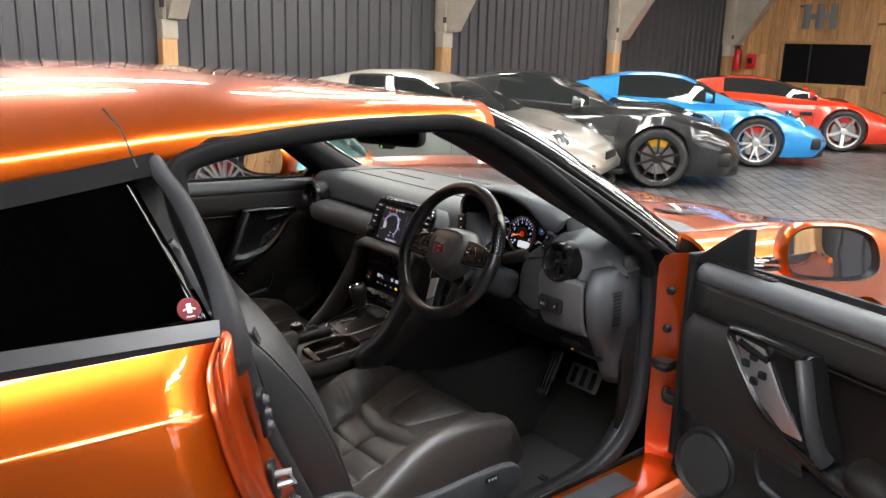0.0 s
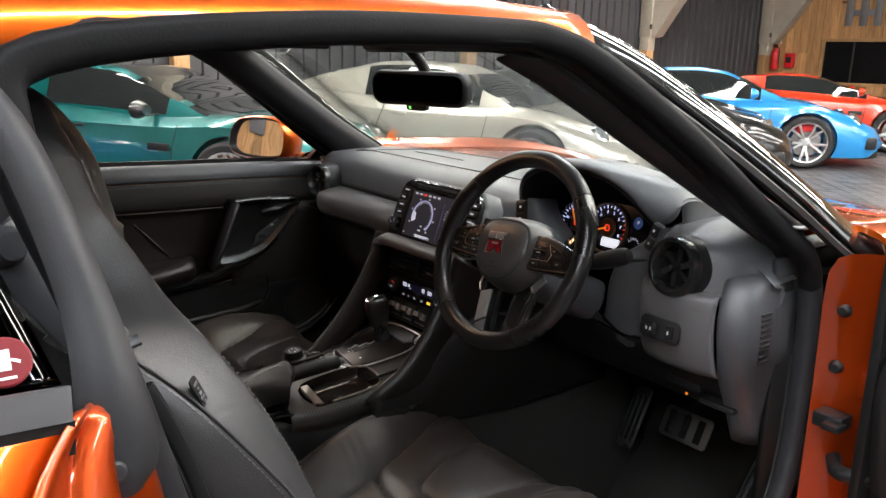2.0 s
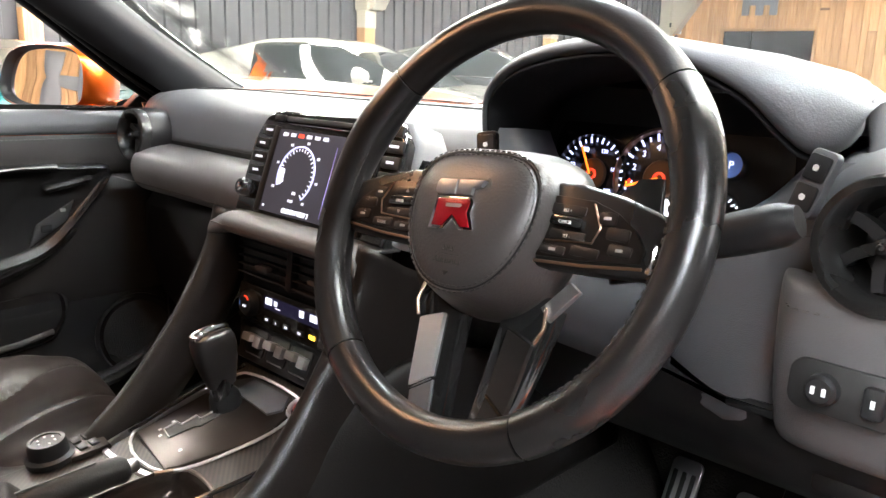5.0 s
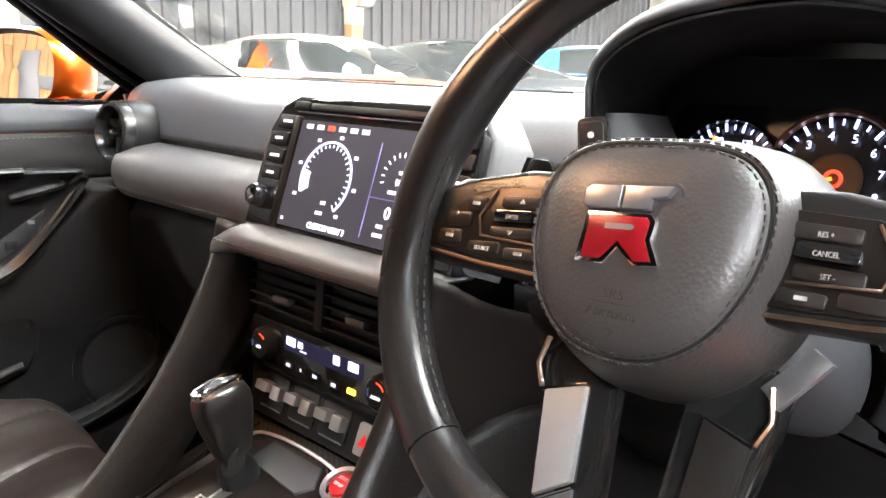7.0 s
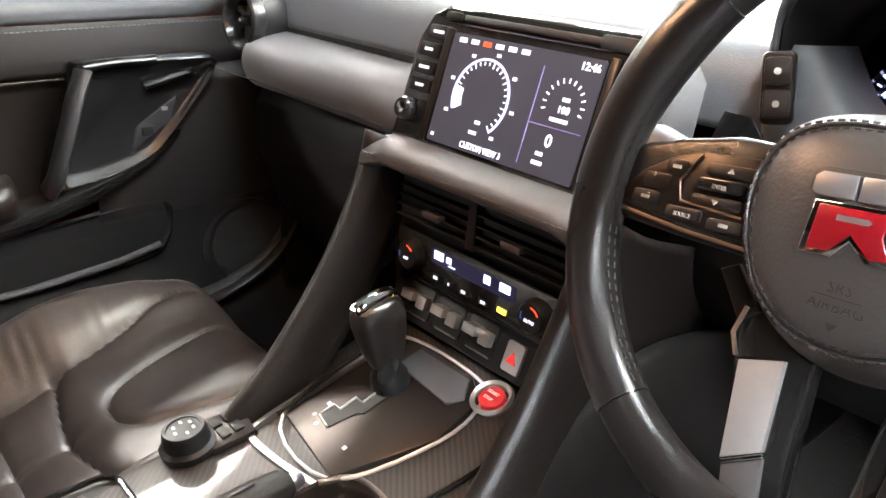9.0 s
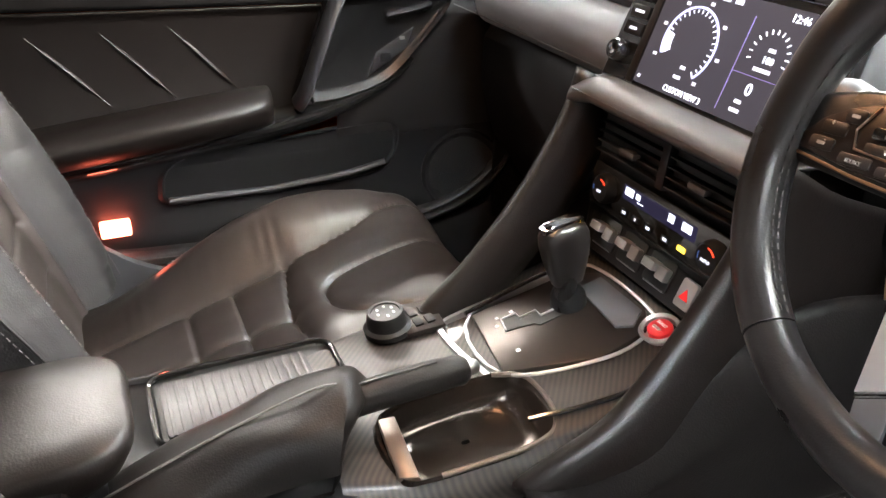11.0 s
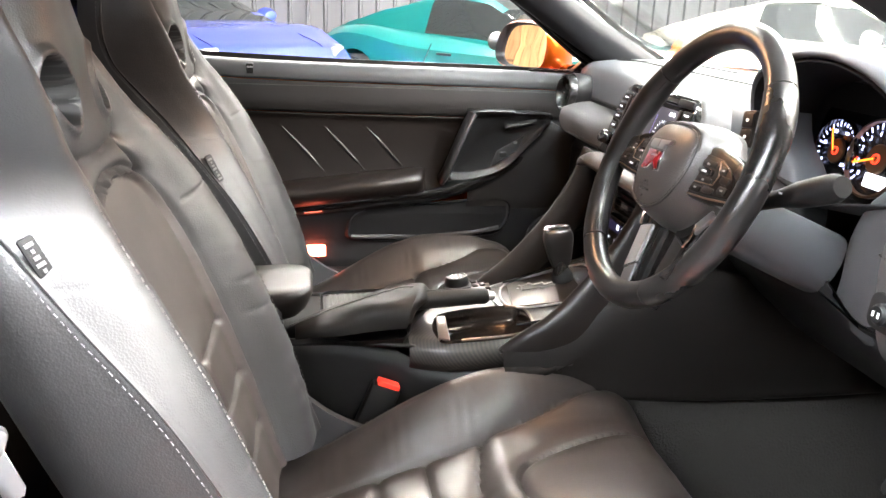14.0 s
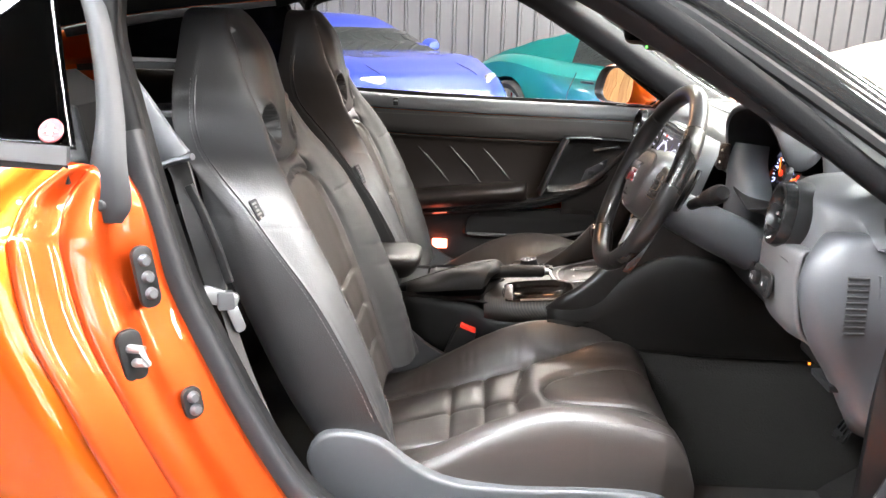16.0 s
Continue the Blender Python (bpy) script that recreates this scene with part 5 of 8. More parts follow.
        tag = part("seat_tag", prism(rounded(.014, .050, .003), .0022, tg @ pose(0, 0, 0, 0, 0, s * 20), .001), PLASTIC, back, "black maker tag with silver bars")
        for i in range(7):
            part("tag_bar", box((0, -.0195 + .0062 * i, .0025), (.008 - .0025 * (i % 3), .0036, .0006), tg @ pose(0, 0, 0, 0, 0, s * 20)), STITCH, tag)
    return seat


bucket_seat("driver_seat", "black leather bucket seat with pleated centre on the driver side", .375, 0, False)
bucket_seat("passenger_seat", "black leather bucket seat beside the centre console", -.375, -.002, True)


TONGUE = surface("belt_tongue_steel", (.22, .22, .225), .42, metal=.6)


def seat_belt(sx):
    belt = thing("seat_belt", "dark grey seat belt with a metal tongue hanging beside the seat", "seat belt", "seat belts")
    run = spline([(sx * .662, -.795, 1.0), (sx * .662, -.765, .965), (sx * .668, -.742, .88), (sx * .680, -.708, .765)], 8)
    part("webbing", sweep(run, [(-.024, -.0014), (.024, -.0014), (.024, .0014), (-.024, .0014)], (sx * .8, -.55, .2)), BELT, belt, "ribbed grey-brown belt webbing")
    run2 = spline([(sx * .682, -.702, .755), (sx * .69, -.66, .62), (sx * .70, -.60, .47), (sx * .70, -.57, .35)], 6)
    part("webbing", sweep(run2, [(-.008, -.0012), (.008, -.0012), (.008, .0012), (-.008, .0012)], (sx * .9, .4, .1)), BELT, belt)
    arm = spline([(sx * .662, -.845, 1.085), (sx * .666, -.815, 1.045), (sx * .668, -.785, 1.000), (sx * .668, -.762, .968)], 5)
    part("belt_arm", sweep(arm, [(-.022, -.007), (.022, -.007), (.025, 0), (.022, .008), (-.022, .008), (-.025, 0)], (sx * .85, -.3, .4)), PLASTIC_GREY, belt, "grey belt guide arm", angle=70)
    part("belt_guide", tube([(sx * .672, -.79, .958), (sx * .674, -.762, .968), (sx * .676, -.735, .975)], .009, 10, squash=(1, .6)), PLASTIC_GREY, belt)
    part("pillar_knob", lathe([(0, .02), (.012, .018), (.017, .008), (.018, 0)], 20, facing((sx * .672, -.838, 1.075), (sx, .3, .2))), PLASTIC_GREY, belt)
    tm = facing((sx * .690, -.702, .758), (sx * .9, .42, .1)) @ pose(0, 0, 0, 0, 0, -20)
    tongue = part("belt_tongue", prism(rounded(.060, .026, .008), .010, tm @ pose(0, 0, -.004), .004), TONGUE, belt, "pale metal belt tongue")
    part("tongue_block", prism(rounded(.026, .030, .004), .012, tm @ pose(.010, -.002, -.003, 0, 0, 20), .003), PLASTIC_GREY, tongue)
    part("tongue_blade", prism([(-.009, -.012), (.009, -.012), (.009, -.050), (.005, -.056), (-.005, -.056), (-.009, -.050)], .003, tm @ pose(.014, 0, .001, 0, 0, 38), .0008), SATIN, tongue)
    rail = spline([(sx * .694, -.738, .935), (sx * .694, -.722, .90), (sx * .694, -.700, .84), (sx * .694, -.684, .785)], 6)
    part("belt_presenter", tube(rail, .008, 8, squash=(1, .7)), PLASTIC, belt)


seat_belt(1)
seat_belt(-1)
bk = thing("seat_belt_buckle", "black seat belt buckle with a red release button", "buckle")
BKM = pose(.10, -.318, .486) @ pose(0, 0, 0, -22, 0, 0)
part("buckle_body", box((0, 0, -.05), (.026, .050, .10), BKM, .007), PLASTIC, bk)
part("release_button", box((0, .002, .001), (.021, .038, .010), BKM, .003), RED_GLOW, bk)
part("stalk", tube([BKM @ V(0, 0, -.09), BKM @ V(0, -.01, -.18)], .011, 8), PLASTIC, bk)


# ---- steering wheel ----
WC = V(.376, .0, .899)
TILT_W = radians(24)
WM = Matrix(((1, 0, 0, WC.x), (0, math.sin(TILT_W), -math.cos(TILT_W), WC.y), (0, math.cos(TILT_W), math.sin(TILT_W), WC.z), (0, 0, 0, 1)))
WM = WM @ pose(0, 0, 0, 0, 0, 3.0)
WR = Matrix.Translation((.006, .003, .009)) @ WM
wheel = thing("steering_wheel", "black leather three-spoke steering wheel with silver lower spoke trim", "steering wheel")
RM, RT = .1685, .0162
WHEEL_LEATHER = leather("wheel_leather", (.013, .0122, .012), .28, .0016, .14)


HUB_THREAD = surface("hub_thread", (.035, .033, .032), .7)
HUB_LEATHER = leather("hub_leather", (.040, .036, .034), .38, .0022, .3)


def rim_arc(a0, a1, r, n=48, fat=1.0):
    pts, rad = [], []
    for i in range(n + 1):
        t = radians(a0 + (a1 - a0) * i / n)
        pts.append(WR @ V(RM * math.cos(t), RM * math.sin(t), 0))
        grip = 1 + .12 * math.exp(-((((math.degrees(t) % 360) - 25) / 12) ** 2)) + .12 * math.exp(-((((math.degrees(t) % 360) - 155) / 12) ** 2))
        rad.append(r * grip * fat)
    return tube(pts, rad, 16)


JOINTS = (39, 138, 230, 300)
rim = part("rim", rim_arc(39, 138, RT), WHEEL_LEATHER, wheel, "smooth leather rim")
part("rim_grip", rim_arc(138.6, 230, RT * 1.03), WHEEL_LEATHER, wheel)
part("rim_base", rim_arc(230.6, 299.4, RT), WHEEL_LEATHER, wheel)
part("rim_grip", rim_arc(300, 398.4, RT * 1.03), WHEEL_LEATHER, wheel)
for j in JOINTS:
    t = radians(j)
    part("rim_joint", tube([WR @ V(RM * math.cos(t + q), RM * math.sin(t + q), 0) for q in (-.006, .006)], RT * 1.0, 16), BLACK_GLOSS, rim)
for a0, a1 in ((140, 229), (301, 397)):
    pts = [WR @ V((RM - RT * .98) * math.cos(radians(a)), (RM - RT * .98) * math.sin(radians(a)), RT * .42) for a in np.linspace(a0, a1, 50)]
    stitch_line(pts, rim, HUB_THREAD, .004, .003, .0007)
    pts = [WR @ V((RM - RT * 1.02) * math.cos(radians(a)), (RM - RT * 1.02) * math.sin(radians(a)), RT * .1) for a in np.linspace(a0, a1, 50)]
    stitch_line(pts, rim, HUB_THREAD, .004, .003, .0007)

# airbag cover: a padded shield
SHIELD = [(0, .0575), (.028, .0565), (.048, .0495), (.0595, .034), (.062, .013), (.0575, -.009), (.0455, -.0315), (.0255, -.0475), (0, -.0525), (-.0255, -.0475), (-.0455, -.0315), (-.0575, -.009), (-.062, .013), (-.0595, .034), (-.048, .0495), (-.028, .0565)]


def padded(outline, levels, m, n=6):
    """A cushion over an outline: levels [(scale, height)] from the rim to the crown."""
    base = [(p.x, p.y) for p in spline([(x, y, 0) for x, y in outline], n, closed=True)]
    rows = [[V(x * s, y * s, h) for x, y in base] for s, h in levels]
    bm = grid(rows, close_u=True)
    c = [v for v in bm.verts if abs(v.co.z - levels[-1][1]) < 1e-9]
    try:
        bm.faces.new([v for v in bm.verts][-len(base):])
    except ValueError:
        pass
    bm.transform(m)
    return bm


hub = part("airbag_cover", padded(SHIELD, [(1.05, -.052), (1.25, -.040), (1.24, -.026), (1.17, -.010), (1.09, .004), (1.04, .0105), (1.005, .0135), (.985, .0128), (.97, .0128), (.955, .0142), (.86, .0180), (.7, .0208), (.5, .0228), (.3, .0236), (.02, .0240)], WM), HUB_LEATHER, wheel, "padded leather airbag cover", angle=80)
loop = spline([(x * 1.018, y * 1.018, .0138) for x, y in SHIELD], 8, closed=True)
stitch_line([WM @ p for p in loop + loop[:1]], hub, HUB_THREAD, .0032, .0022, .0007)
loop = spline([(x * .945, y * .945, .0152) for x, y in SHIELD], 8, closed=True)
stitch_line([WM @ p for p in loop + loop[:1]], hub, HUB_THREAD, .0030, .0022, .0006)
loop = spline([(x * .978, y * .978, .0128) for x, y in SHIELD], 8, closed=True)
part("pad_groove", tube([WM @ p for p in loop], .0011, 6, closed=True), RUBBER, hub)
# emblem, drawn as plain shapes on a thin plate, darker for the shade of its pocket: satin upper bars and a red lower
# block with a bright edge
EM = WM @ pose(-.0035, .0105, .0218, 0, 0, 2)
POCKET_SHADE = leather("pocket_shade_leather", (.020, .0175, .0165), .45, .0022, .25)
part("emblem_pocket", prism(rounded(.0535, .0465, .006), .0012, EM @ pose(0, 0, -.0004), .0006), POCKET_SHADE, hub)
upper = [[(-.0235, .0175), (-.0205, .0200), (-.0035, .0200), (-.0035, .0085), (-.0215, .0085), (-.0235, .0105)], [(-.0020, .0200), (.0235, .0200), (.0205, .0150), (.0125, .0140), (.0125, .0085), (-.0020, .0085)]]
part("emblem_bar", merge(*[prism(o, .0050, EM, .0006) for o in upper]), SILVER_MATT, hub, "satin metal emblem bars")
lower = [(-.0205, .0065), (.0140, .0065), (.0170, .0030), (.0160, -.0060), (.0225, -.0185), (.0090, -.0195), (-.0005, -.0110), (-.0065, -.0195), (-.0225, -.0195)]
part("emblem_edge", prism(lower, .0046, EM, .0006), CHROME, hub, "bright emblem edge")
core = [(-.0180, .0045), (.0125, .0045), (.0145, .0022), (.0135, -.0064), (.0188, -.0168), (.0100, -.0172), (-.0005, -.0078), (-.0085, -.0172), (-.0188, -.0172)]
part("emblem_block", prism(core, .0054, EM, .0005), surface("emblem_red", (.20, .006, .010), .2, coat=1.0), hub, "dark red emblem block")
part("emblem_gap", prism([(-.0085, .0006), (.0060, .0006), (.0075, -.0008), (.0060, -.0022), (-.0085, -.0022)], .0056, EM), SILVER_MATT, hub)
DEBOSS = surface("debossed_mark", (.012, .011, .010), .5)
print_on("SRS", .0078, WM @ pose(-.001, -.0225, .0230, -4, 0, 0), DEBOSS, hub)
print_on("AIRBAG", .0078, WM @ pose(-.001, -.0315, .0218, -8, 0, 0), DEBOSS, hub)
part("deboss_line", box((0, 0, 0), (.024, .0006, .0008), WM @ pose(-.001, -.0270, .0226, -6, 0, 0)), DEBOSS, hub)
part("deboss_mark", prism([(-.003, .0012), (.003, .0012), (.0, -.0022)], .0006, WM @ pose(-.001, -.0405, .0196, -12, 0, 0)), DEBOSS, hub)

SPOKE_LIT = surface("lit_spoke_metal", (.64, .63, .62), .38, metal=.7)
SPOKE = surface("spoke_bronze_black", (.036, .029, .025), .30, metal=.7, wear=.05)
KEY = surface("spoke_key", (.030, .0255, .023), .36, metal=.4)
KEY_INK = surface("key_legend", (.42, .41, .40), .5)
SPOKE_LINE = surface("bronze_line", (.62, .46, .34), .28, metal=1.0)
SPOKE_DY, SPOKE_SY = .0085, .84
for sx in (-1, 1):
    mm = WM @ pose(0, SPOKE_DY, 0) @ Matrix.Diagonal((sx, SPOKE_SY, 1, 1))
    sp = part("spoke", prism([(.050, .042), (.085, .042), (.12, .034), (.148, .024), (.166, .014), (.164, -.004), (.156, -.018), (.149, -.030), (.10, -.033), (.052, -.034)], .016, mm @ pose(0, 0, -.016), .006, 3), WHEEL_LEATHER, wheel)
    part("switch_panel", prism([(.058, .029), (.10, .0265), (.120, .0185), (.136, .006), (.1455, -.009), (.144, -.020), (.10, -.0245), (.058, -.026)], .0035, mm @ pose(0, 0, -.0012), .0015), SPOKE, sp)
    part("spoke_trim", tube([mm @ V(.060, -.0300, .0000), mm @ V(.10, -.0285, .0005), mm @ V(.146, -.0235, .0000)], .0012, 6), SPOKE_LINE, sp, "bronze trim line")
    part("spoke_end", tube([mm @ V(.1495, -.026, -.001), mm @ V(.1515, -.016, -.0005), mm @ V(.1515, -.003, -.001)], .0017, 6), CHROME, sp, "bright spoke end")
    part("key_divider", tube([mm @ V(.068, -.0115, .0030), mm @ V(.106, -.0095, .0030), mm @ V(.110, .004, .0030), mm @ V(.101, .0235, .0030)], .0008, 6), SPOKE_LINE, sp)
    keys = [((.081, .0165), (.030, .0085)), ((.0835, .0055), (.027, .0085)), ((.085, -.0055), (.030, .008)), ((.114, .0125), (.014, .0110)), ((.1245, .0005), (.018, .0105)), ((.1285, -.0125), (.018, .0100)), ((.076, -.0190), (.021, .0080)), ((.102, -.0175), (.023, .0085))]
    for i, ((kx, ky), (kw, kh)) in enumerate(keys):
        part("spoke_key", prism(rounded(kw, kh, min(kw, kh) * .25, 3), .0016 + (.0034 if i == 1 else 0), mm @ pose(kx, ky, .0020, 0, 0, -3), .0006), BLACK_GLOSS if i == 1 else KEY, sp)

    def legend(word, kx, ky, high=.0039, size=.0036):
        print_on(word, size, WM @ pose(sx * kx, SPOKE_DY + ky * SPOKE_SY - .001, high), KEY_INK, sp, squeeze=.8)
    if sx < 0:
        legend("ENTER", .0835, .0055, .0073)
        legend("SOURCE", .102, -.0175)
        legend("+", .1265, .005, .0039, .006)
        legend("-", .1265, -.008, .0039, .006)
        part("key_mark", prism([(-.002, -.0012), (.002, -.0012), (0, .0016)], .0005, WM @ pose(-.081, SPOKE_DY + .0165 * SPOKE_SY, .0038)), KEY_INK, sp)
        part("key_mark", prism([(-.002, .0012), (.002, .0012), (0, -.0016)], .0005, WM @ pose(-.085, SPOKE_DY - .0055 * SPOKE_SY, .0038)), KEY_INK, sp)
    else:
        legend("RES +", .081, .0165)
        legend("CANCEL", .0835, .0055, .0073)
        legend("SET -", .085, -.0055)
    for kx, ky in ((.114, .0125), (.1285, -.0125), (.076, -.0190)):
        part("key_mark", box((0, 0, 0), (.0055, .0020, .0005), WM @ pose(sx * kx, SPOKE_DY + ky * SPOKE_SY, .0039)), KEY_INK, sp)
    # lower spoke: one arm of the V, set back behind the pad, with a faceted facing
    ml_ = WM @ Matrix.Diagonal((sx, 1, 1, 1))
    lo = part("lower_spoke", prism([(.022, -.040), (.050, -.030), (.068, -.046), (.066, -.066), (.054, -.122), (.040, -.160), (.012, -.160), (.016, -.120)], .016, ml_ @ pose(0, 0, -.048), .004), BLACK_GLOSS, wheel)
    # Left facing and tip brighter: their lamp reflection is put into the colour.
    part("spoke_facing", prism([(.033, -.068), (.058, -.076), (.0505, -.132), (.0290, -.119)], .005, ml_ @ pose(0, 0, -.0325), .0014), SPOKE_LIT if sx < 0 else KEY, lo, "silver spoke facing, brightened for a lamp reflection" if sx < 0 else "dark spoke facing")
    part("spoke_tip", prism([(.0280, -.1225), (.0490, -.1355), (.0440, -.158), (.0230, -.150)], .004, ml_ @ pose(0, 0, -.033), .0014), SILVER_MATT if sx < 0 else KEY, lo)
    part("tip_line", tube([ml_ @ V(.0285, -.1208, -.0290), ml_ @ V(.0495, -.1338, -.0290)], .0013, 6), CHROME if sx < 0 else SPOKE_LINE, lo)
    part("spoke_edge", tube([ml_ @ V(.0625, -.046, -.028), ml_ @ V(.0655, -.062, -.0275), ml_ @ V(.0600, -.074, -.0275)], .0016, 6), SPOKE_LINE, lo, "bright bronze spoke edge")
    part("spoke_edge", tube([ml_ @ V(.0590, -.0755, -.0280), ml_ @ V(.0330, -.0672, -.0280)], .0012, 6), CHROME, lo)
    # Right wing silver where light falls, left dark: light put into colour.
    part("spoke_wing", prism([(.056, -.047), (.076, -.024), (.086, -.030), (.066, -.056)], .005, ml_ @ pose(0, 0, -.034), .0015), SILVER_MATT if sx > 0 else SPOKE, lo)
    part("shift_paddle", prism([(.080, .034), (.104, .064), (.122, .066), (.128, .026), (.118, -.026), (.100, -.032), (.090, -.006)], .005, mm @ pose(0, 0, -.046), .0018), BLACK_GLOSS, wheel)

# column shroud and stalks
col = thing("steering_column", "dark grey steering column shroud with two control stalks", "steering column")
colrows = []
COLUMN = surface("column_plastic", (.066, .069, .075), .45, grain=.3, grain_size=.0012, spec=.25)
for zz, s in ((-.055, .48), (-.065, .54), (-.10, .58), (-.17, .62), (-.24, .64)):
    colrows.append([WM @ V(x * s, y * s - .012, zz) for x, y in [(p.x, p.y) for p in spline([(-.062, .045, 0), (0, .052, 0), (.062, .045, 0), (.082, .012, 0), (.080, -.040, 0), (.055, -.074, 0), (0, -.082, 0), (-.055, -.074, 0), (-.080, -.040, 0), (-.082, .012, 0)], 4, closed=True)]])
part("column_shroud", grid(colrows, close_u=True, cap=True), COLUMN, col, angle=70)
for sx in (-1, 1):
    p0, p1 = WM @ V(sx * .075, .005, -.075), WM @ V(sx * (.214 if sx > 0 else .185), .048 if sx > 0 else .040, -.062)
    n = 14
    pts = [p0.lerp(p1, i / n) for i in range(n + 1)]
    rad = [.010] * 5 + [.0105, .0115, .013, .0145, .015, .0155, .0155, .0155, .015, .011]
    stalk = part("stalk", tube(pts, rad, 16), PLASTIC if sx > 0 else PLASTIC_GREY, col, "black control stalk with a ribbed end")
    part("stalk_ring", tube([p0.lerp(p1, .78), p0.lerp(p1, .82)], .0142, 16), PLASTIC, stalk)
    for k in range(3):
        part("stalk_mark", box((0, 0, 0), (.006, .002, .0006), facing(p0.lerp(p1, .45 + .1 * k) + V(0, -.0125, .004), (0, -1, .3))), WHITE_INK, stalk)


# ---- dashboard ----
dash = thing("dashboard", "dark grey leather-covered dashboard with instrument hood and centre screen", "dashboard")
TOP = [(.80, .925), (.66, .942), (.50, .955), (.38, .960), (.30, .956), (.262, .944), (.245, .925), (.238, .900), (.234, .872)]


def dash_top_rows(x0, x1, prof, n=14, bow=.02, drop=.0):
    rows = []
    for i in range(n + 1):
        x = x0 + (x1 - x0) * i / n
        e = (abs(x) / .70) ** 4
        rows.append([V(x, y - (.05 * (abs(x) / .7) ** 2 if y > .5 else 0) + bow * 0, z - drop * e) for y, z in prof])
    return rows


prof = [(p.x, p.y) for p in spline([(a, b, 0) for a, b in TOP], 4)]
part("top_pad", grid(dash_top_rows(-.70, .200, prof, 24)), DASH, dash, "dark grey stitched dash top", solid=.006)
prof_r = [(p.x, p.y) for p in spline([(a, b, 0) for a, b in TOP[:4]], 4)]
part("top_pad", grid(dash_top_rows(.202, .70, prof_r, 16)), DASH, dash, solid=.006)
for ln in ([(-.60, .30, .962), (-.56, .33, .964), (-.20, .33, .964), (.10, .33, .964)], [(-.60, .30, .962), (-.58, .52, .957), (-.50, .60, .952), (.1, .63, .949)], [(-.50, .44, .9625), (-.28, .44, .9625)]):
    part("dash_seam", tube(spline(ln, 6), .0014, 6), RUBBER, dash)
# passenger face: dark groove, grey pad, glovebox
pad = [(.232, .866), (.200, .862), (.176, .852), (.166, .835), (.166, .815), (.176, .795), (.200, .782), (.26, .775)]
prof = [(p.x, p.y) for p in spline([(a, b, 0) for a, b in pad], 4)]
part("pad_strip", grid([[V(x, y + max(0, -x - .62) * .9, z + dz) for y, z in prof] for x, dz in ((-.68, -.012), (-.655, -.004), (-.60, .0), (-.5, .0), (-.3, -.002), (-.148, -.004))]), DASH_GREY, dash, "grey soft pad strip", solid=.005)
part("dash_groove", box((-.42, .246, .868), (.56, .02, .012), bev=.003), GRILLE, dash)
stitch_line([V(x, .1705, .800) for x in np.linspace(-.69, -.15, 30)], dash, STITCH_DARK)
part("glovebox", grid([[V(x, y, z) for y, z in ((.262, .778), (.235, .74), (.232, .66), (.262, .56), (.33, .46), (.42, .40))] for x in (-.70, -.5, -.3, -.13)]), PLASTIC, dash, solid=.01)


VENT_BLACK = surface("vent_black", (.010, .010, .010), .27, wear=.04, spec=.45)


def round_vent(at, r, normal, side):
    m = facing(at, normal)
    pod = part("vent_housing", lathe([(r * 1.22, -.09), (r * 1.25, -.03), (r * 1.23, -.010), (r * 1.18, -.004), (r * 1.06, -.006)], 40, m, cap=False), PLASTIC, dash)
    v = part("air_vent", lathe([(r * 1.14, -.02), (r * 1.17, .004), (r * 1.10, .013), (r * .96, .014), (r * .82, .006), (r * .77, -.006), (r * .75, -.05), (r * 1.0, -.05)], 44, m, cap=False), VENT_BLACK, dash, "round gloss black air vent")
    part("vent_back", lathe([(0, -.045), (r * .9, -.045), (r * .9, -.055), (0, -.055)], 30, m), GRILLE, v)
    part("vent_hub", lathe([(0, .009), (r * .13, .008), (r * .20, .0), (r * .20, -.03), (0, -.03)], 20, m), VENT_BLACK, v)
    part("hub_cap", lathe([(0, .0118), (r * .07, .011), (r * .09, .0085), (0, .0085)], 12, m), CHROME, v)
    for k in range(6):
        a = 60 * k + 12
        b = sweep([m @ V(math.cos(radians(a + t * 22)) * r * t, math.sin(radians(a + t * 22)) * r * t, -.006) for t in (.14, .35, .58, .76)], [(-.0035, -.016), (.0035, -.016), (.0045, .003), (-.0045, .003)], m.to_3x3() @ V(0, 0, 1))
        part("vent_vane", b, VENT_BLACK if k % 2 else PLASTIC, v)


round_vent((-.625, .190, .880), .040, (.10, -1, .12), -1)
round_vent((.617, .168, .903), .0445, (-.12, -1, .14), 1)

# instrument hood
HOOD = [(.214, .208, .915), (.209, .200, .950), (.217, .193, .990), (.255, .190, 1.018), (.32, .190, 1.033), (.385, .190, 1.035), (.445, .192, 1.022), (.490, .194, 1.001), (.520, .197, .975), (.540, .203, .960), (.560, .212, .961), (.572, .224, .976), (.571, .236, .994)]
rim_l = spline(HOOD, 6)
hood_rows = []
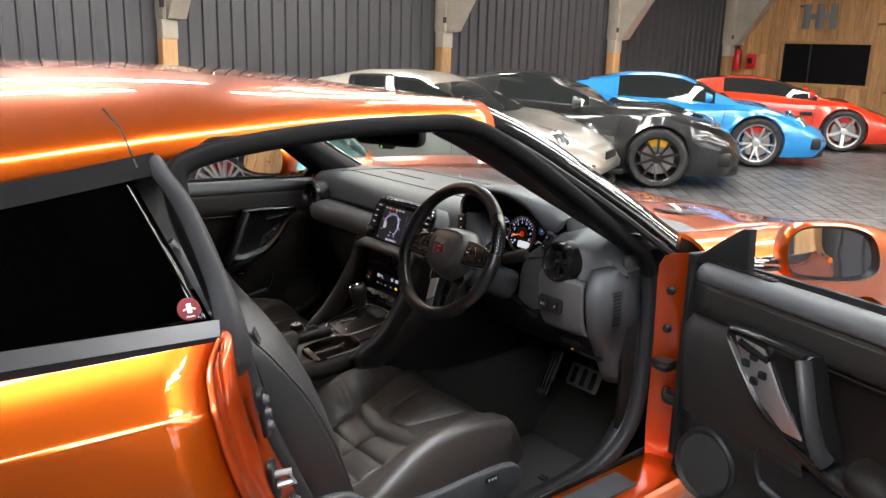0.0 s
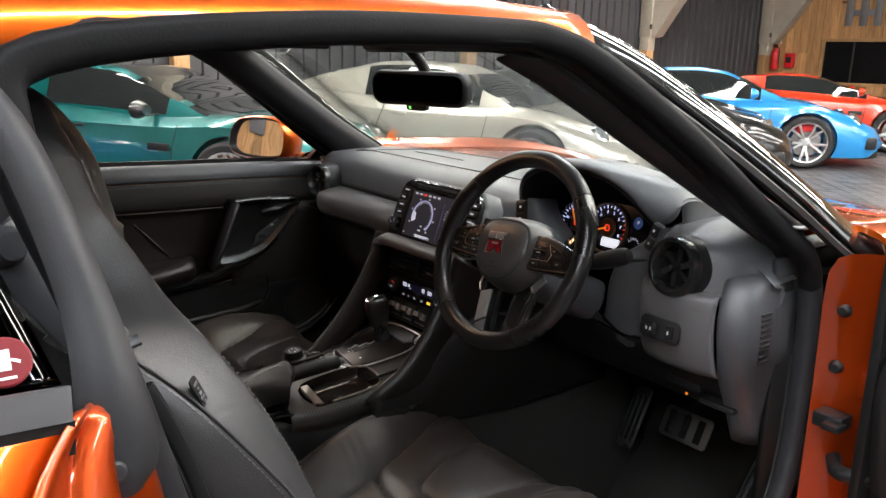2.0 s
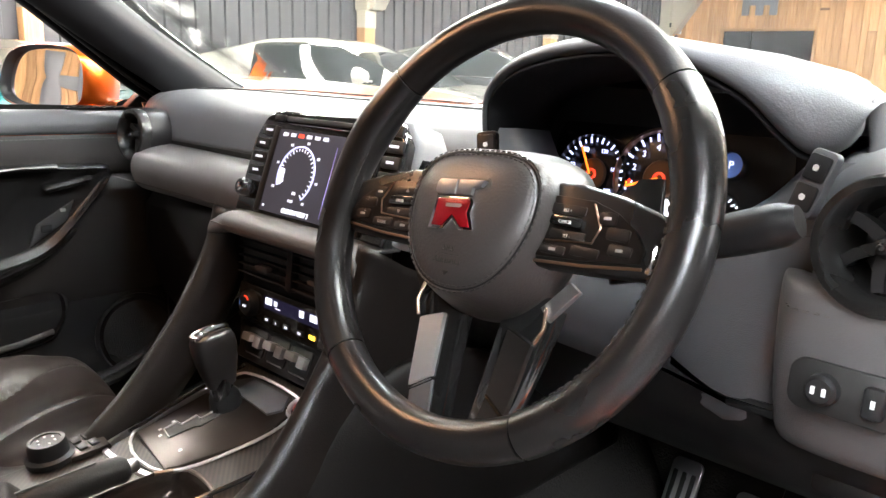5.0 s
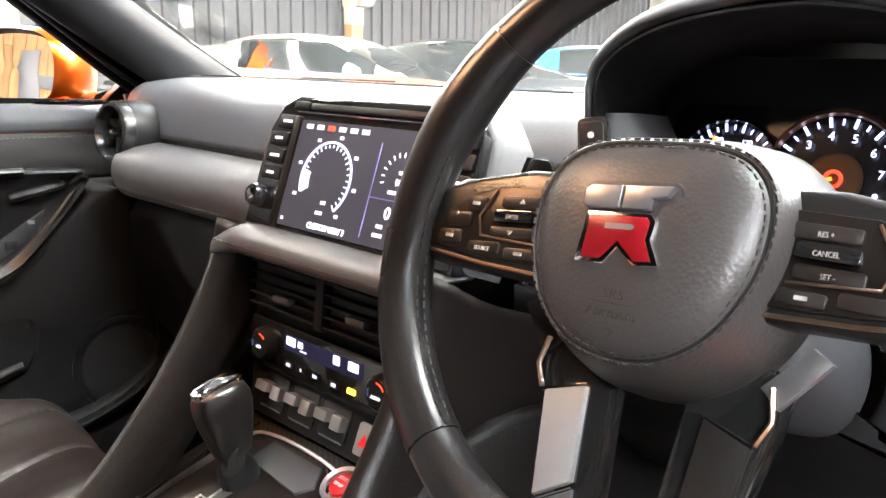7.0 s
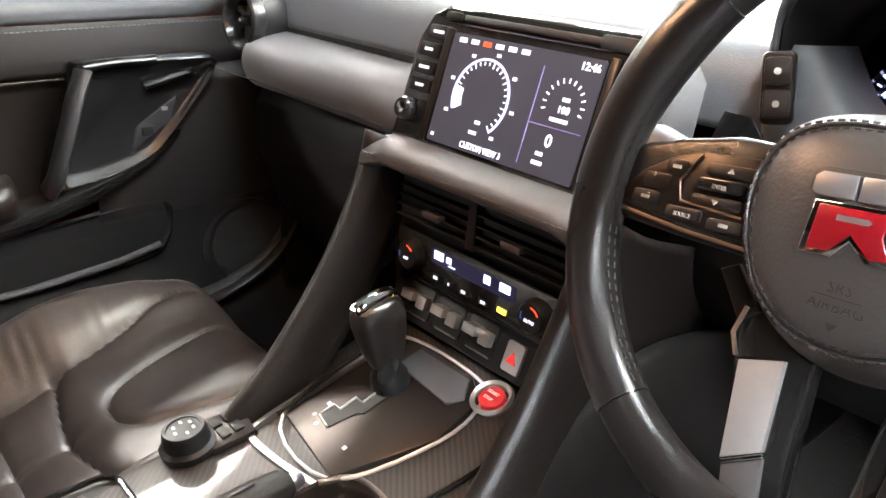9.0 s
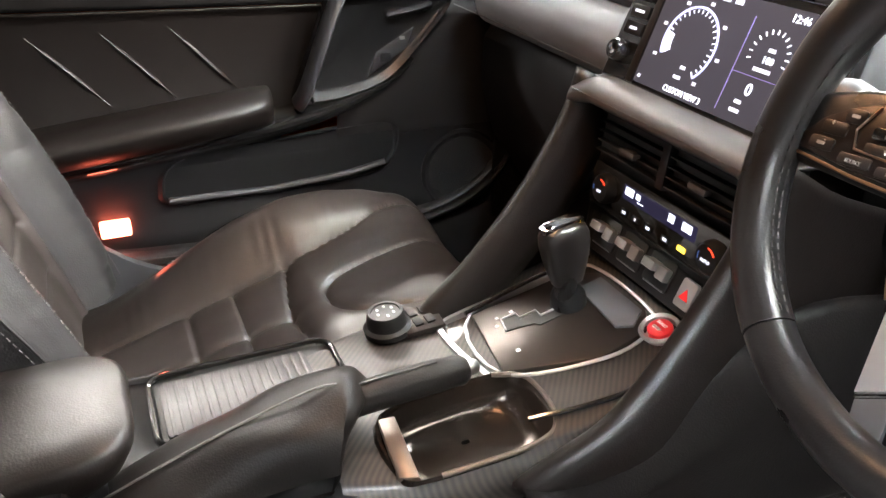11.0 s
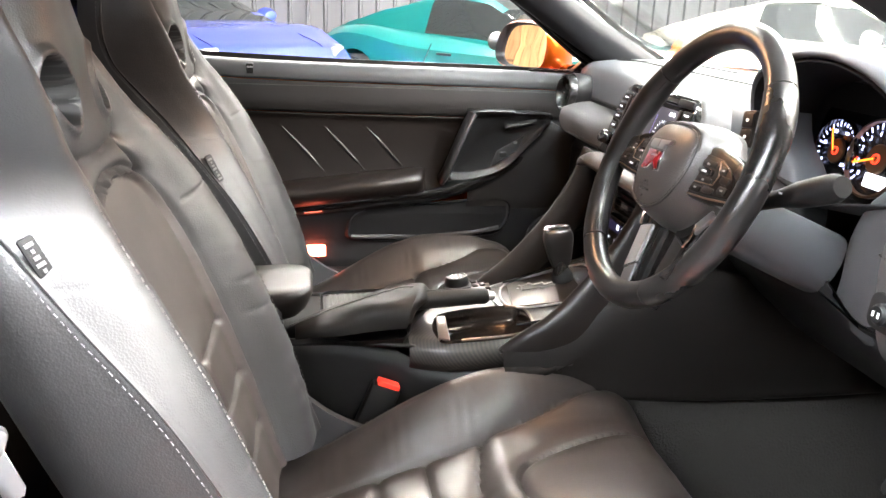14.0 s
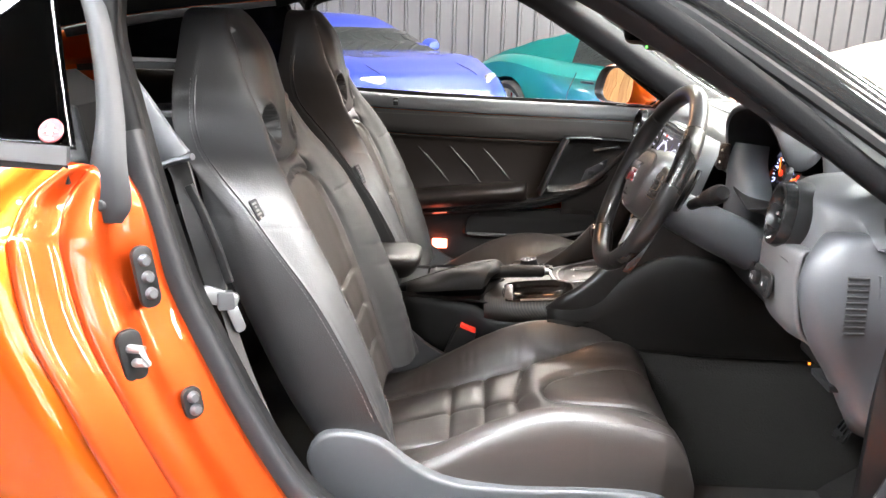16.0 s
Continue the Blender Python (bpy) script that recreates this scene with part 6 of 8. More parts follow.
# each ring: set-back, stretch, lift, sag at the left foot, share of the rise to the shoulder
for dy, kx, up, low, sh in ((0, 1.0, 0, 0, 0), (-.006, 1.005, .003, 0, .05), (-.006, 1.02, .009, -.004, .26), (.006, 1.04, .015, -.006, .62), (.030, 1.05, .017, -.010, .92), (.07, 1.06, .014, -.016, 1), (.14, 1.06, .004, -.03, 1), (.24, 1.02, -.025, -.05, 1), (.34, .96, -.070, -.07, 1)):
    row = []
    for p in rim_l:
        t = min(1, max(0, (p.z - .915) / .12))
        if p.x > .385:
            top = 1.035 - .14 * (p.x - .385) - 1.6 * max(0, p.x - .54) ** 1.3
            row.append(V(.385 + (p.x - .385) * kx, p.y + dy, p.z + max(0, top - p.z) * sh + up - .15 * max(0, dy) * min(1, max(0, (p.x - .49) / .07))))
        else:
            row.append(V(.385 + (p.x - .385) * (1 + (kx - 1) * 1.2), p.y + dy, p.z + up * t + low * (1 - t)))
    e = row[-1]
    hood_rows.append(row + [V(e.x + .003, e.y + .006, e.z * .5 + .47), V(e.x - .002, e.y + .012, .938)])
hood_ = part("instrument_hood", grid([spline(r, 2) for r in zip(*hood_rows)]), DASH, dash, "padded instrument hood", angle=80)
for k in (0, 2):
    seam = [a.lerp(b, .5) + V(0, 0, .0002) for a, b in zip(hood_rows[4], hood_rows[5])][40 + k:62:4]
    part("hood_seam", tube(spline([p + V(0, .004 * k, 0) for p in seam], 4), .0007, 6), STITCH_DARK, hood_)
rim_in = [p for p in rim_l if p.x < .541]
cave = [[V(p.x, p.y - .002, p.z - .002) for p in rim_in], [V(.385 + (p.x - .385) * .97, p.y + .06, p.z - .010) for p in rim_in], [V(.385 + (p.x - .385) * .96, .292, p.z - .022) for p in rim_in]]
part("hood_lining", grid(cave), HEADLINER, dash, solid=.003)
part("hood_floor", grid([[V(.20, .205, .885), V(.39, .19, .86), V(.555, .20, .90)], [V(.21, .30, .86), V(.39, .30, .84), V(.56, .30, .86)]]), HEADLINER, dash, solid=.004)
part("cluster_wall", prism(rounded(.336, .15, .06), .004, facing((.376, .297, .925), (0, -1, .12)), .001), HEADLINER, dash)
# skin beside the column, from the hood down to the knee panel
for sx in (-1, 1):
    rows = []
    for z, xi, xo, y in ((.955, .150, .196, .212), (.92, .122, .192, .203), (.88, .074, .185, .200), (.83, .055, .170, .196), (.78, .052, .158, .196), (.735, .034, .150, .206), (.700, .006, .148, .235), (.685, .004, .146, .28)):
        rows.append([V(.385 + sx * xi, y + .06, z - .004), V(.385 + sx * (xi + .004), y + .014, z), V(.385 + sx * (xi * .6 + xo * .4), y, z), V(.385 + sx * (xi * .2 + xo * .8), y - .002, z), V(.385 + sx * xo, y + .012, z), V(.385 + sx * (xo + .006), y + .05, z)])
    part("column_surround", smooth_grid(rows), DASH if sx > 0 else COLUMN, dash, "grey moulded panel beside the steering column", angle=80)
# cluster
CL = facing((.385, .288, .925), (0, -1, .20))
face = part("cluster_face", prism(rounded(.27, .135, .05), .006, CL @ pose(-.02, -.006, -.008), .002), surface("cluster_black", (.008, .008, .009), .25), dash, "dark instrument cluster with lit dials")
LIT_W = surface("lit_white_mark", (.8, .8, .8), .5, glow=(.78, .82, 1.0), glow_power=1.1)
LIT_DIAL = surface("lit_blue_white_mark", (.6, .65, .8), .5, glow=(.55, .60, 1.0), glow_power=1.9)
LIT_ARC = surface("lit_arc", (.5, .5, .7), .5, glow=(.50, .52, .95), glow_power=.9)
LIT_V = surface("lit_violet_mark", (.3, .25, .7), .5, glow=(.35, .33, .8), glow_power=.10)
LIT_R = surface("lit_red_mark", (.8, .05, .02), .5, glow=(1.0, .05, .02), glow_power=1.2)
LIT_O = surface("lit_orange_needle", (.9, .25, .02), .4, glow=(1.0, .22, .02), glow_power=1.6)
LIT_B = surface("lit_blue_disc", (.1, .2, .5), .4, glow=(.12, .30, 1.0), glow_power=.10)
LIT_Y = surface("lit_amber_mark", (.9, .6, .05), .4, glow=(1.0, .62, .05), glow_power=2.2)
LIT_DIM = surface("lit_grey_mark", (.5, .5, .5), .5, glow=(.7, .72, .9), glow_power=.8)
BRONZE = surface("dial_bronze", (.10, .055, .03), .35, metal=.5, stain=.35, stain_size=.02)


def dial(cx, cy, r, n, a0, a1, labels, needle, red_from, ring):
    m = CL @ pose(cx, cy, .001)
    d = part("dial", lathe([(r * 1.12, 0), (r * 1.13, .006), (r * 1.06, .008), (r * 1.03, .002)], 48, m, cap=False), ring, face)
    for i in range(n + 1):
        a = radians(a0 + (a1 - a0) * i / n)
        big = i % 2 == 0
        mt = m @ pose(math.cos(a) * r * .93, math.sin(a) * r * .93, .0015, 0, 0, math.degrees(a))
        part("dial_mark", box((0, 0, 0), (r * (.16 if big else .10), r * (.045 if big else .028), .0008), mt), LIT_R if i / n > red_from else LIT_DIAL, d)
    for i, s in enumerate(labels):
        a = radians(a0 + (a1 - a0) * i / (len(labels) - 1))
        print_on(s, r * (.2 if len(s) < 3 else .15), m @ pose(math.cos(a) * r * .70, math.sin(a) * r * .70, .002), LIT_DIAL, d)
    part("dial_centre", lathe([(0, .0025), (r * .40, .002), (r * .44, 0)], 30, m), BRONZE, d)
    part("dial_glow", lathe([(r * .10, .004), (r * .15, .004), (r * .15, .002), (r * .10, .002)], 24, m, cap=False), LIT_R, d)
    a = radians(needle)
    part("needle", sweep([m @ V(0, 0, .006), m @ V(math.cos(a) * r * .8, math.sin(a) * r * .8, .006)], [(-r * .03, 0), (r * .03, 0), (r * .02, .001), (-r * .02, .001)], m.to_3x3() @ V(0, 0, 1)), LIT_O, d)
    return d


dial(-.098, -.018, .040, 22, 215, -35, ["0", "40", "80", "120", "160", "200"], 118, 2, BLACK_GLOSS)
dial(-.016, -.014, .046, 20, 225, -20, ["0", "1", "2", "3", "4", "5", "6", "7", "8"], 198, .84, surface("dial_rim", (.25, .15, .1), .3, metal=.8))
gm = CL @ pose(.056, .008, .001) @ Matrix.Scale(.66, 4)
gear = part("gear_dial", lathe([(.020, 0), (.0205, .005), (.0185, .006), (.018, .001)], 32, gm, cap=False), BLACK_GLOSS, face)
part("gear_disc", lathe([(0, .0015), (.0175, .0015), (.018, 0)], 28, gm), LIT_B, gear)
print_on("P", .016, gm @ pose(0, 0, .003), LIT_W, gear)
fm = CL @ pose(.054, -.036, .001)
fuel = part("fuel_dial", lathe([(.018, 0), (.0185, .005), (.0165, .006), (.016, .001)], 30, fm, cap=False), BLACK_GLOSS, face)
for k in range(6):
    a = radians(150 - 24 * k)
    part("dial_mark", box((0, 0, 0), (.004, .0012, .0008), fm @ pose(math.cos(a) * .013, math.sin(a) * .013, .0015, 0, 0, math.degrees(a))), LIT_W, fuel)
part("info_screen", prism(rounded(.044, .018, .003), .002, CL @ pose(-.002, -.042, .002)), surface("lit_info_panel", (.6, .6, .6), .4, glow=(.85, .86, .95), glow_power=1.6), face)
for q, mt_ in ((-.055, LIT_Y), (-.05, LIT_R)):
    part("warning_lamp", prism([(-.003, -.003), (.003, -.003), (0, .003)], .001, CL @ pose(q, -.02, .003)), mt_, face)
# switch banks either side of the cluster
for cx, cy, cz, tilt in ((.217, .192, .925, 8), (.556, .190, .938, -12)):
    bm_ = facing((cx, cy, cz), (-.25 if cx > .4 else .35, -1, .25)) @ pose(0, 0, 0, 0, 0, tilt)
    sb = part("switch_bank", prism(rounded(.024, .054, .005), .008, bm_, .003), SPOKE if cx < .4 else PLASTIC_GREY, dash)
    for k in (-1, 1):
        part("bank_button", prism(rounded(.019, .021, .003), .0035, bm_ @ pose(0, k * .0120, .007), .0012), SPOKE if cx < .4 else PLASTIC, sb)
        part("button_mark", prism(rounded(.005, .005, .0022), .0006, bm_ @ pose(0, k * .0120, .0106)), WHITE_INK, sb)

# driver-side outer dash: vent shoulder, end cap, lower grey pad with switches
sh_rows = []
for x, zt, yf in ((.560, .962, .200), (.58, .966, .188), (.62, .966, .181), (.67, .957, .187), (.70, .942, .203), (.715, .925, .222), (.735, .908, .246), (.752, .890, .272)):
    sh_rows.append([V(x, .50, zt - .012), V(x, .34, zt + .002), V(x, .25, zt - .002), V(x, yf + .012, zt - .016), V(x, yf, zt - .045), V(x, yf - .004, zt - .08), V(x, yf - .008, .85)])
ob = part("vent_shoulder", grid([spline(r, 4) for r in zip(*[spline(c, 4) for c in zip(*sh_rows)])]), DASH, dash, solid=.003)
cut(ob, [lathe([(.0535, -.06), (.0535, .08), (0, .08), (0, -.06)], 40, facing((.617, .170, .903), (-.12, -1, .14)))])
capr = []
for z, y0, x0 in ((.905, .225, .722), (.893, .200, .738), (.86, .178, .748), (.82, .170, .752), (.77, .182, .750), (.72, .205, .742), (.67, .24, .735), (.58, .29, .73)):
    capr.append([V(x0 - .055, y0 + .012, z), V(x0 - .04, y0 - .004, z), V(x0 - .015, y0 + .002, z), V(x0, y0 + .022, z), V(x0 + .003, y0 + .06, z), V(x0, y0 + .16, z)])
endcap = part("dash_end_cap", grid([spline(r, 4) for r in zip(*[spline(c, 3) for c in zip(*capr)])]), PLASTIC_GREY, dash, "grey plastic dash end cap with a slotted grille", angle=70, solid=.004)
for k in range(10):
    z = .845 - k * .0092
    part("grille_slot", box((.7545, .232 + .0006 * k, z), (.004, .030, .0042), pose(0, 0, 0), .001), GRILLE, endcap)
padR = []
for x, yy in ((.535, .20), (.548, .172), (.57, .160), (.61, .156), (.66, .158), (.70, .17)):
    padR.append([V(x, yy + .03, .868), V(x, yy + .006, .866), V(x, yy, .845), V(x, yy + .002, .80), V(x, yy + .012, .752), V(x, yy + .03, .722), V(x, yy + .07, .71)])
pr = part("lower_pad", grid([spline(r, 4) for r in zip(*[spline(c, 4) for c in zip(*padR)])]), DASH_GREY, dash, "grey lower dash pad with switches", solid=.004)
stitch_line([V(x, .1575 + (.012 if x < .555 else 0), .846) for x in np.linspace(.552, .69, 20)], pr, STITCH_DARK)
SWM = facing((.608, .155, .792), (-.02, -1, .1))
part("switch_recess", prism(rounded(.082, .040, .012), .004, SWM, .002), GRILLE, pr)
part("mirror_switch", lathe([(0, .012), (.009, .012), (.012, .009), (.0125, 0)], 24, SWM @ pose(-.014, 0, .003)), PLASTIC, pr)
part("fold_switch", prism(rounded(.016, .024, .004), .006, SWM @ pose(.022, 0, .003), .002), PLASTIC, pr)
for q in (-.018, -.010, .022):
    part("switch_mark", box((q, 0, .0155 if q < 0 else .0095), (.003, .006, .0006), SWM), WHITE_INK, pr)
kb = []
for x in (.14, .25, .37, .50, .62, .73):
    kb.append([V(x, .20, .80 if x < .5 else .735), V(x, .205, .745), V(x, .235, .70), V(x, .28, .655), V(x, .36, .60), V(x, .55, .58)])
part("knee_panel", grid([spline(r, 3) for r in kb]), PLASTIC, dash, solid=.006)
part("bonnet_release", merge(box((.60, .262, .668), (.075, .03, .02), bev=.006), box((.68, .25, .655), (.07, .03, .012), bev=.004)), PLASTIC, dash)
part("status_lamp", box((.612, .247, .652), (.004, .003, .003)), LIT_O, dash)

# ---- centre screen ----
scr = thing("infotainment_unit", "black centre display unit with buttons and a lit gauge screen", "screen")
SC = facing((0.002, .122, .893), (0, -1, .36))
part("screen_bezel", prism([(-.146, -.070), (.146, -.070), (.152, -.03), (.146, .045), (.125, .068), (-.108, .068), (-.128, .058), (-.142, .03)], .018, SC @ pose(0, 0, -.018), .004, 3), BLACK_GLOSS, scr)
part("screen_shell", prism([(-.148, -.066), (.150, -.066), (.158, -.03), (.152, .048), (.130, .074), (-.112, .074), (-.133, .062), (-.147, .03)], .05, SC @ pose(0, 0, -.062), .01, 3), DASH, scr)
disp = part("display", prism(rounded(.186, .106, .003), .002, SC @ pose(.006, -.010, .0006)), surface("lit_display", (.02, .02, .03), .35, glow=(.022, .020, .024), glow_power=1.0), scr, "lit display with round gauges")
part("display_edge", box((-.0935, -.010, .002), (.010, .112, .004), SC, .001), SPOKE, scr)
part("display_edge", box((.1065, -.010, .002), (.008, .112, .004), SC, .001), SPOKE, scr)
part("disc_slot", box((.005, .0575, .0005), (.17, .006, .004), SC, .001), GRILLE, scr)
part("slot_trim", tube([SC @ V(-.10, .0515, .001), SC @ V(.10, .0515, .001)], .0009, 6), CHROME, scr)
part("eject_key", prism(rounded(.022, .008, .002), .003, SC @ pose(-.095, .0575, 0), .001), PLASTIC, scr)
part("slot_door", prism(rounded(.05, .012, .002), .003, SC @ pose(.112, .0575, 0), .001), PLASTIC, scr)
vol = part("volume_knob", lathe([(0, .020), (.0095, .0195), (.0115, .016), (.012, .0), (0, 0)], 28, SC @ pose(-.118, -.040, 0)), BLACK_GLOSS, scr)
part("knob_cap", lathe([(0, .0215), (.004, .021), (.0065, .0195)], 16, SC @ pose(-.118, -.040, 0)), CHROME, vol)
part("power_knob", lathe([(0, .020), (.0095, .0195), (.0115, .016), (.012, .0), (0, 0)], 28, SC @ pose(.130, -.040, 0)), BLACK_GLOSS, scr)
for sx, xs in ((-1, (-.118,)), (1, (.130,))):
    for i in range(4):
        k = part("side_key", prism(rounded(.030, .0135, .002), .003, SC @ pose(xs[0] + .004 * (-sx) * 0 + (.008 if sx < 0 and i == 0 else 0), .040 - .018 * i, 0), .001), PLASTIC, scr)
        part("key_mark", box((0, 0, 0), (.015 - .003 * (i % 2), .0028, .0005), SC @ pose(xs[0] + (.008 if sx < 0 and i == 0 else 0), .040 - .018 * i, .0032)), LIT_DIM, k)
DP = SC @ pose(.006, -.010, .0032)


def lit(w, h, x, y, mat=LIT_W, name="display_bar"):
    return part(name, box((x, y, 0), (w, h, .0005), DP), mat, disp)


for i in range(6):
    lit(.010, .0045, -.078 + .0165 * i, .047, LIT_R if i == 2 else LIT_DIM, "display_tab")
print_on("12:46", .0095, DP @ pose(.079, .045, 0), LIT_W, disp)
print_on("CUSTOM VIEW 3", .0085, DP @ pose(-.018, -.0475, 0), LIT_W, disp, squeeze=.85)
arc = [DP @ V(-.036 + math.cos(radians(a)) * .036, -.002 + math.sin(radians(a)) * .036, 0) for a in np.linspace(205, -50, 50)]
part("gauge_arc", tube(arc, .0012, 6), LIT_ARC, disp)
for i in range(25):
    a = radians(205 - 255 * i / 24)
    r0 = .032
    part("gauge_tick", box((0, 0, 0), (.0050 if i % 4 == 0 else .003, .0010, .0005), DP @ pose(-.036 + math.cos(a) * r0, -.002 + math.sin(a) * r0, 0, 0, 0, math.degrees(a))), LIT_W, disp)
for i in range(7):
    a = radians(205 - 255 * i / 6)
    lit(.005, .0032, -.036 + math.cos(a) * .0445, -.002 + math.sin(a) * .042, LIT_DIM)
wedge = [(math.cos(radians(a)) * r, math.sin(radians(a)) * r) for r, aa in ((.034, np.linspace(168, 205, 8)), (.024, np.linspace(205, 168, 8))) for a in aa]
part("gauge_fill", prism([(-.036 + x, -.002 + y) for x, y in wedge], .0006, DP), LIT_W, disp)
arc = [DP @ V(.062 + math.cos(radians(a)) * .022, .008 + math.sin(radians(a)) * .022, 0) for a in np.linspace(200, -20, 40)]
for i in range(13):
    a = radians(195 - 210 * i / 12)
    part("gauge_tick", box((0, 0, 0), (.004, .0011, .0005), DP @ pose(.062 + math.cos(a) * .021, .010 + math.sin(a) * .021, 0, 0, 0, math.degrees(a))), LIT_W, disp)
print_on("100", .009, DP @ pose(.064, .006, 0), LIT_W, disp)
print_on("0", .016, DP @ pose(.058, -.022, 0), LIT_W, disp)
for x, y, w, mt_ in ((.062, -.003, .020, LIT_DIM), (.064, .015, .008, LIT_DIM), (.052, -.034, .008, LIT_DIM), (.052, -.042, .012, LIT_DIM), (-.030, -.024, .007, LIT_DIM), (-.033, -.034, .010, LIT_DIM), (-.086, -.046, .004, LIT_DIM)):
    lit(w, .0034, x, y, mt_)
lit(.0007, .086, .030, -.004, LIT_V, "display_divider")
lit(.058, .0007, .060, -.010, LIT_V, "display_divider")


# ---- centre stack and console ----
DARK_HIDE = leather("black_hide", (.010, .0088, .0082), .45, .0018, .3, .15)
LID_GREY = surface("grey_lid_plastic", (.05, .048, .048), .4, metal=.3)
SPOKE_SATIN = surface("satin_bronze", (.20, .17, .15), .34, metal=.8, wear=.05)
con = thing("centre_console", "black centre console with carbon trim, air vents and gear selector", "console")
# padded ledge below the screen
led = []
for x in np.linspace(-.150, .150, 9):
    e = max(0, abs(x) - .12) / .03
    led.append([V(x, .128, .826 - .004 * e), V(x, .088, .830 - .006 * e), V(x, .070, .827 - .010 * e), V(x, .062, .818 - .012 * e), V(x, .066, .806 - .01 * e), V(x, .10, .800)])
lg = part("screen_ledge", grid([spline(r, 3) for r in led]), DASH_GREY, con, "grey stitched ledge below the screen", solid=.004)
stitch_line([V(x, .0618, .815) for x in np.linspace(-.14, .14, 20)], lg, STITCH_DARK)
# stack face
FM = facing((0, .094, .745), (0, -1, .10))
part("stack_face", merge(box((0, -.005, -.02), (.262, .215, .03), FM, .006)), PLASTIC, con)
vent = part("centre_vent", prism(rounded(.236, .056, .008), .006, FM @ pose(0, .028, -.003), .002), GRILLE, con, "twin centre air vents")
for k in range(5):
    part("vent_slat", box((0, .048 - .0105 * k, .006), (.228, .0022, .012), FM, .0008), PLASTIC, vent)
part("vent_divider", box((0, .028, .007), (.012, .054, .014), FM, .002), PLASTIC, vent)
for sx in (-1, 1):
    part("vent_tab", box((sx * .055, .021 + .002 * sx, .012), (.026, .008, .012), FM, .003), PLASTIC_GREY, vent)
ac = part("climate_panel", prism(rounded(.238, .050, .006), .008, FM @ pose(0, -.034, -.003), .002), BLACK_GLOSS, con, "climate control panel with lit readout")
part("climate_screen", prism(rounded(.118, .016, .002), .0008, FM @ pose(0, -.024, .0052)), surface("lit_climate", (.01, .01, .03), .15, glow=(.008, .007, .018), glow_power=1.0), ac)
for x, w in ((-.048, .014), (-.033, .007), (.022, .009), (.046, .014)):
    part("readout_bar", box((x, -.022, .0064), (w, .0085 if w > .008 else .006, .0005), FM), LIT_W, ac)
part("readout_line", box((-.028, -.0275, .0064), (.010, .001, .0005), FM), LIT_W, ac)
for i, x in enumerate((-.05, -.03, -.008, .02)):
    part("climate_key", box((x, -.046, .005), (.014, .007, .003), FM, .001), PLASTIC, ac)
    part("key_mark", box((x, -.046, .0068), (.006 if i != 1 else .002, .003, .0004), FM), LIT_DIM, ac)
part("key_mark", box((.045, -.045, .0062), (.011, .005, .0008), FM), LIT_Y, ac)
for sx in (-1, 1):
    km = FM @ pose(sx * .088, -.033, .004)
    kn = part("climate_knob", lathe([(0, .012), (.0135, .012), (.0165, .009), (.0175, 0), (0, 0)], 32, km), PLASTIC, ac)
    for a0, a1, mt_ in ((30, 150, LIT_R if sx > 0 else LIT_R), (160, 200, LIT_B)):
        part("knob_arc", tube([km @ V(math.cos(radians(a)) * .0105, math.sin(radians(a)) * .0105, .0122) for a in np.linspace(a0 if sx > 0 else a0 + 10, (a0 + 60) if a0 == 30 else a1, 10)], .0007, 5), mt_, kn)
    print_on("AUTO" if sx > 0 else "OFF", .0045, km @ pose(0, -.003, .0124), LIT_DIM, kn)
    part("knob_lamp", box((sx * .1065, -.030, .0058), (.004, .002, .0008), FM), LIT_O, ac)
# toggle switches, tilted panel
TM = facing((0, .0875, .664), (0, -1, .42))
tg = part("toggle_panel", prism(rounded(.232, .058, .005), .008, TM @ pose(0, 0, -.008), .002), PLASTIC, con, "panel with three metal toggle switches")
for i, x in enumerate((-.078, -.030, .018)):
    part("toggle_surround", prism(rounded(.040, .034, .004), .002, TM @ pose(x, -.003, 0), .0008), GRILLE, tg)
    part("toggle_switch", merge(box((x - .007, .001, .008), (.018, .010, .016), TM, .0012), box((x + .010, -.002, .005), (.014, .014, .010), TM, .0012)), TOGGLE, tg)
    part("toggle_mark", box((x, .021, .0008), (.010, .006, .0006), TM), SILVER_MATT, tg)
    part("toggle_base", box((x, -.019, .001), (.034, .003, .002), TM, .0008), SILVER_MATT, tg)
part("hazard_switch", prism(rounded(.022, .030, .003), .004, TM @ pose(.064, -.006, 0), .0012), TOGGLE, tg)
part("hazard_mark", prism([(-.0065, -.005), (.0065, -.005), (0, .0065)], .0008, TM @ pose(.064, -.007, .004)), surface("hazard_red", (.6, .01, .01), .4, glow=(1, .03, .02), glow_power=.15), tg)
part("panel_stud", box((.102, .012, .002), (.010, .014, .004), TM, .001), SATIN, tg)
part("panel_ridge", box((0, .0285, .001), (.21, .003, .004), TM, .001), PLASTIC_GREY, tg)

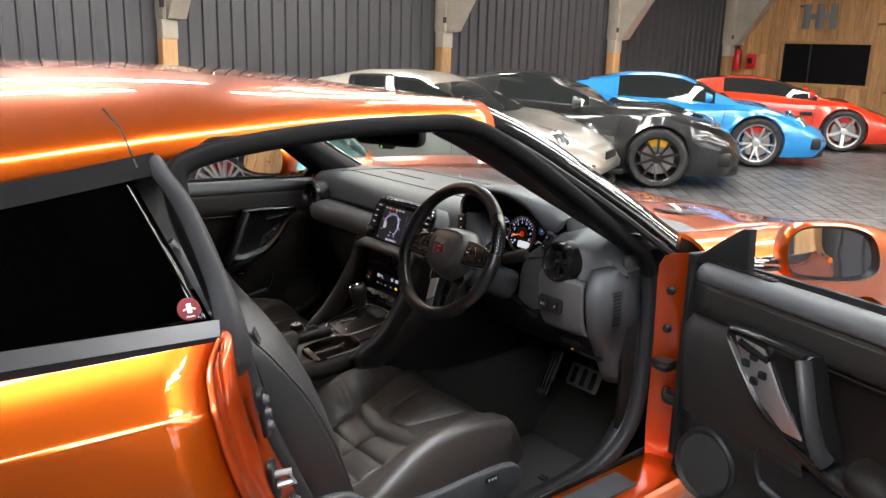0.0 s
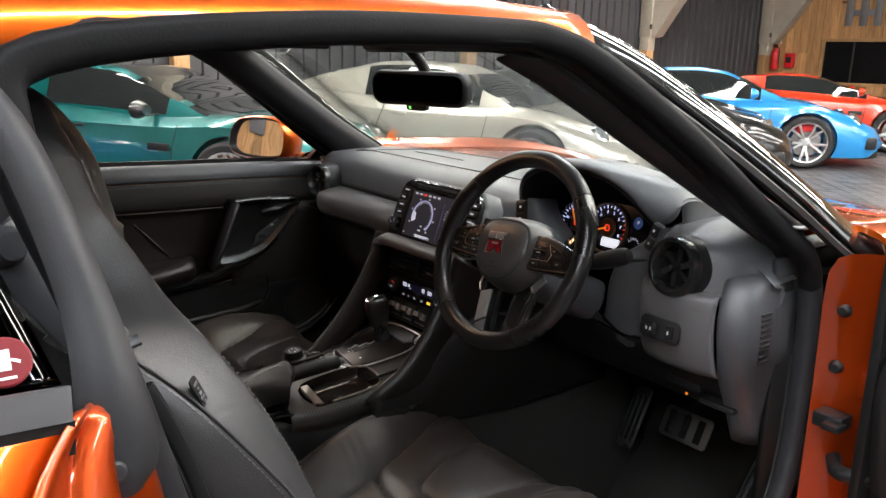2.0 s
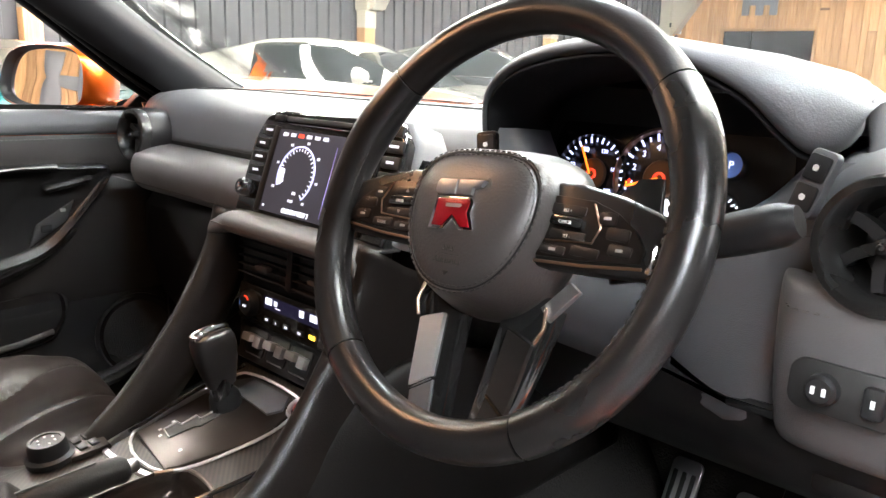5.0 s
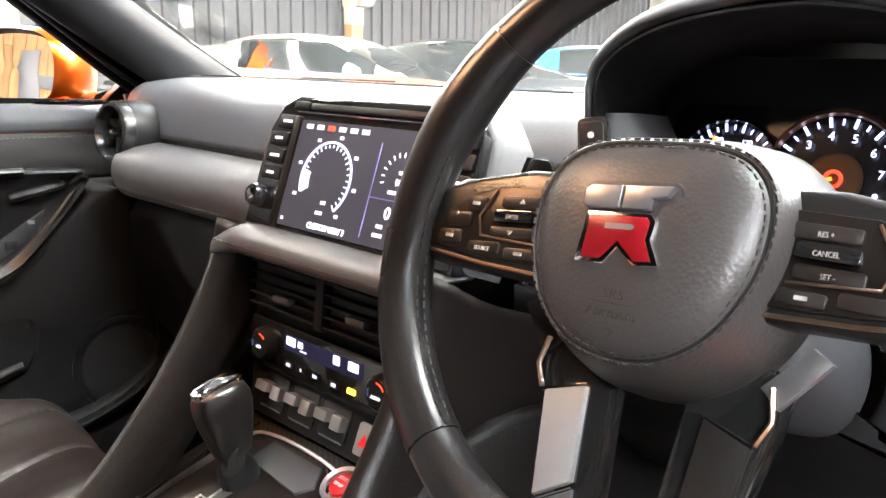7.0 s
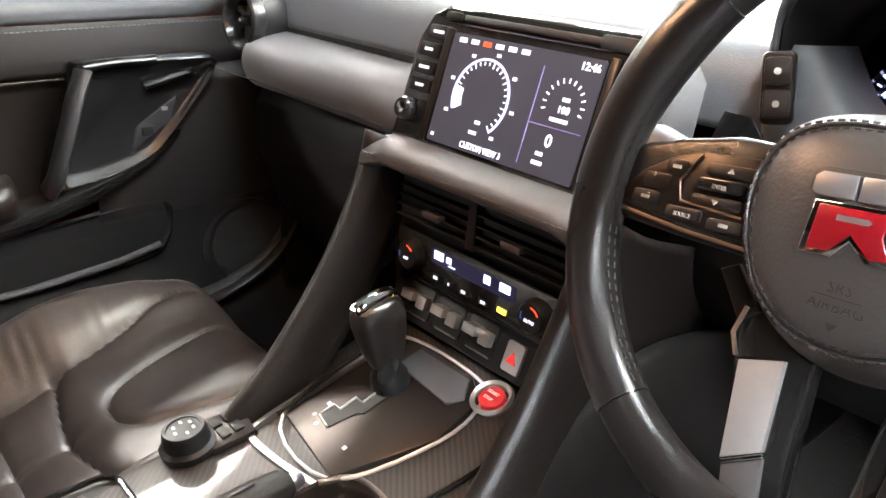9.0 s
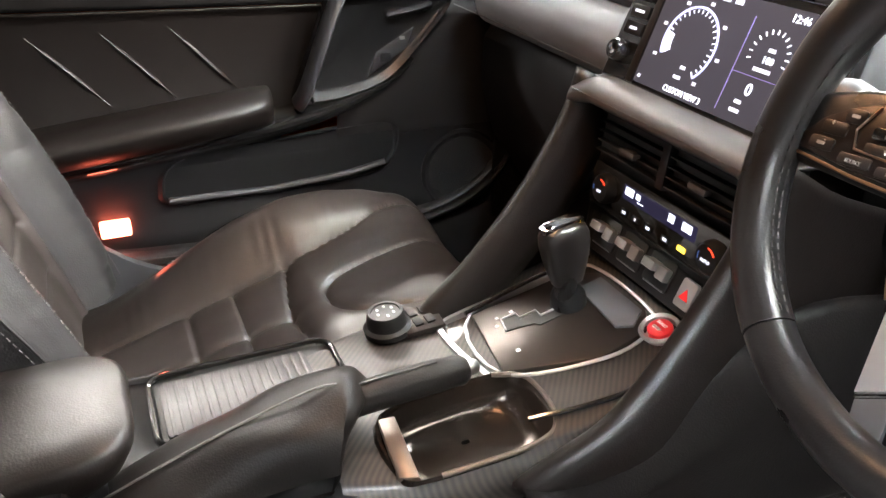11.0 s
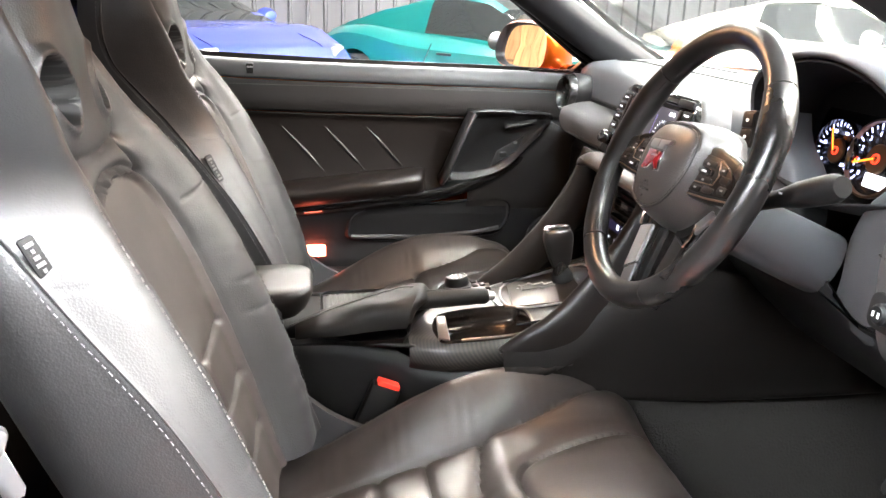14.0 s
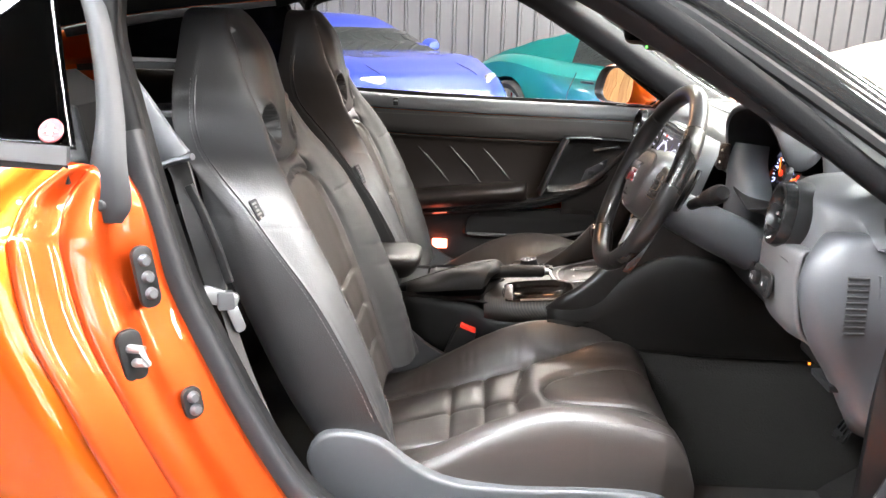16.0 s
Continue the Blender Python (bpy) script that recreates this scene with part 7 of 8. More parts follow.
# leather side pillars sweeping from the ledge to the console
def pillar_rows(sx):
    k = 1.0 if sx > 0 else 0.0
    p = spline([(sx * .150, .082, .826), (sx * (.147 + .003 * k), .066, .780), (sx * (.143 + .010 * k), .032, .722), (sx * (.138 + .020 * k), -.010, .668), (sx * (.132 + .030 * k), -.062, .615), (sx * (.126 + .028 * k), -.105, .582), (sx * (.122 + .020 * k), -.135, .552)], 5)
    rows = []
    n = len(p)
    for i, q in enumerate(p):
        w = .020 + .004 * math.sin(i / n * 3.1)
        f = V(0, -.75, .65) if i > 4 else V(0, -1, .2)
        back = .10 + .02 * i / n
        rows.append([q + V(-sx * .020, .045, -.02), q + V(-sx * .017, .008, 0), q + V(-sx * .006, -.008, .008), q + V(sx * .008, -.006, .006), q + V(sx * .016, .010, -.004), q + V(sx * .018, back * .6, -.03), q + V(sx * .016, back + .10, -.08)])
    return grid([spline(r, 3) for r in rows])


for sx in (-1, 1):
    part("stack_pillar", pillar_rows(sx), HIDE_BROWN, con, "brown-black leather stack pillar", solid=.004, angle=70)
# big leather knee pad on the driver side and mirrored on the passenger side
for sx in (-1, 1):
    rows = []
    for y, zt, xx in ((-.14, .562, .150), (-.06, .60, .156), (.02, .655, .166), (.10, .70, .176), (.20, .70, .186), (.32, .66, .19), (.5, .6, .19)):
        xx += .014 if sx > 0 else 0
        rows.append([V(sx * (xx - .035), y, zt - .012), V(sx * (xx - .014), y, zt), V(sx * xx, y, zt - .014), V(sx * (xx + .012), y, zt - .06), V(sx * (xx + .01), y, .54), V(sx * (xx + .012), y, .495), V(sx * (xx + .004), y, .482)])
    part("knee_pad", grid([spline(r, 3) for r in zip(*[spline(c, 3) for c in zip(*rows)])]), DARK_HIDE, con, solid=.004, angle=70)
# carpeted tunnel sides below the pads
for sx in (-1, 1):
    part("tunnel_carpet", smooth_grid([[V(sx * x, y, z) for x, z in ((.19, .50), (.196, .452), (.205, .432), (.232, .38), (.268, .29), (.288, .235), (.31, .208))] for y in (-.15, .0, .15, .3, .5, .62)]), CARPET, con, "dark carpet on the tunnel side", solid=.005, angle=70)
# tunnel flanks
for sx in (-1, 1):
    part("console_flank", grid([[V(sx * (xr if sx > 0 else .150), y, z1), V(sx * ((xr if sx > 0 else .150) + .004), y, z1 - .03), V(sx * ((xr if sx > 0 else .150) + .008), y, .40), V(sx * ((xr if sx > 0 else .150) + .02), y, .22)] for y, z1, xr in ((-.62, .560, .062), (-.40, .556, .068), (-.30, .535, .078), (-.26, .515, .092), (-.22, .512, .108), (-.13, .518, .118), (0, .545, .130), (.10, .57, .136))]), PLASTIC, con, solid=.006)
part("console_deck", grid([[V(-.148, y, z), V(0, y, z + .002), V(xr, y, z)] for y, z, xr in ((-.62, .553, .066), (-.40, .550, .070), (-.26, .548, .090))]), PLASTIC, con, solid=.004)
# carbon console top with rounded shoulders
rows = []
for y, z in ((-.28, .557), (-.22, .560), (-.15, .566), (-.09, .575), (-.03, .590), (.03, .606), (.085, .625)):
    w = .142 - .010 * (y + .28)
    r = float(np.interp(y, [-.28, -.22, -.15, -.09, -.03, .1], [.080, .106, .112, .117, .124, .133]))
    rows.append([V(-w - .012, y, z - .075), V(-w - .006, y, z - .035), V(-w, y, z - .012), V(-w + .012, y, z), V(-w * .5, y, z + .002), V(0, y, z + .003), V(r * .5, y, z + .002), V(r - .010, y, z), V(r, y, z - .006), V(r + .009, y, z - .018), V(r + .012, y, z - .036), V(r + .006, y, z - .050)])
ctop = part("carbon_top", grid([spline(r, 3) for r in zip(*[spline(c, 3) for c in zip(*rows)])]), CARBON, con, "carbon-fibre console top", solid=.004)
# gear gate
GM = facing((-.012, -.005, .6035), (0, -.26, 1), (0, 1, 0))
gate = part("gear_gate", prism([(-.072, -.075), (.030, -.090), (.072, .0), (.066, .058), (.040, .075), (-.045, .075), (-.070, .050)], .006, GM @ pose(0, 0, -.003), .002), SPOKE, con, "gear gate with silver edging")
loop = spline([(-.074, -.077, .003), (.030, -.093, .003), (.075, .0, .003), (.069, .060, .003), (.042, .078, .003), (-.047, .078, .003), (-.073, .052, .003)], 5, closed=True)
part("gate_edge", tube([GM @ p for p in loop], .0019, 8, closed=True), TOGGLE, gate)
SLOT = [(.000, .022), (-.013, .022), (-.013, -.008), (-.024, -.008), (-.024, -.028), (-.034, -.028), (-.034, -.046), (-.014, -.050), (-.010, -.034), (-.006, -.020), (.000, -.016)]
part("gate_slot", prism(SLOT, .0010, GM @ pose(-.008, -.008, .0030)), GRILLE, gate)
part("slot_edge", tube([GM @ V(x - .008, y - .008, .0044) for x, y in SLOT[1:8]], .0013, 6), TOGGLE, gate, "bright silver edge of the zigzag gear slot")
for x, y in ((-.048, -.056), (-.048, -.038), (.012, -.062), (-.036, -.062)):
    part("gate_mark", box((x, y, .0034), (.004, .004, .0004), GM), WHITE_INK, gate)
part("front_tray", prism([(-.035, .036), (.045, .03), (.055, .045), (.040, .066), (-.035, .066)], .004, GM @ pose(0, .004, .002), .001), PLASTIC_GREY, gate)
part("silver_wedge", sweep(spline([GM @ V(*p) for p in ((-.079, .030, .002), (-.083, -.030, .001), (-.088, -.092, -.001), (-.078, -.112, -.001), (-.030, -.112, .0), (.024, -.104, .001))], 5), [(-.0045, -.004), (.0045, -.004), (.0035, .0012), (-.0025, .0022)], (0, 0, 1)), SATIN, con, "satin silver edge strip round the gear gate")
part("side_rail", tube(spline([(.085, -.10, .577), (.105, -.03, .594), (.118, .05, .616), (.122, .08, .626)], 5), .0028, 8), BLACK_GLOSS, con)
part("side_rail", tube(spline([(-.088, -.085, .588), (-.092, .0, .612), (-.085, .07, .632)], 5), .0026, 8), BLACK_GLOSS, con)
# selector lever
sel = part("gear_lever", tube(spline([(-.030, .006, .60), (-.031, .005, .64), (-.033, .002, .665)], 4), .012, 14), BLACK_GLOSS, con, "black leather gear selector with chrome top")
LM = pose(-.034, .0, .684, 10, 0, 0)
part("lever_boot", lathe([(.020, -.075), (.019, -.062), (.013, -.05)], 20, LM, cap=False), RUBBER, sel)
part("lever_knob", padded([(0, .026), (.014, .023), (.019, .008), (.018, -.012), (.012, -.024), (0, -.027), (-.012, -.024), (-.018, -.012), (-.019, .008), (-.014, .023)], [(.62, -.045), (.78, -.030), (.92, -.012), (1.0, .004), (.98, .014), (.86, .022), (.5, .027), (.05, .028)], LM), WHEEL_LEATHER, sel)
part("lever_cap", padded([(0, .022), (.007, .02), (.009, .0), (.007, -.022), (0, -.025), (-.007, -.022), (-.009, .0), (-.007, .02)], [(1.0, .022), (1.0, .0275), (.8, .030), (.05, .031)], LM), CHROME, sel)
part("lever_side", tube([LM @ V(-.019, .0, .016), LM @ V(-.0195, -.004, -.004), LM @ V(-.016, -.008, -.02)], .0035, 8), CHROME, sel)
part("lever_lamp", box((-.0195, -.012, .004), (.002, .003, .003), LM), LIT_R, sel)
# start button
SB = facing((.064, .058, .6235), (0, -.34, 1), (0, 1, 0)) @ Matrix.Scale(1.05, 4)
stb = part("start_button", lathe([(.0165, -.004), (.0205, .003), (.0185, .006), (.0155, .004)], 32, SB, cap=False), TOGGLE, con, "red engine start button in a chrome ring")
part("button_cap", lathe([(0, .0058), (.0105, .0055), (.0122, .004), (.0125, -.002)], 30, SB), surface("start_red", (.45, .015, .02), .3, glow=(1, .04, .03), glow_power=.05), stb)
print_on("START", .0045, SB @ pose(0, .003, .0066), WHITE_INK, stb)
print_on("STOP", .0045, SB @ pose(0, -.004, .0066), WHITE_INK, stb)
# rotary controller with its key pad
RK = facing((-.118, -.165, .572), (0, -.12, 1), (0, 1, 0))
rk = part("rotary_knob", lathe([(.026, -.004), (.027, .003), (.0225, .006), (.0215, .017), (.0195, .0205), (.014, .021), (0, .0205)], 36, RK), PLASTIC, con, "gloss black rotary controller")
part("knob_ring", lathe([(.0205, .0205), (.0195, .0222), (.016, .0222), (.0155, .0205)], 36, RK, cap=False), PLASTIC, rk)
for k in range(6):
    part("knob_mark", box((math.cos(k) * .0095, math.sin(k) * .0095, .0215), (.004, .0025, .0005), RK), WHITE_INK, rk)
kp = part("key_pad", prism([(-.026, .020), (.026, .014), (.030, .058), (-.012, .062)], .006, RK @ pose(0, 0, -.004), .002), SPOKE, con)
for k in range(4):
    part("pad_key", box((-.008 + .020 * (k % 2), .032 + .014 * (k // 2), .003), (.015, .010, .003), RK, .001), PLASTIC, kp)
# long box lid, bin, armrest, handbrake
BM = facing((-.078, -.325, .558), (0, -.02, 1), (0, 1, 0))
binn = part("console_bin", prism(rounded(.110, .18, .016), .004, BM @ pose(0, 0, -.004), .001), GRILLE, con)
part("bin_lid", prism(rounded(.090, .15, .01), .004, BM @ pose(0, -.01, 0), .001), LID_GREY, binn, "ribbed grey sliding lid")
for k in range(16):
    part("lid_rib", box((0, -.078 + k * .0092, .0045), (.086, .004, .0024), BM, .0008), LID_GREY, binn)
part("bin_rim", tube([BM @ V(*p) for p in [(x, y, .004) for x, y in rounded(.116, .19, .02)]], .0032, 8, closed=True), BLACK_GLOSS, con)
arm = part("armrest", padded([(0, .085), (.05, .082), (.075, .055), (.08, 0), (.08, -.12), (-.08, -.12), (-.08, 0), (-.075, .055), (-.05, .082)], [(.70, -.050), (.86, -.036), (.97, -.018), (1.0, -.008), (.985, -.001), (.93, .003), (.5, .005), (.02, .005)], facing((-.014, -.520, .630), (0, -.05, 1), (0, 1, 0))), HIDE_BROWN, con, "padded leather armrest lid", angle=70)
part("armrest_base", box((0, -.58, .575), (.15, .19, .09), bev=.02), PLASTIC, con)
hb = part("handbrake", tube(spline([(.030, -.385, .578), (.030, -.32, .592), (.030, -.25, .604), (.030, -.17, .609), (.029, -.140, .608)], 5), [.017] * 4 + [.0155] * 4 + [.0165] * 8 + [.0155] * 4 + [.012], 16, squash=(1, .92)), DARK_HIDE, con, "leather handbrake lever")
part("brake_button", lathe([(0, .014), (.006, .0135), (.0075, .011), (.008, 0)], 16, facing((.029, -.141, .608), (0, 1, 0))), SATIN, hb)
part("brake_seam", tube([(.030, -.30, .613), (.030, -.25, .6205), (.030, -.17, .6245)], .0012, 6), GRILLE, hb)
br = []
GAITER = [(-.475, .566, .545, .030), (-.440, .580, .540, .040), (-.400, .595, .537, .046), (-.355, .610, .534, .050), (-.315, .622, .532, .053), (-.285, .629, .532, .055), (-.268, .628, .536, .054), (-.258, .620, .548, .046), (-.252, .611, .566, .032), (-.254, .603, .582, .018)]
for k, (y, zt, zb, w) in enumerate(GAITER):
    zc, h = (zt + zb) / 2, (zt - zb) / 2
    ring = []
    for j in range(20):
        a = 2 * math.pi * j / 20
        fold = 1 + .05 * math.sin(3 * a + y * 60) + .035 * math.sin(5 * a - y * 110)
        ca, sa = math.cos(a), math.sin(a)
        ring.append(V(.034 + w * fold * math.copysign(abs(ca) ** .8, ca), y + .012 * sa * (1 if k > 4 else 0) - .02 * ca * (k > 5), zc + h * fold * math.copysign(abs(sa) ** .75, sa)))
    br.append(ring)
part("brake_gaiter", grid([list(r) for r in zip(*[spline(c, 3) for c in zip(*br)])], close_v=True), DARK_HIDE, con, "creased leather handbrake gaiter", sub=1, angle=80)
part("gaiter_seam", tube(spline([(.034, y, zt + .002) for y, zt, zb, w in GAITER[:7]], 4), .0012, 6), STITCH_DARK, con)
# ash tray and coin tray with bright edge
# Black tray tinted bronze: the warm cabin light put into its colour.
TRAY_WARM = surface("warm_tinted_tray", (.030, .022, .017), .20, metal=.6, wear=.05)
AT = facing((.058, -.152, .569), (.14, -.10, 1), (0, 1, 0)) @ Matrix.Diagonal((1.22, 1, 1, 1))
TRAY = [(p.x, p.y) for p in spline([(-.030, -.070, 0), (.028, -.078, 0), (.040, -.05, 0), (.042, .045, 0), (.026, .076, 0), (-.018, .076, 0), (-.034, .045, 0)], 5, closed=True)]
cut(ctop, [prism(TRAY, .09, AT @ pose(0, 0, -.045))])
bowl = [[AT @ V(x * k, y * k, h) for x, y in TRAY] for k, h in ((1.05, .002), (1.02, .006), (.98, .004), (.93, -.010), (.84, -.022), (.6, -.027), (.05, -.028))]
at_ = part("coin_tray", grid(bowl, close_u=True), TRAY_WARM, con, "dark open coin tray tinted for warm light, with a bright edge", angle=70)
part("tray_edge", tube([AT @ p for p in spline([(.041, -.045, .005), (.043, .045, .005), (.027, .078, .005), (-.018, .078, .005), (-.034, .047, .005)], 5)], .0026, 8), SPOKE_SATIN, at_)
part("tray_clip", prism([(-.026, -.076), (.032, -.082), (.038, -.064), (-.024, -.060)], .008, AT, .003), SPOKE_SATIN, at_, "chrome tray lip")

# rear-view mirror
rv = thing("rear_view_mirror", "black frameless rear-view mirror on the windscreen", "mirror")
RV = facing((.015, .062, 1.168), (.42, -1, -.10))
part("mirror_housing", prism(rounded(.235, .072, .026, 7), .026, RV @ pose(0, 0, -.026) , .010, 4), PLASTIC, rv)
part("mirror_face", prism(rounded(.218, .056, .02, 7), .0015, RV @ pose(0, .002, .0006)), DARK_MIRROR, rv)
part("mirror_chin", prism(rounded(.05, .016, .007), .016, RV @ pose(-.005, -.038, -.018), .004), PLASTIC, rv)
part("mirror_lamp", box((-.018, -.039, .0), (.003, .005, .003), RV), surface("lit_green", (.1, .7, .1), .4, glow=(.2, 1, .15), glow_power=2.0), rv)
part("mirror_stalk", tube(spline([(.015, .085, 1.175), (.01, .085, 1.21), (.0, .04, 1.262)], 5), .012, 10), PLASTIC, rv)
part("sensor_pod", box((0, .02, 1.262), (.10, .12, .04), bev=.015), PLASTIC, rv)

# overhead map lamps, lit while the door is open
ml = thing("map_lamp", "lit twin map lamps in a black overhead panel", "lamp")
part("lamp_panel", box((-.02, -.19, 1.271), (.24, .12, .022), bev=.008), PLASTIC, ml)
LAMP_LIT = surface("lit_map_lens", (.9, .85, .8), .4, glow=(1.0, .54, .28), glow_power=58.0)
for q in (-.075, .035):
    part("lamp_lens", prism(rounded(.078, .042, .010), .004, facing((q, -.185, 1.2595), (0, 0, -1), (0, 1, 0)), .001), LAMP_LIT, ml, "lit frosted lens")
part("lamp_switch", box((-.02, -.228, 1.2595), (.03, .012, .005), bev=.001), PLASTIC_GREY, ml)

# pedals
for i, (x, y, z, w, h) in enumerate(((.315, .50, .42, .045, .15), (.455, .50, .45, .12, .07))):
    pd = thing("pedal", "metal drilled foot pedal with rubber strips", "pedal", "foot pedals")
    pm = facing((x, y, z), (0, -1, .5))
    part("pedal_pad", prism(rounded(w, h, .01), .006, pm, .002), SATIN, pd)
    for k in range(3):
        part("rubber_strip", box((-w * .3 + w * .3 * k, 0, .007), (w * .14, h * .75, .003), pm, .001), RUBBER, pd)
    part("pedal_arm", tube([pm @ V(0, h * .3, 0), pm @ V(0, .2, -.03)], .008, 8), PLASTIC, pd)
fr = thing("foot_rest", "ribbed metal foot rest by the door sill", "foot rest")
part("rest_plate", prism(rounded(.06, .16, .01), .006, facing((.66, .46, .42), (-.1, -1, .7)), .002), SATIN, fr)
for k in range(4):
    part("rest_rib", box((-.02 + .0135 * k, 0, .007), (.006, .13, .003), facing((.66, .46, .42), (-.1, -1, .7)), .001), RUBBER, fr)
mat_ = thing("floor_mat", "black carpet floor mat in the driver footwell", "mat")
part("mat_body", box((.42, .22, .214), (.48, .56, .012), bev=.004), surface("mat_pile", (.062, .059, .057), .95, grain=.9, grain_size=.003, spec=.1), mat_)
clip = thing("mat_clip", "small black and silver fixing on the carpet", "fixing")
part("clip_body", box((.537, .264, .226), (.05, .02, .012), pose(0, 0, 0, 0, 0, 0), .003), PLASTIC, clip)
for k in range(3):
    part("clip_glint", box((.522 + .015 * k, .264, .233), (.008, .012, .003), bev=.001), CHROME, clip)


# ---- doors ----
PLATE = surface("bright_satin_plate", (.62, .62, .63), .34, metal=.9, wear=.05)
GRAB_DARK = surface("dark_grey_grab", (.022, .022, .024), .4, grain=.2, grain_size=.0012)
BEZEL = surface("satin_black_bezel", (.007, .007, .0072), .26, wear=.04, spec=.4)


def car_door(name, label, flip, hinge):
    """A long coupe door, built shut on the left side (x < 0) and turned about its hinge line afterwards; y runs from -.86 to .40."""
    door = thing(name, label, "car door", "car doors")
    kids = []

    def dp(nm, bm, mat, lab="", par=None, **kw):
        ob = part(nm, bm, mat, par or door, lab, **kw)
        kids.append(ob)
        return ob
    # outer skin
    sk = []
    for y, zt in ((-.83, .955), (-.6, .925), (-.3, .914), (0, .906), (.2, .901), (.385, .893)):
        dx = -.012 * math.sin((y + .83) / 1.2 * 3.1)
        sk.append([V(-.856, y, zt), V(-.882 + dx, y, zt - .012), V(-.915 + dx, y, zt - .045), V(-.93 + dx, y, .82), V(-.935 + dx, y, .65), V(-.925 + dx, y, .48), V(-.90, y, .38)])
    dp("door_skin", smooth_grid(sk), ORANGE, "orange outer door skin", solid=.01, solid_offset=0)
    # inner trim: belt roll, upper pad, middle insert, pocket zone
    belt = []
    for y, zb in ((-.80, .938), (-.577, .925), (-.3, .917), (0, .910), (.2, .905), (.34, .90)):
        belt.append([V(-.846, y, zb + .002), V(-.82, y, zb + .008), V(-.795, y, zb + .003), V(-.782, y, zb - .016), V(-.785, y, zb - .036)])
    top = dp("belt_roll", smooth_grid(belt), DASH, "grey padded door top roll", solid=.004)
    up = []
    for y, zb in ((-.80, .90), (-.577, .887), (-.3, .879), (0, .873), (.2, .868), (.34, .864)):
        f = 1 if y < .25 else .6
        up.append([V(-.785, y, zb), V(-.782, y, zb - .004), V(-.781, y, zb - .05), V(-.792, y, zb - .078)])
    dp("upper_pad", smooth_grid(up), DOOR_GREY, "grey-brown door pad", solid=.004)
    stitch_line([V(-.7805, y, .887 - .028 * (y + .577) * .6 - .012) for y in np.linspace(-.78, .30, 30)], top, STITCH_DARK)
    mid = []
    for y, z0 in ((-.80, .82), (-.577, .808), (-.3, .80), (-.05, .795), (.1, .79), (.22, .788), (.34, .786)):
        mid.append([V(-.792, y, z0), V(-.806, y, z0 - .02), V(-.812, y, .70), V(-.808, y, .64), V(-.80, y, .60)])
    dp("insert_panel", smooth_grid(mid), HIDE_BROWN, "dark leather door insert with slanted pleats", solid=.004)
    for y0 in (-.503, -.395, -.287):
        dp("insert_pleat", tube(spline([(-.806, y0, .765), (-.809, y0 + .05, .71), (-.807, y0 + .105, .648)], 6), [.003] * 3 + [.007] * 7 + [.003] * 3, 8, squash=(1, .6)), HIDE_BROWN)
    # armrest shelf
    ar = []
    for y, w, z in ((-.80, .085, .600), (-.6, .09, .612), (-.4, .095, .632), (-.25, .092, .648), (-.16, .075, .655), (-.14, .05, .655)):
        ar.append([V(-.80, y, z + .004), V(-.80 + w * .6, y, z + .006), V(-.80 + w, y, z - .006), V(-.80 + w, y, z - .03), V(-.80 + w * .7, y, z - .055), V(-.80, y, z - .065)])
    dp("door_armrest", smooth_grid(ar), HIDE_BROWN, "padded door armrest", solid=.0, angle=80)
    # swoosh below the armrest up to the front
    sw = []
    for y, z, w in ((-.80, .545, .03), (-.5, .565, .04), (-.25, .59, .045), (-.08, .615, .05), (.06, .66, .045), (.16, .73, .03), (.20, .80, .02)):
        sw.append([V(-.80, y, z + .01), V(-.80 + w, y, z + .006), V(-.80 + w + .004, y, z - .012), V(-.80 + w * .7, y, z - .03), V(-.80, y, z - .045)])
    dp("door_swoosh", smooth_grid(sw), BLACK_GLOSS, "gloss black sweep below the armrest", solid=.003)
    fw = []
    for y in (-.02, .10, .20, .28, .34):
        fw.append([V(-.79, y, .79), V(-.765, y, .76), V(-.758, y, .70), V(-.765, y, .64), V(-.775, y, .58), V(-.79, y, .53)])
    dp("front_pad", smooth_grid(fw), DOOR_GREY, "", solid=.004)
    # handle recess: gloss frame, bowl, grab bar and switches
    HR = Matrix(((0, 0, 1, -.757), (1, 0, 0, 0), (0, 1, 0, 0), (0, 0, 0, 1)))
    outer = [(-.008, .820), (.17, .815), (.190, .805), (.190, .785), (.115, .700), (.060, .655), (-.02, .632), (-.085, .630), (-.098, .642), (-.06, .735), (-.03, .808)]
    fr_ = [(p.x, p.y) for p in spline([(a, b, 0) for a, b in outer], 5, closed=True)]
    cx, cz = .04, .735
    rows = [[HR @ V(y, z, -.03) for y, z in fr_], [HR @ V(y, z, .004) for y, z in fr_], [HR @ V(cx + (y - cx) * .95, cz + (z - cz) * .92, .012) for y, z in fr_], [HR @ V(cx + (y - cx) * .86, cz + (z - cz) * .80, .006) for y, z in fr_], [HR @ V(cx + (y - cx) * .80, cz + (z - cz) * .72, .002) for y, z in fr_]]
    bez = dp("handle_bezel", grid(rows, close_u=True, cap=True), BEZEL, "gloss black handle recess", angle=60)
    dp("bezel_glint", tube([HR @ V(y, z, .008) for y, z in ((.182, .792), (.11, .703), (.055, .657), (-.02, .638))], .0016, 8), BEZEL if not flip else CHROME, par=bez)
    grab = spline([(-.022, .812, .020), (-.045, .77, .030), (-.07, .71, .034), (-.088, .66, .026), (-.098, .635, .01)], 6)
    dp("grab_handle", tube([HR @ p for p in grab], .0135, 12, squash=(1.25, .7)), GRAB_DARK, "dark grey grab handle")
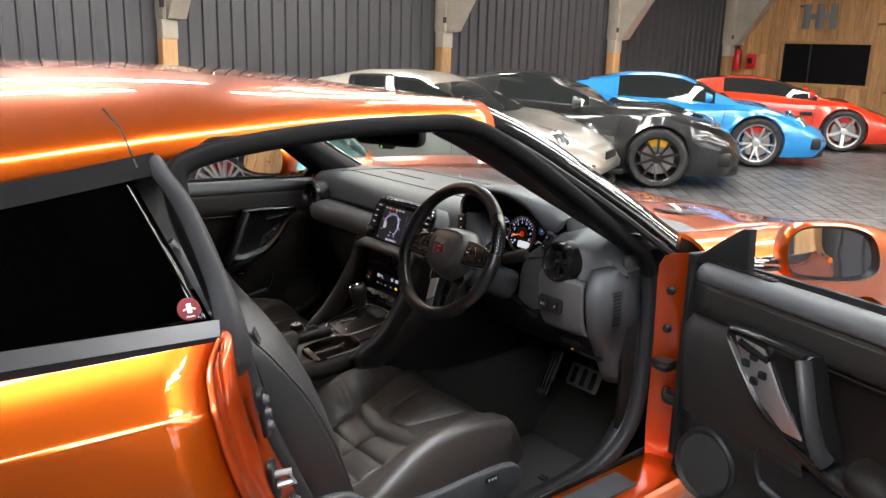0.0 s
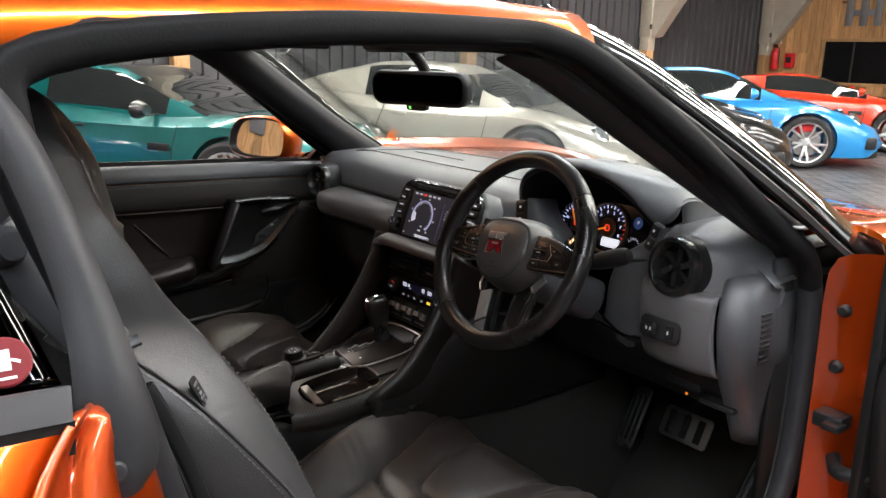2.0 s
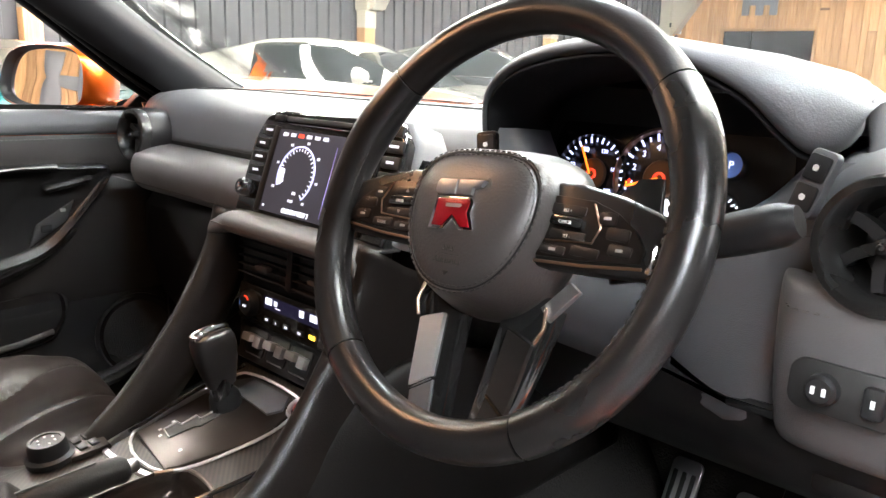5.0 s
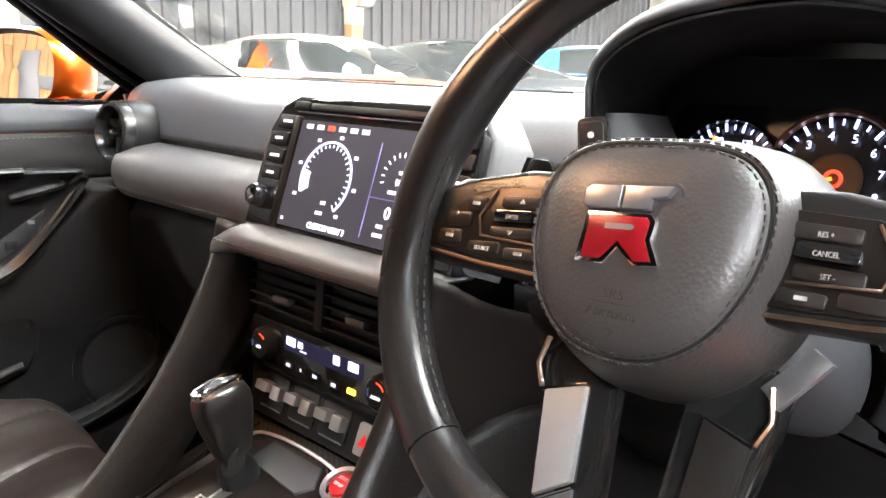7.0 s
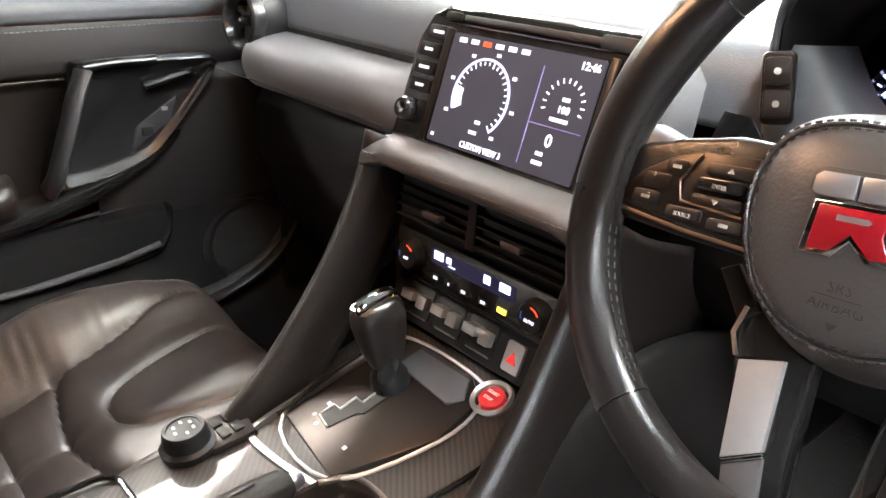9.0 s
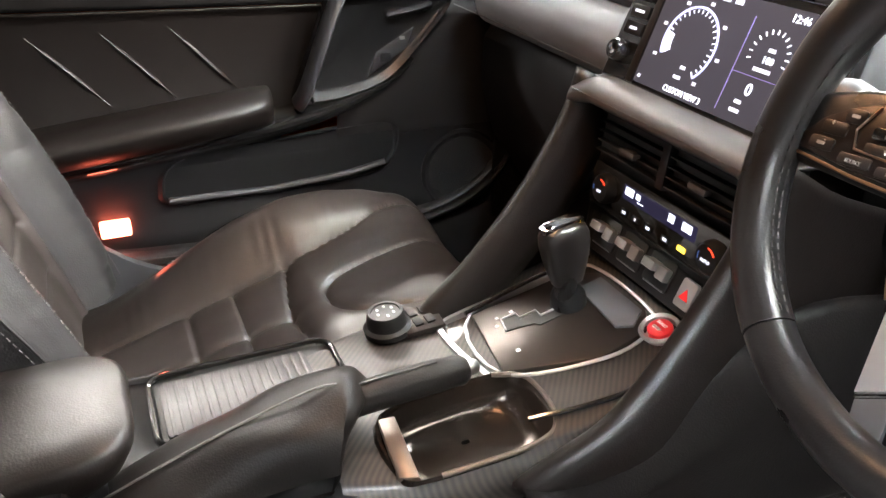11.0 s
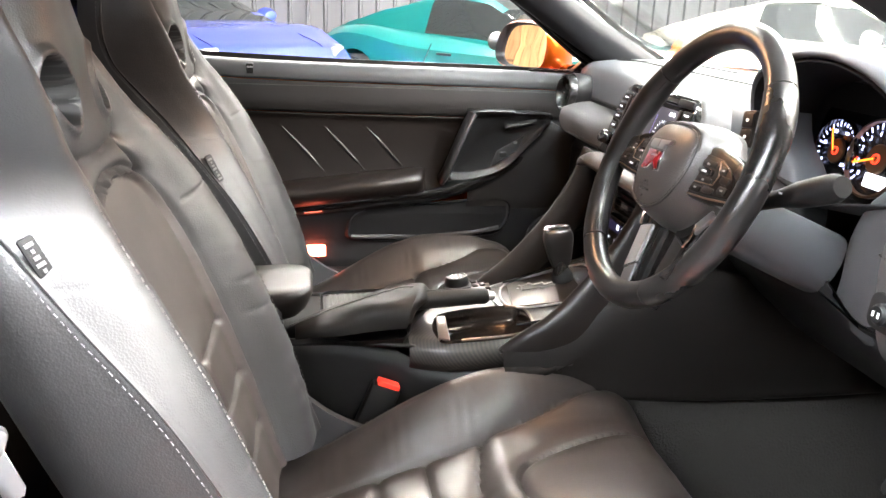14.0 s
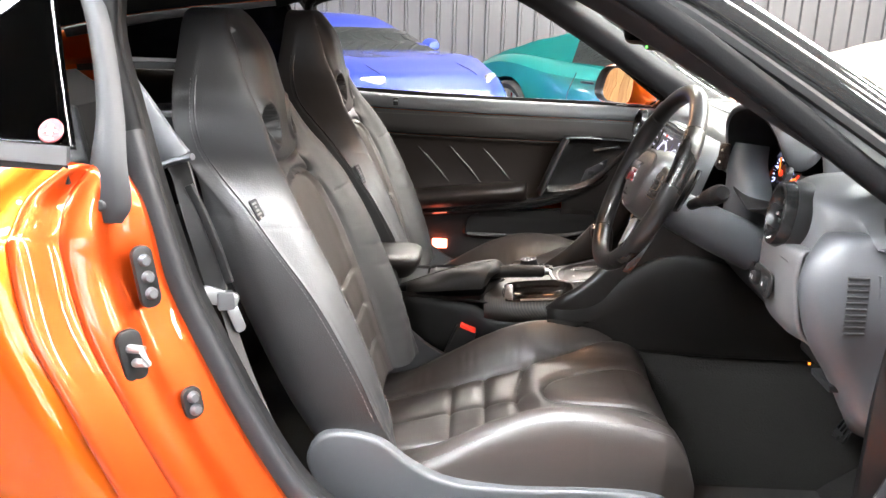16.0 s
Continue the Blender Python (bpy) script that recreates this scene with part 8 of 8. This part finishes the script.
    dp("grab_bracket", tube([HR @ V(-.02, .815, .012), HR @ V(.03, .818, .014), HR @ V(.09, .816, .010)], .010, 10, squash=(1, .8)), BEZEL)
    dp("handle_tip", lathe([(0, .010), (.007, .008), (.010, 0), (.006, -.006), (0, -.008)], 14, HR @ pose(-.080, .645, .020)), CHROME)
    sp_ = dp("switch_plate", prism([(.165, .798), (.085, .795), (.03, .715), (-.035, .650), (.015, .648), (.075, .682), (.13, .735)] if flip else [(.035, .672), (.105, .715), (.120, .752), (.050, .712)], .006, HR @ pose(0, 0, .004 if flip else .001), .002), PLATE if flip else GRAB_DARK, "satin silver switch plate" if flip else "")
    for ky, kz in (((.105, .772), (.125, .752), (.078, .742), (.098, .722)) if flip else ((.066, .703),)):
        dp("window_switch", box((ky, kz, .011 if flip else .006), (.020, .016, .010), HR, .003), PLASTIC, par=sp_)
    dp("switch_glint", box((.098, .735, .006), (.010, .006, .004), HR, .001), SATIN, par=sp_)
    dp("release_lever", tube([HR @ V(.07, .775, .006), HR @ V(.12, .785, .012), HR @ V(.15, .79, .008)], .008, 8), BEZEL)
    # lower door: pocket, speaker
    lo = []
    for y in (-.80, -.55, -.30, -.05, .1, .2, .34):
        s = .0 if y < -.3 else .02
        lo.append([V(-.795, y, .56), V(-.785, y, .53), V(-.80 + s * .5, y, .46), V(-.792 + s, y, .40), V(-.80, y, .36)])
    dp("lower_panel", smooth_grid(lo), PLASTIC, "", solid=.004)
    pk = [(-.345, .500), (-.30, .555), (-.1, .57), (.05, .580), (.10, .565), (.09, .50), (.02, .47), (-.3, .462)]
    pko = [(p.x, p.y) for p in spline([(a, b, 0) for a, b in pk], 5, closed=True)]
    PK = Matrix(((0, 0, 1, -.782), (1, 0, 0, 0), (0, 1, 0, 0), (0, 0, 0, 1)))
    dp("map_pocket", grid([[PK @ V(y, z, 0) for y, z in pko], [PK @ V(-.12 + (y + .12) * .97, .515 + (z - .515) * .92, .006) for y, z in pko], [PK @ V(-.12 + (y + .12) * .93, .515 + (z - .515) * .82, -.004) for y, z in pko], [PK @ V(-.12 + (y + .12) * .9, .515 + (z - .515) * .75, -.03) for y, z in pko]], close_u=True, cap=True), PLASTIC, "dark door pocket")
    dp("pocket_lip", tube([PK @ V(y, z, .008) for y, z in ((-.33, .478), (-.15, .474), (.0, .484), (.07, .497))], .006, 8), PLASTIC_GREY)
    SPK = facing((-.772, .235, .455), (1, -.12, .1))
    spk = dp("speaker", lathe([(.086, -.03), (.086, .002), (.080, .009), (.074, .006), (.070, .002)], 44, SPK, cap=False), PLASTIC, "round door speaker")
    dp("speaker_mesh", lathe([(0, .006), (.04, .005), (.071, .002), (.071, -.004), (0, -.004)], 40, SPK), surface("speaker_cloth", (.012, .012, .012), .9, grain=.8, grain_size=.0025), par=spk)
    # glass edge strip, window latch mark, defogger slot
    dp("glass_strip", sweep(spline([(-.852, -.80, .945), (-.852, -.3, .925), (-.850, .05, .917), (-.848, .34, .905)], 6), [(-.008, -.014), (.008, -.014), (.006, .008), (-.006, .008)], (0, 0, 1)), RUBBER)
    df = dp("demist_slot", box((0, 0, 0), (.020, .165, .004), pose(-.818, .225, .9145, -1.5, 0, 0), .001), PLASTIC)
    for k in range(7):
        dp("slot_rib", box((0, -.066 + .022 * k, .003), (.014, .014, .002), pose(-.818, .225, .9145, -1.5, 0, 0)), GRILLE, par=df)
    dp("lock_button", box((-.784, -.577, .912), (.008, .018, .026), bev=.003), PLASTIC)
    dp("lock_glint", box((-.779, -.577, .916), (.002, .014, .004)), SILVER_MATT)
    if not flip:
        lp = dp("door_lamp", box((-.776, -.424, .440), (.014, .050, .030), bev=.004), surface("lit_red_lamp", (.8, .1, .08), .3, glow=(1.0, .16, .09), glow_power=14.0), "lit red door lamp")
    # triangle behind the mirror
    dp("mirror_sail", prism([(.22, .905), (.385, .897), (.375, .915), (.31, .965), (.245, 1.008), (.228, 1.008)] if flip else [(.245, .905), (.41, .895), (.40, .93), (.335, .985)], .022, Matrix(((0, 0, 1, -.835), (1, 0, 0, 0), (0, 1, 0, 0), (0, 0, 0, 1))), .005), PLASTIC)
    # door mirror
    MMx = facing((-1.01, .185, .952) if flip else (-.955, .165, .970), (.465, -.878, .114)) @ Matrix.Scale(1.08 if flip else 1.12, 4)
    shell = [(-.105, -.030), (-.098, .022), (-.070, .052), (-.01, .062), (.06, .056), (.088, .030), (.092, -.02), (.075, -.052), (0, -.060), (-.07, -.054)]
    mh = dp("door_mirror", padded(shell, [(.92, .012), (1.0, .004), (1.03, -.02), (1.0, -.055), (.88, -.09), (.6, -.115), (.1, -.125)], MMx), ORANGE, "orange door mirror housing", angle=70)
    rim_ = padded(shell, [(.92, .012), (.86, .002), (.84, -.012), (.02, -.013)], MMx)
    dp("mirror_recess", rim_, PLASTIC, par=mh)
    dp("mirror_glass", padded([(x * .84 + .0, y * .84) for x, y in shell], [(1.0, -.008), (.99, -.005), (.02, -.0048)], MMx), MIRROR, "convex mirror glass", par=mh, smooth=False)
    dp("mirror_foot", tube(spline([(-.86, .285, .915), (-.92, .27, .912), (-.97, .25, .918)], 4), .022, 10, squash=(1.4, .7)), BLACK_GLOSS)
    # shut face at the rear edge
    dp("door_edge", box((-.87, -.825, .66), (.10, .02, .54), bev=.006), ORANGE)
    dp("front_edge", box((-.85, .385, .66), (.10, .02, .52), bev=.006), PLASTIC)
    if flip:
        fl = Matrix.Diagonal((-1, 1, 1, 1))
        for me in {o.data for o in door.children_recursive if o.data}:
            me.transform(fl)
            me.flip_normals()
        m = pose(*hinge) @ pose(-.90, -.40, 0)
        door.matrix_world = m
    return door


car_door("car_door", "closed passenger door with dark leather trim and orange mirror", False, None)
car_door("car_door", "open driver door with grey trim, switches and orange mirror", True, (.905, .415, .045, 0, 0, 74))


# ---- floor tiles ----
def floor_tiles():
    """Square interlocking tiles laid on the diagonal; the stretch beside the parked cars as single pieces, the rest joined."""
    size = .15
    bm = box((0, 0, 0), (size - .007, size - .007, .012), bev=.003, seg=1)
    me = bpy.data.meshes.new("tile")
    bm.to_mesh(me)
    bm.free()
    me.materials.append(TILE)
    ca = math.cos(radians(45))
    verts, faces = [], []
    rnd = random.Random(3)
    base_v = [tuple(v.co) for v in me.vertices]
    base_f = [tuple(p.vertices) for p in me.polygons]
    count = 0
    for i in range(-88, 89):
        for j in range(-88, 89):
            x, y = (i - j) * size * ca - 1.0, (i + j) * size * ca + 4.5
            if not (-8.2 < x < 4.0 and -4.0 < y < 15.4):
                continue
            tilt = Euler(((rnd.random() - .5) * .012, (rnd.random() - .5) * .012, radians(45)))
            z = -.004 + (rnd.random() - .5) * .0016
            if count < 290 and -3.2 < x < -.6 and 4.9 < y < 8.2:
                ob = new("floor_tile", me)
                ob.parent = floor
                ob.location, ob.rotation_euler = (x, y, z), tilt
                count += 1
            else:
                m = tilt.to_matrix()
                k = len(verts)
                verts += [tuple(m @ Vector(v) + V(x, y, z)) for v in base_v]
                faces += [tuple(q + k for q in f) for f in base_f]
    rest = bpy.data.meshes.new("floor_tiles")
    rest.from_pydata(verts, [], faces)
    rest.materials.append(TILE_REST)
    ob = new("floor_tiles", rest)
    ob.parent = floor
    tagged(ob, kind="stuff")


def toned(material, by_island):
    """Gives every piece of a material a slightly different tone."""
    nt = material.node_tree
    p = nt.nodes["Principled BSDF"]
    src = p.inputs["Base Color"].links[0].from_socket
    rnd = nt.nodes.new("ShaderNodeNewGeometry" if by_island else "ShaderNodeObjectInfo").outputs["Random Per Island" if by_island else "Random"]
    mr = nt.nodes.new("ShaderNodeMapRange")
    mr.inputs[3].default_value, mr.inputs[4].default_value = .55, 1.55
    hs = nt.nodes.new("ShaderNodeHueSaturation")
    nt.links.new(rnd, mr.inputs[0])
    nt.links.new(mr.outputs[0], hs.inputs["Value"])
    nt.links.new(src, hs.inputs["Color"])
    nt.links.new(hs.outputs[0], p.inputs["Base Color"])
    return material


TILE_REST = toned(TILE.copy(), True)
toned(TILE, False)
floor_tiles()
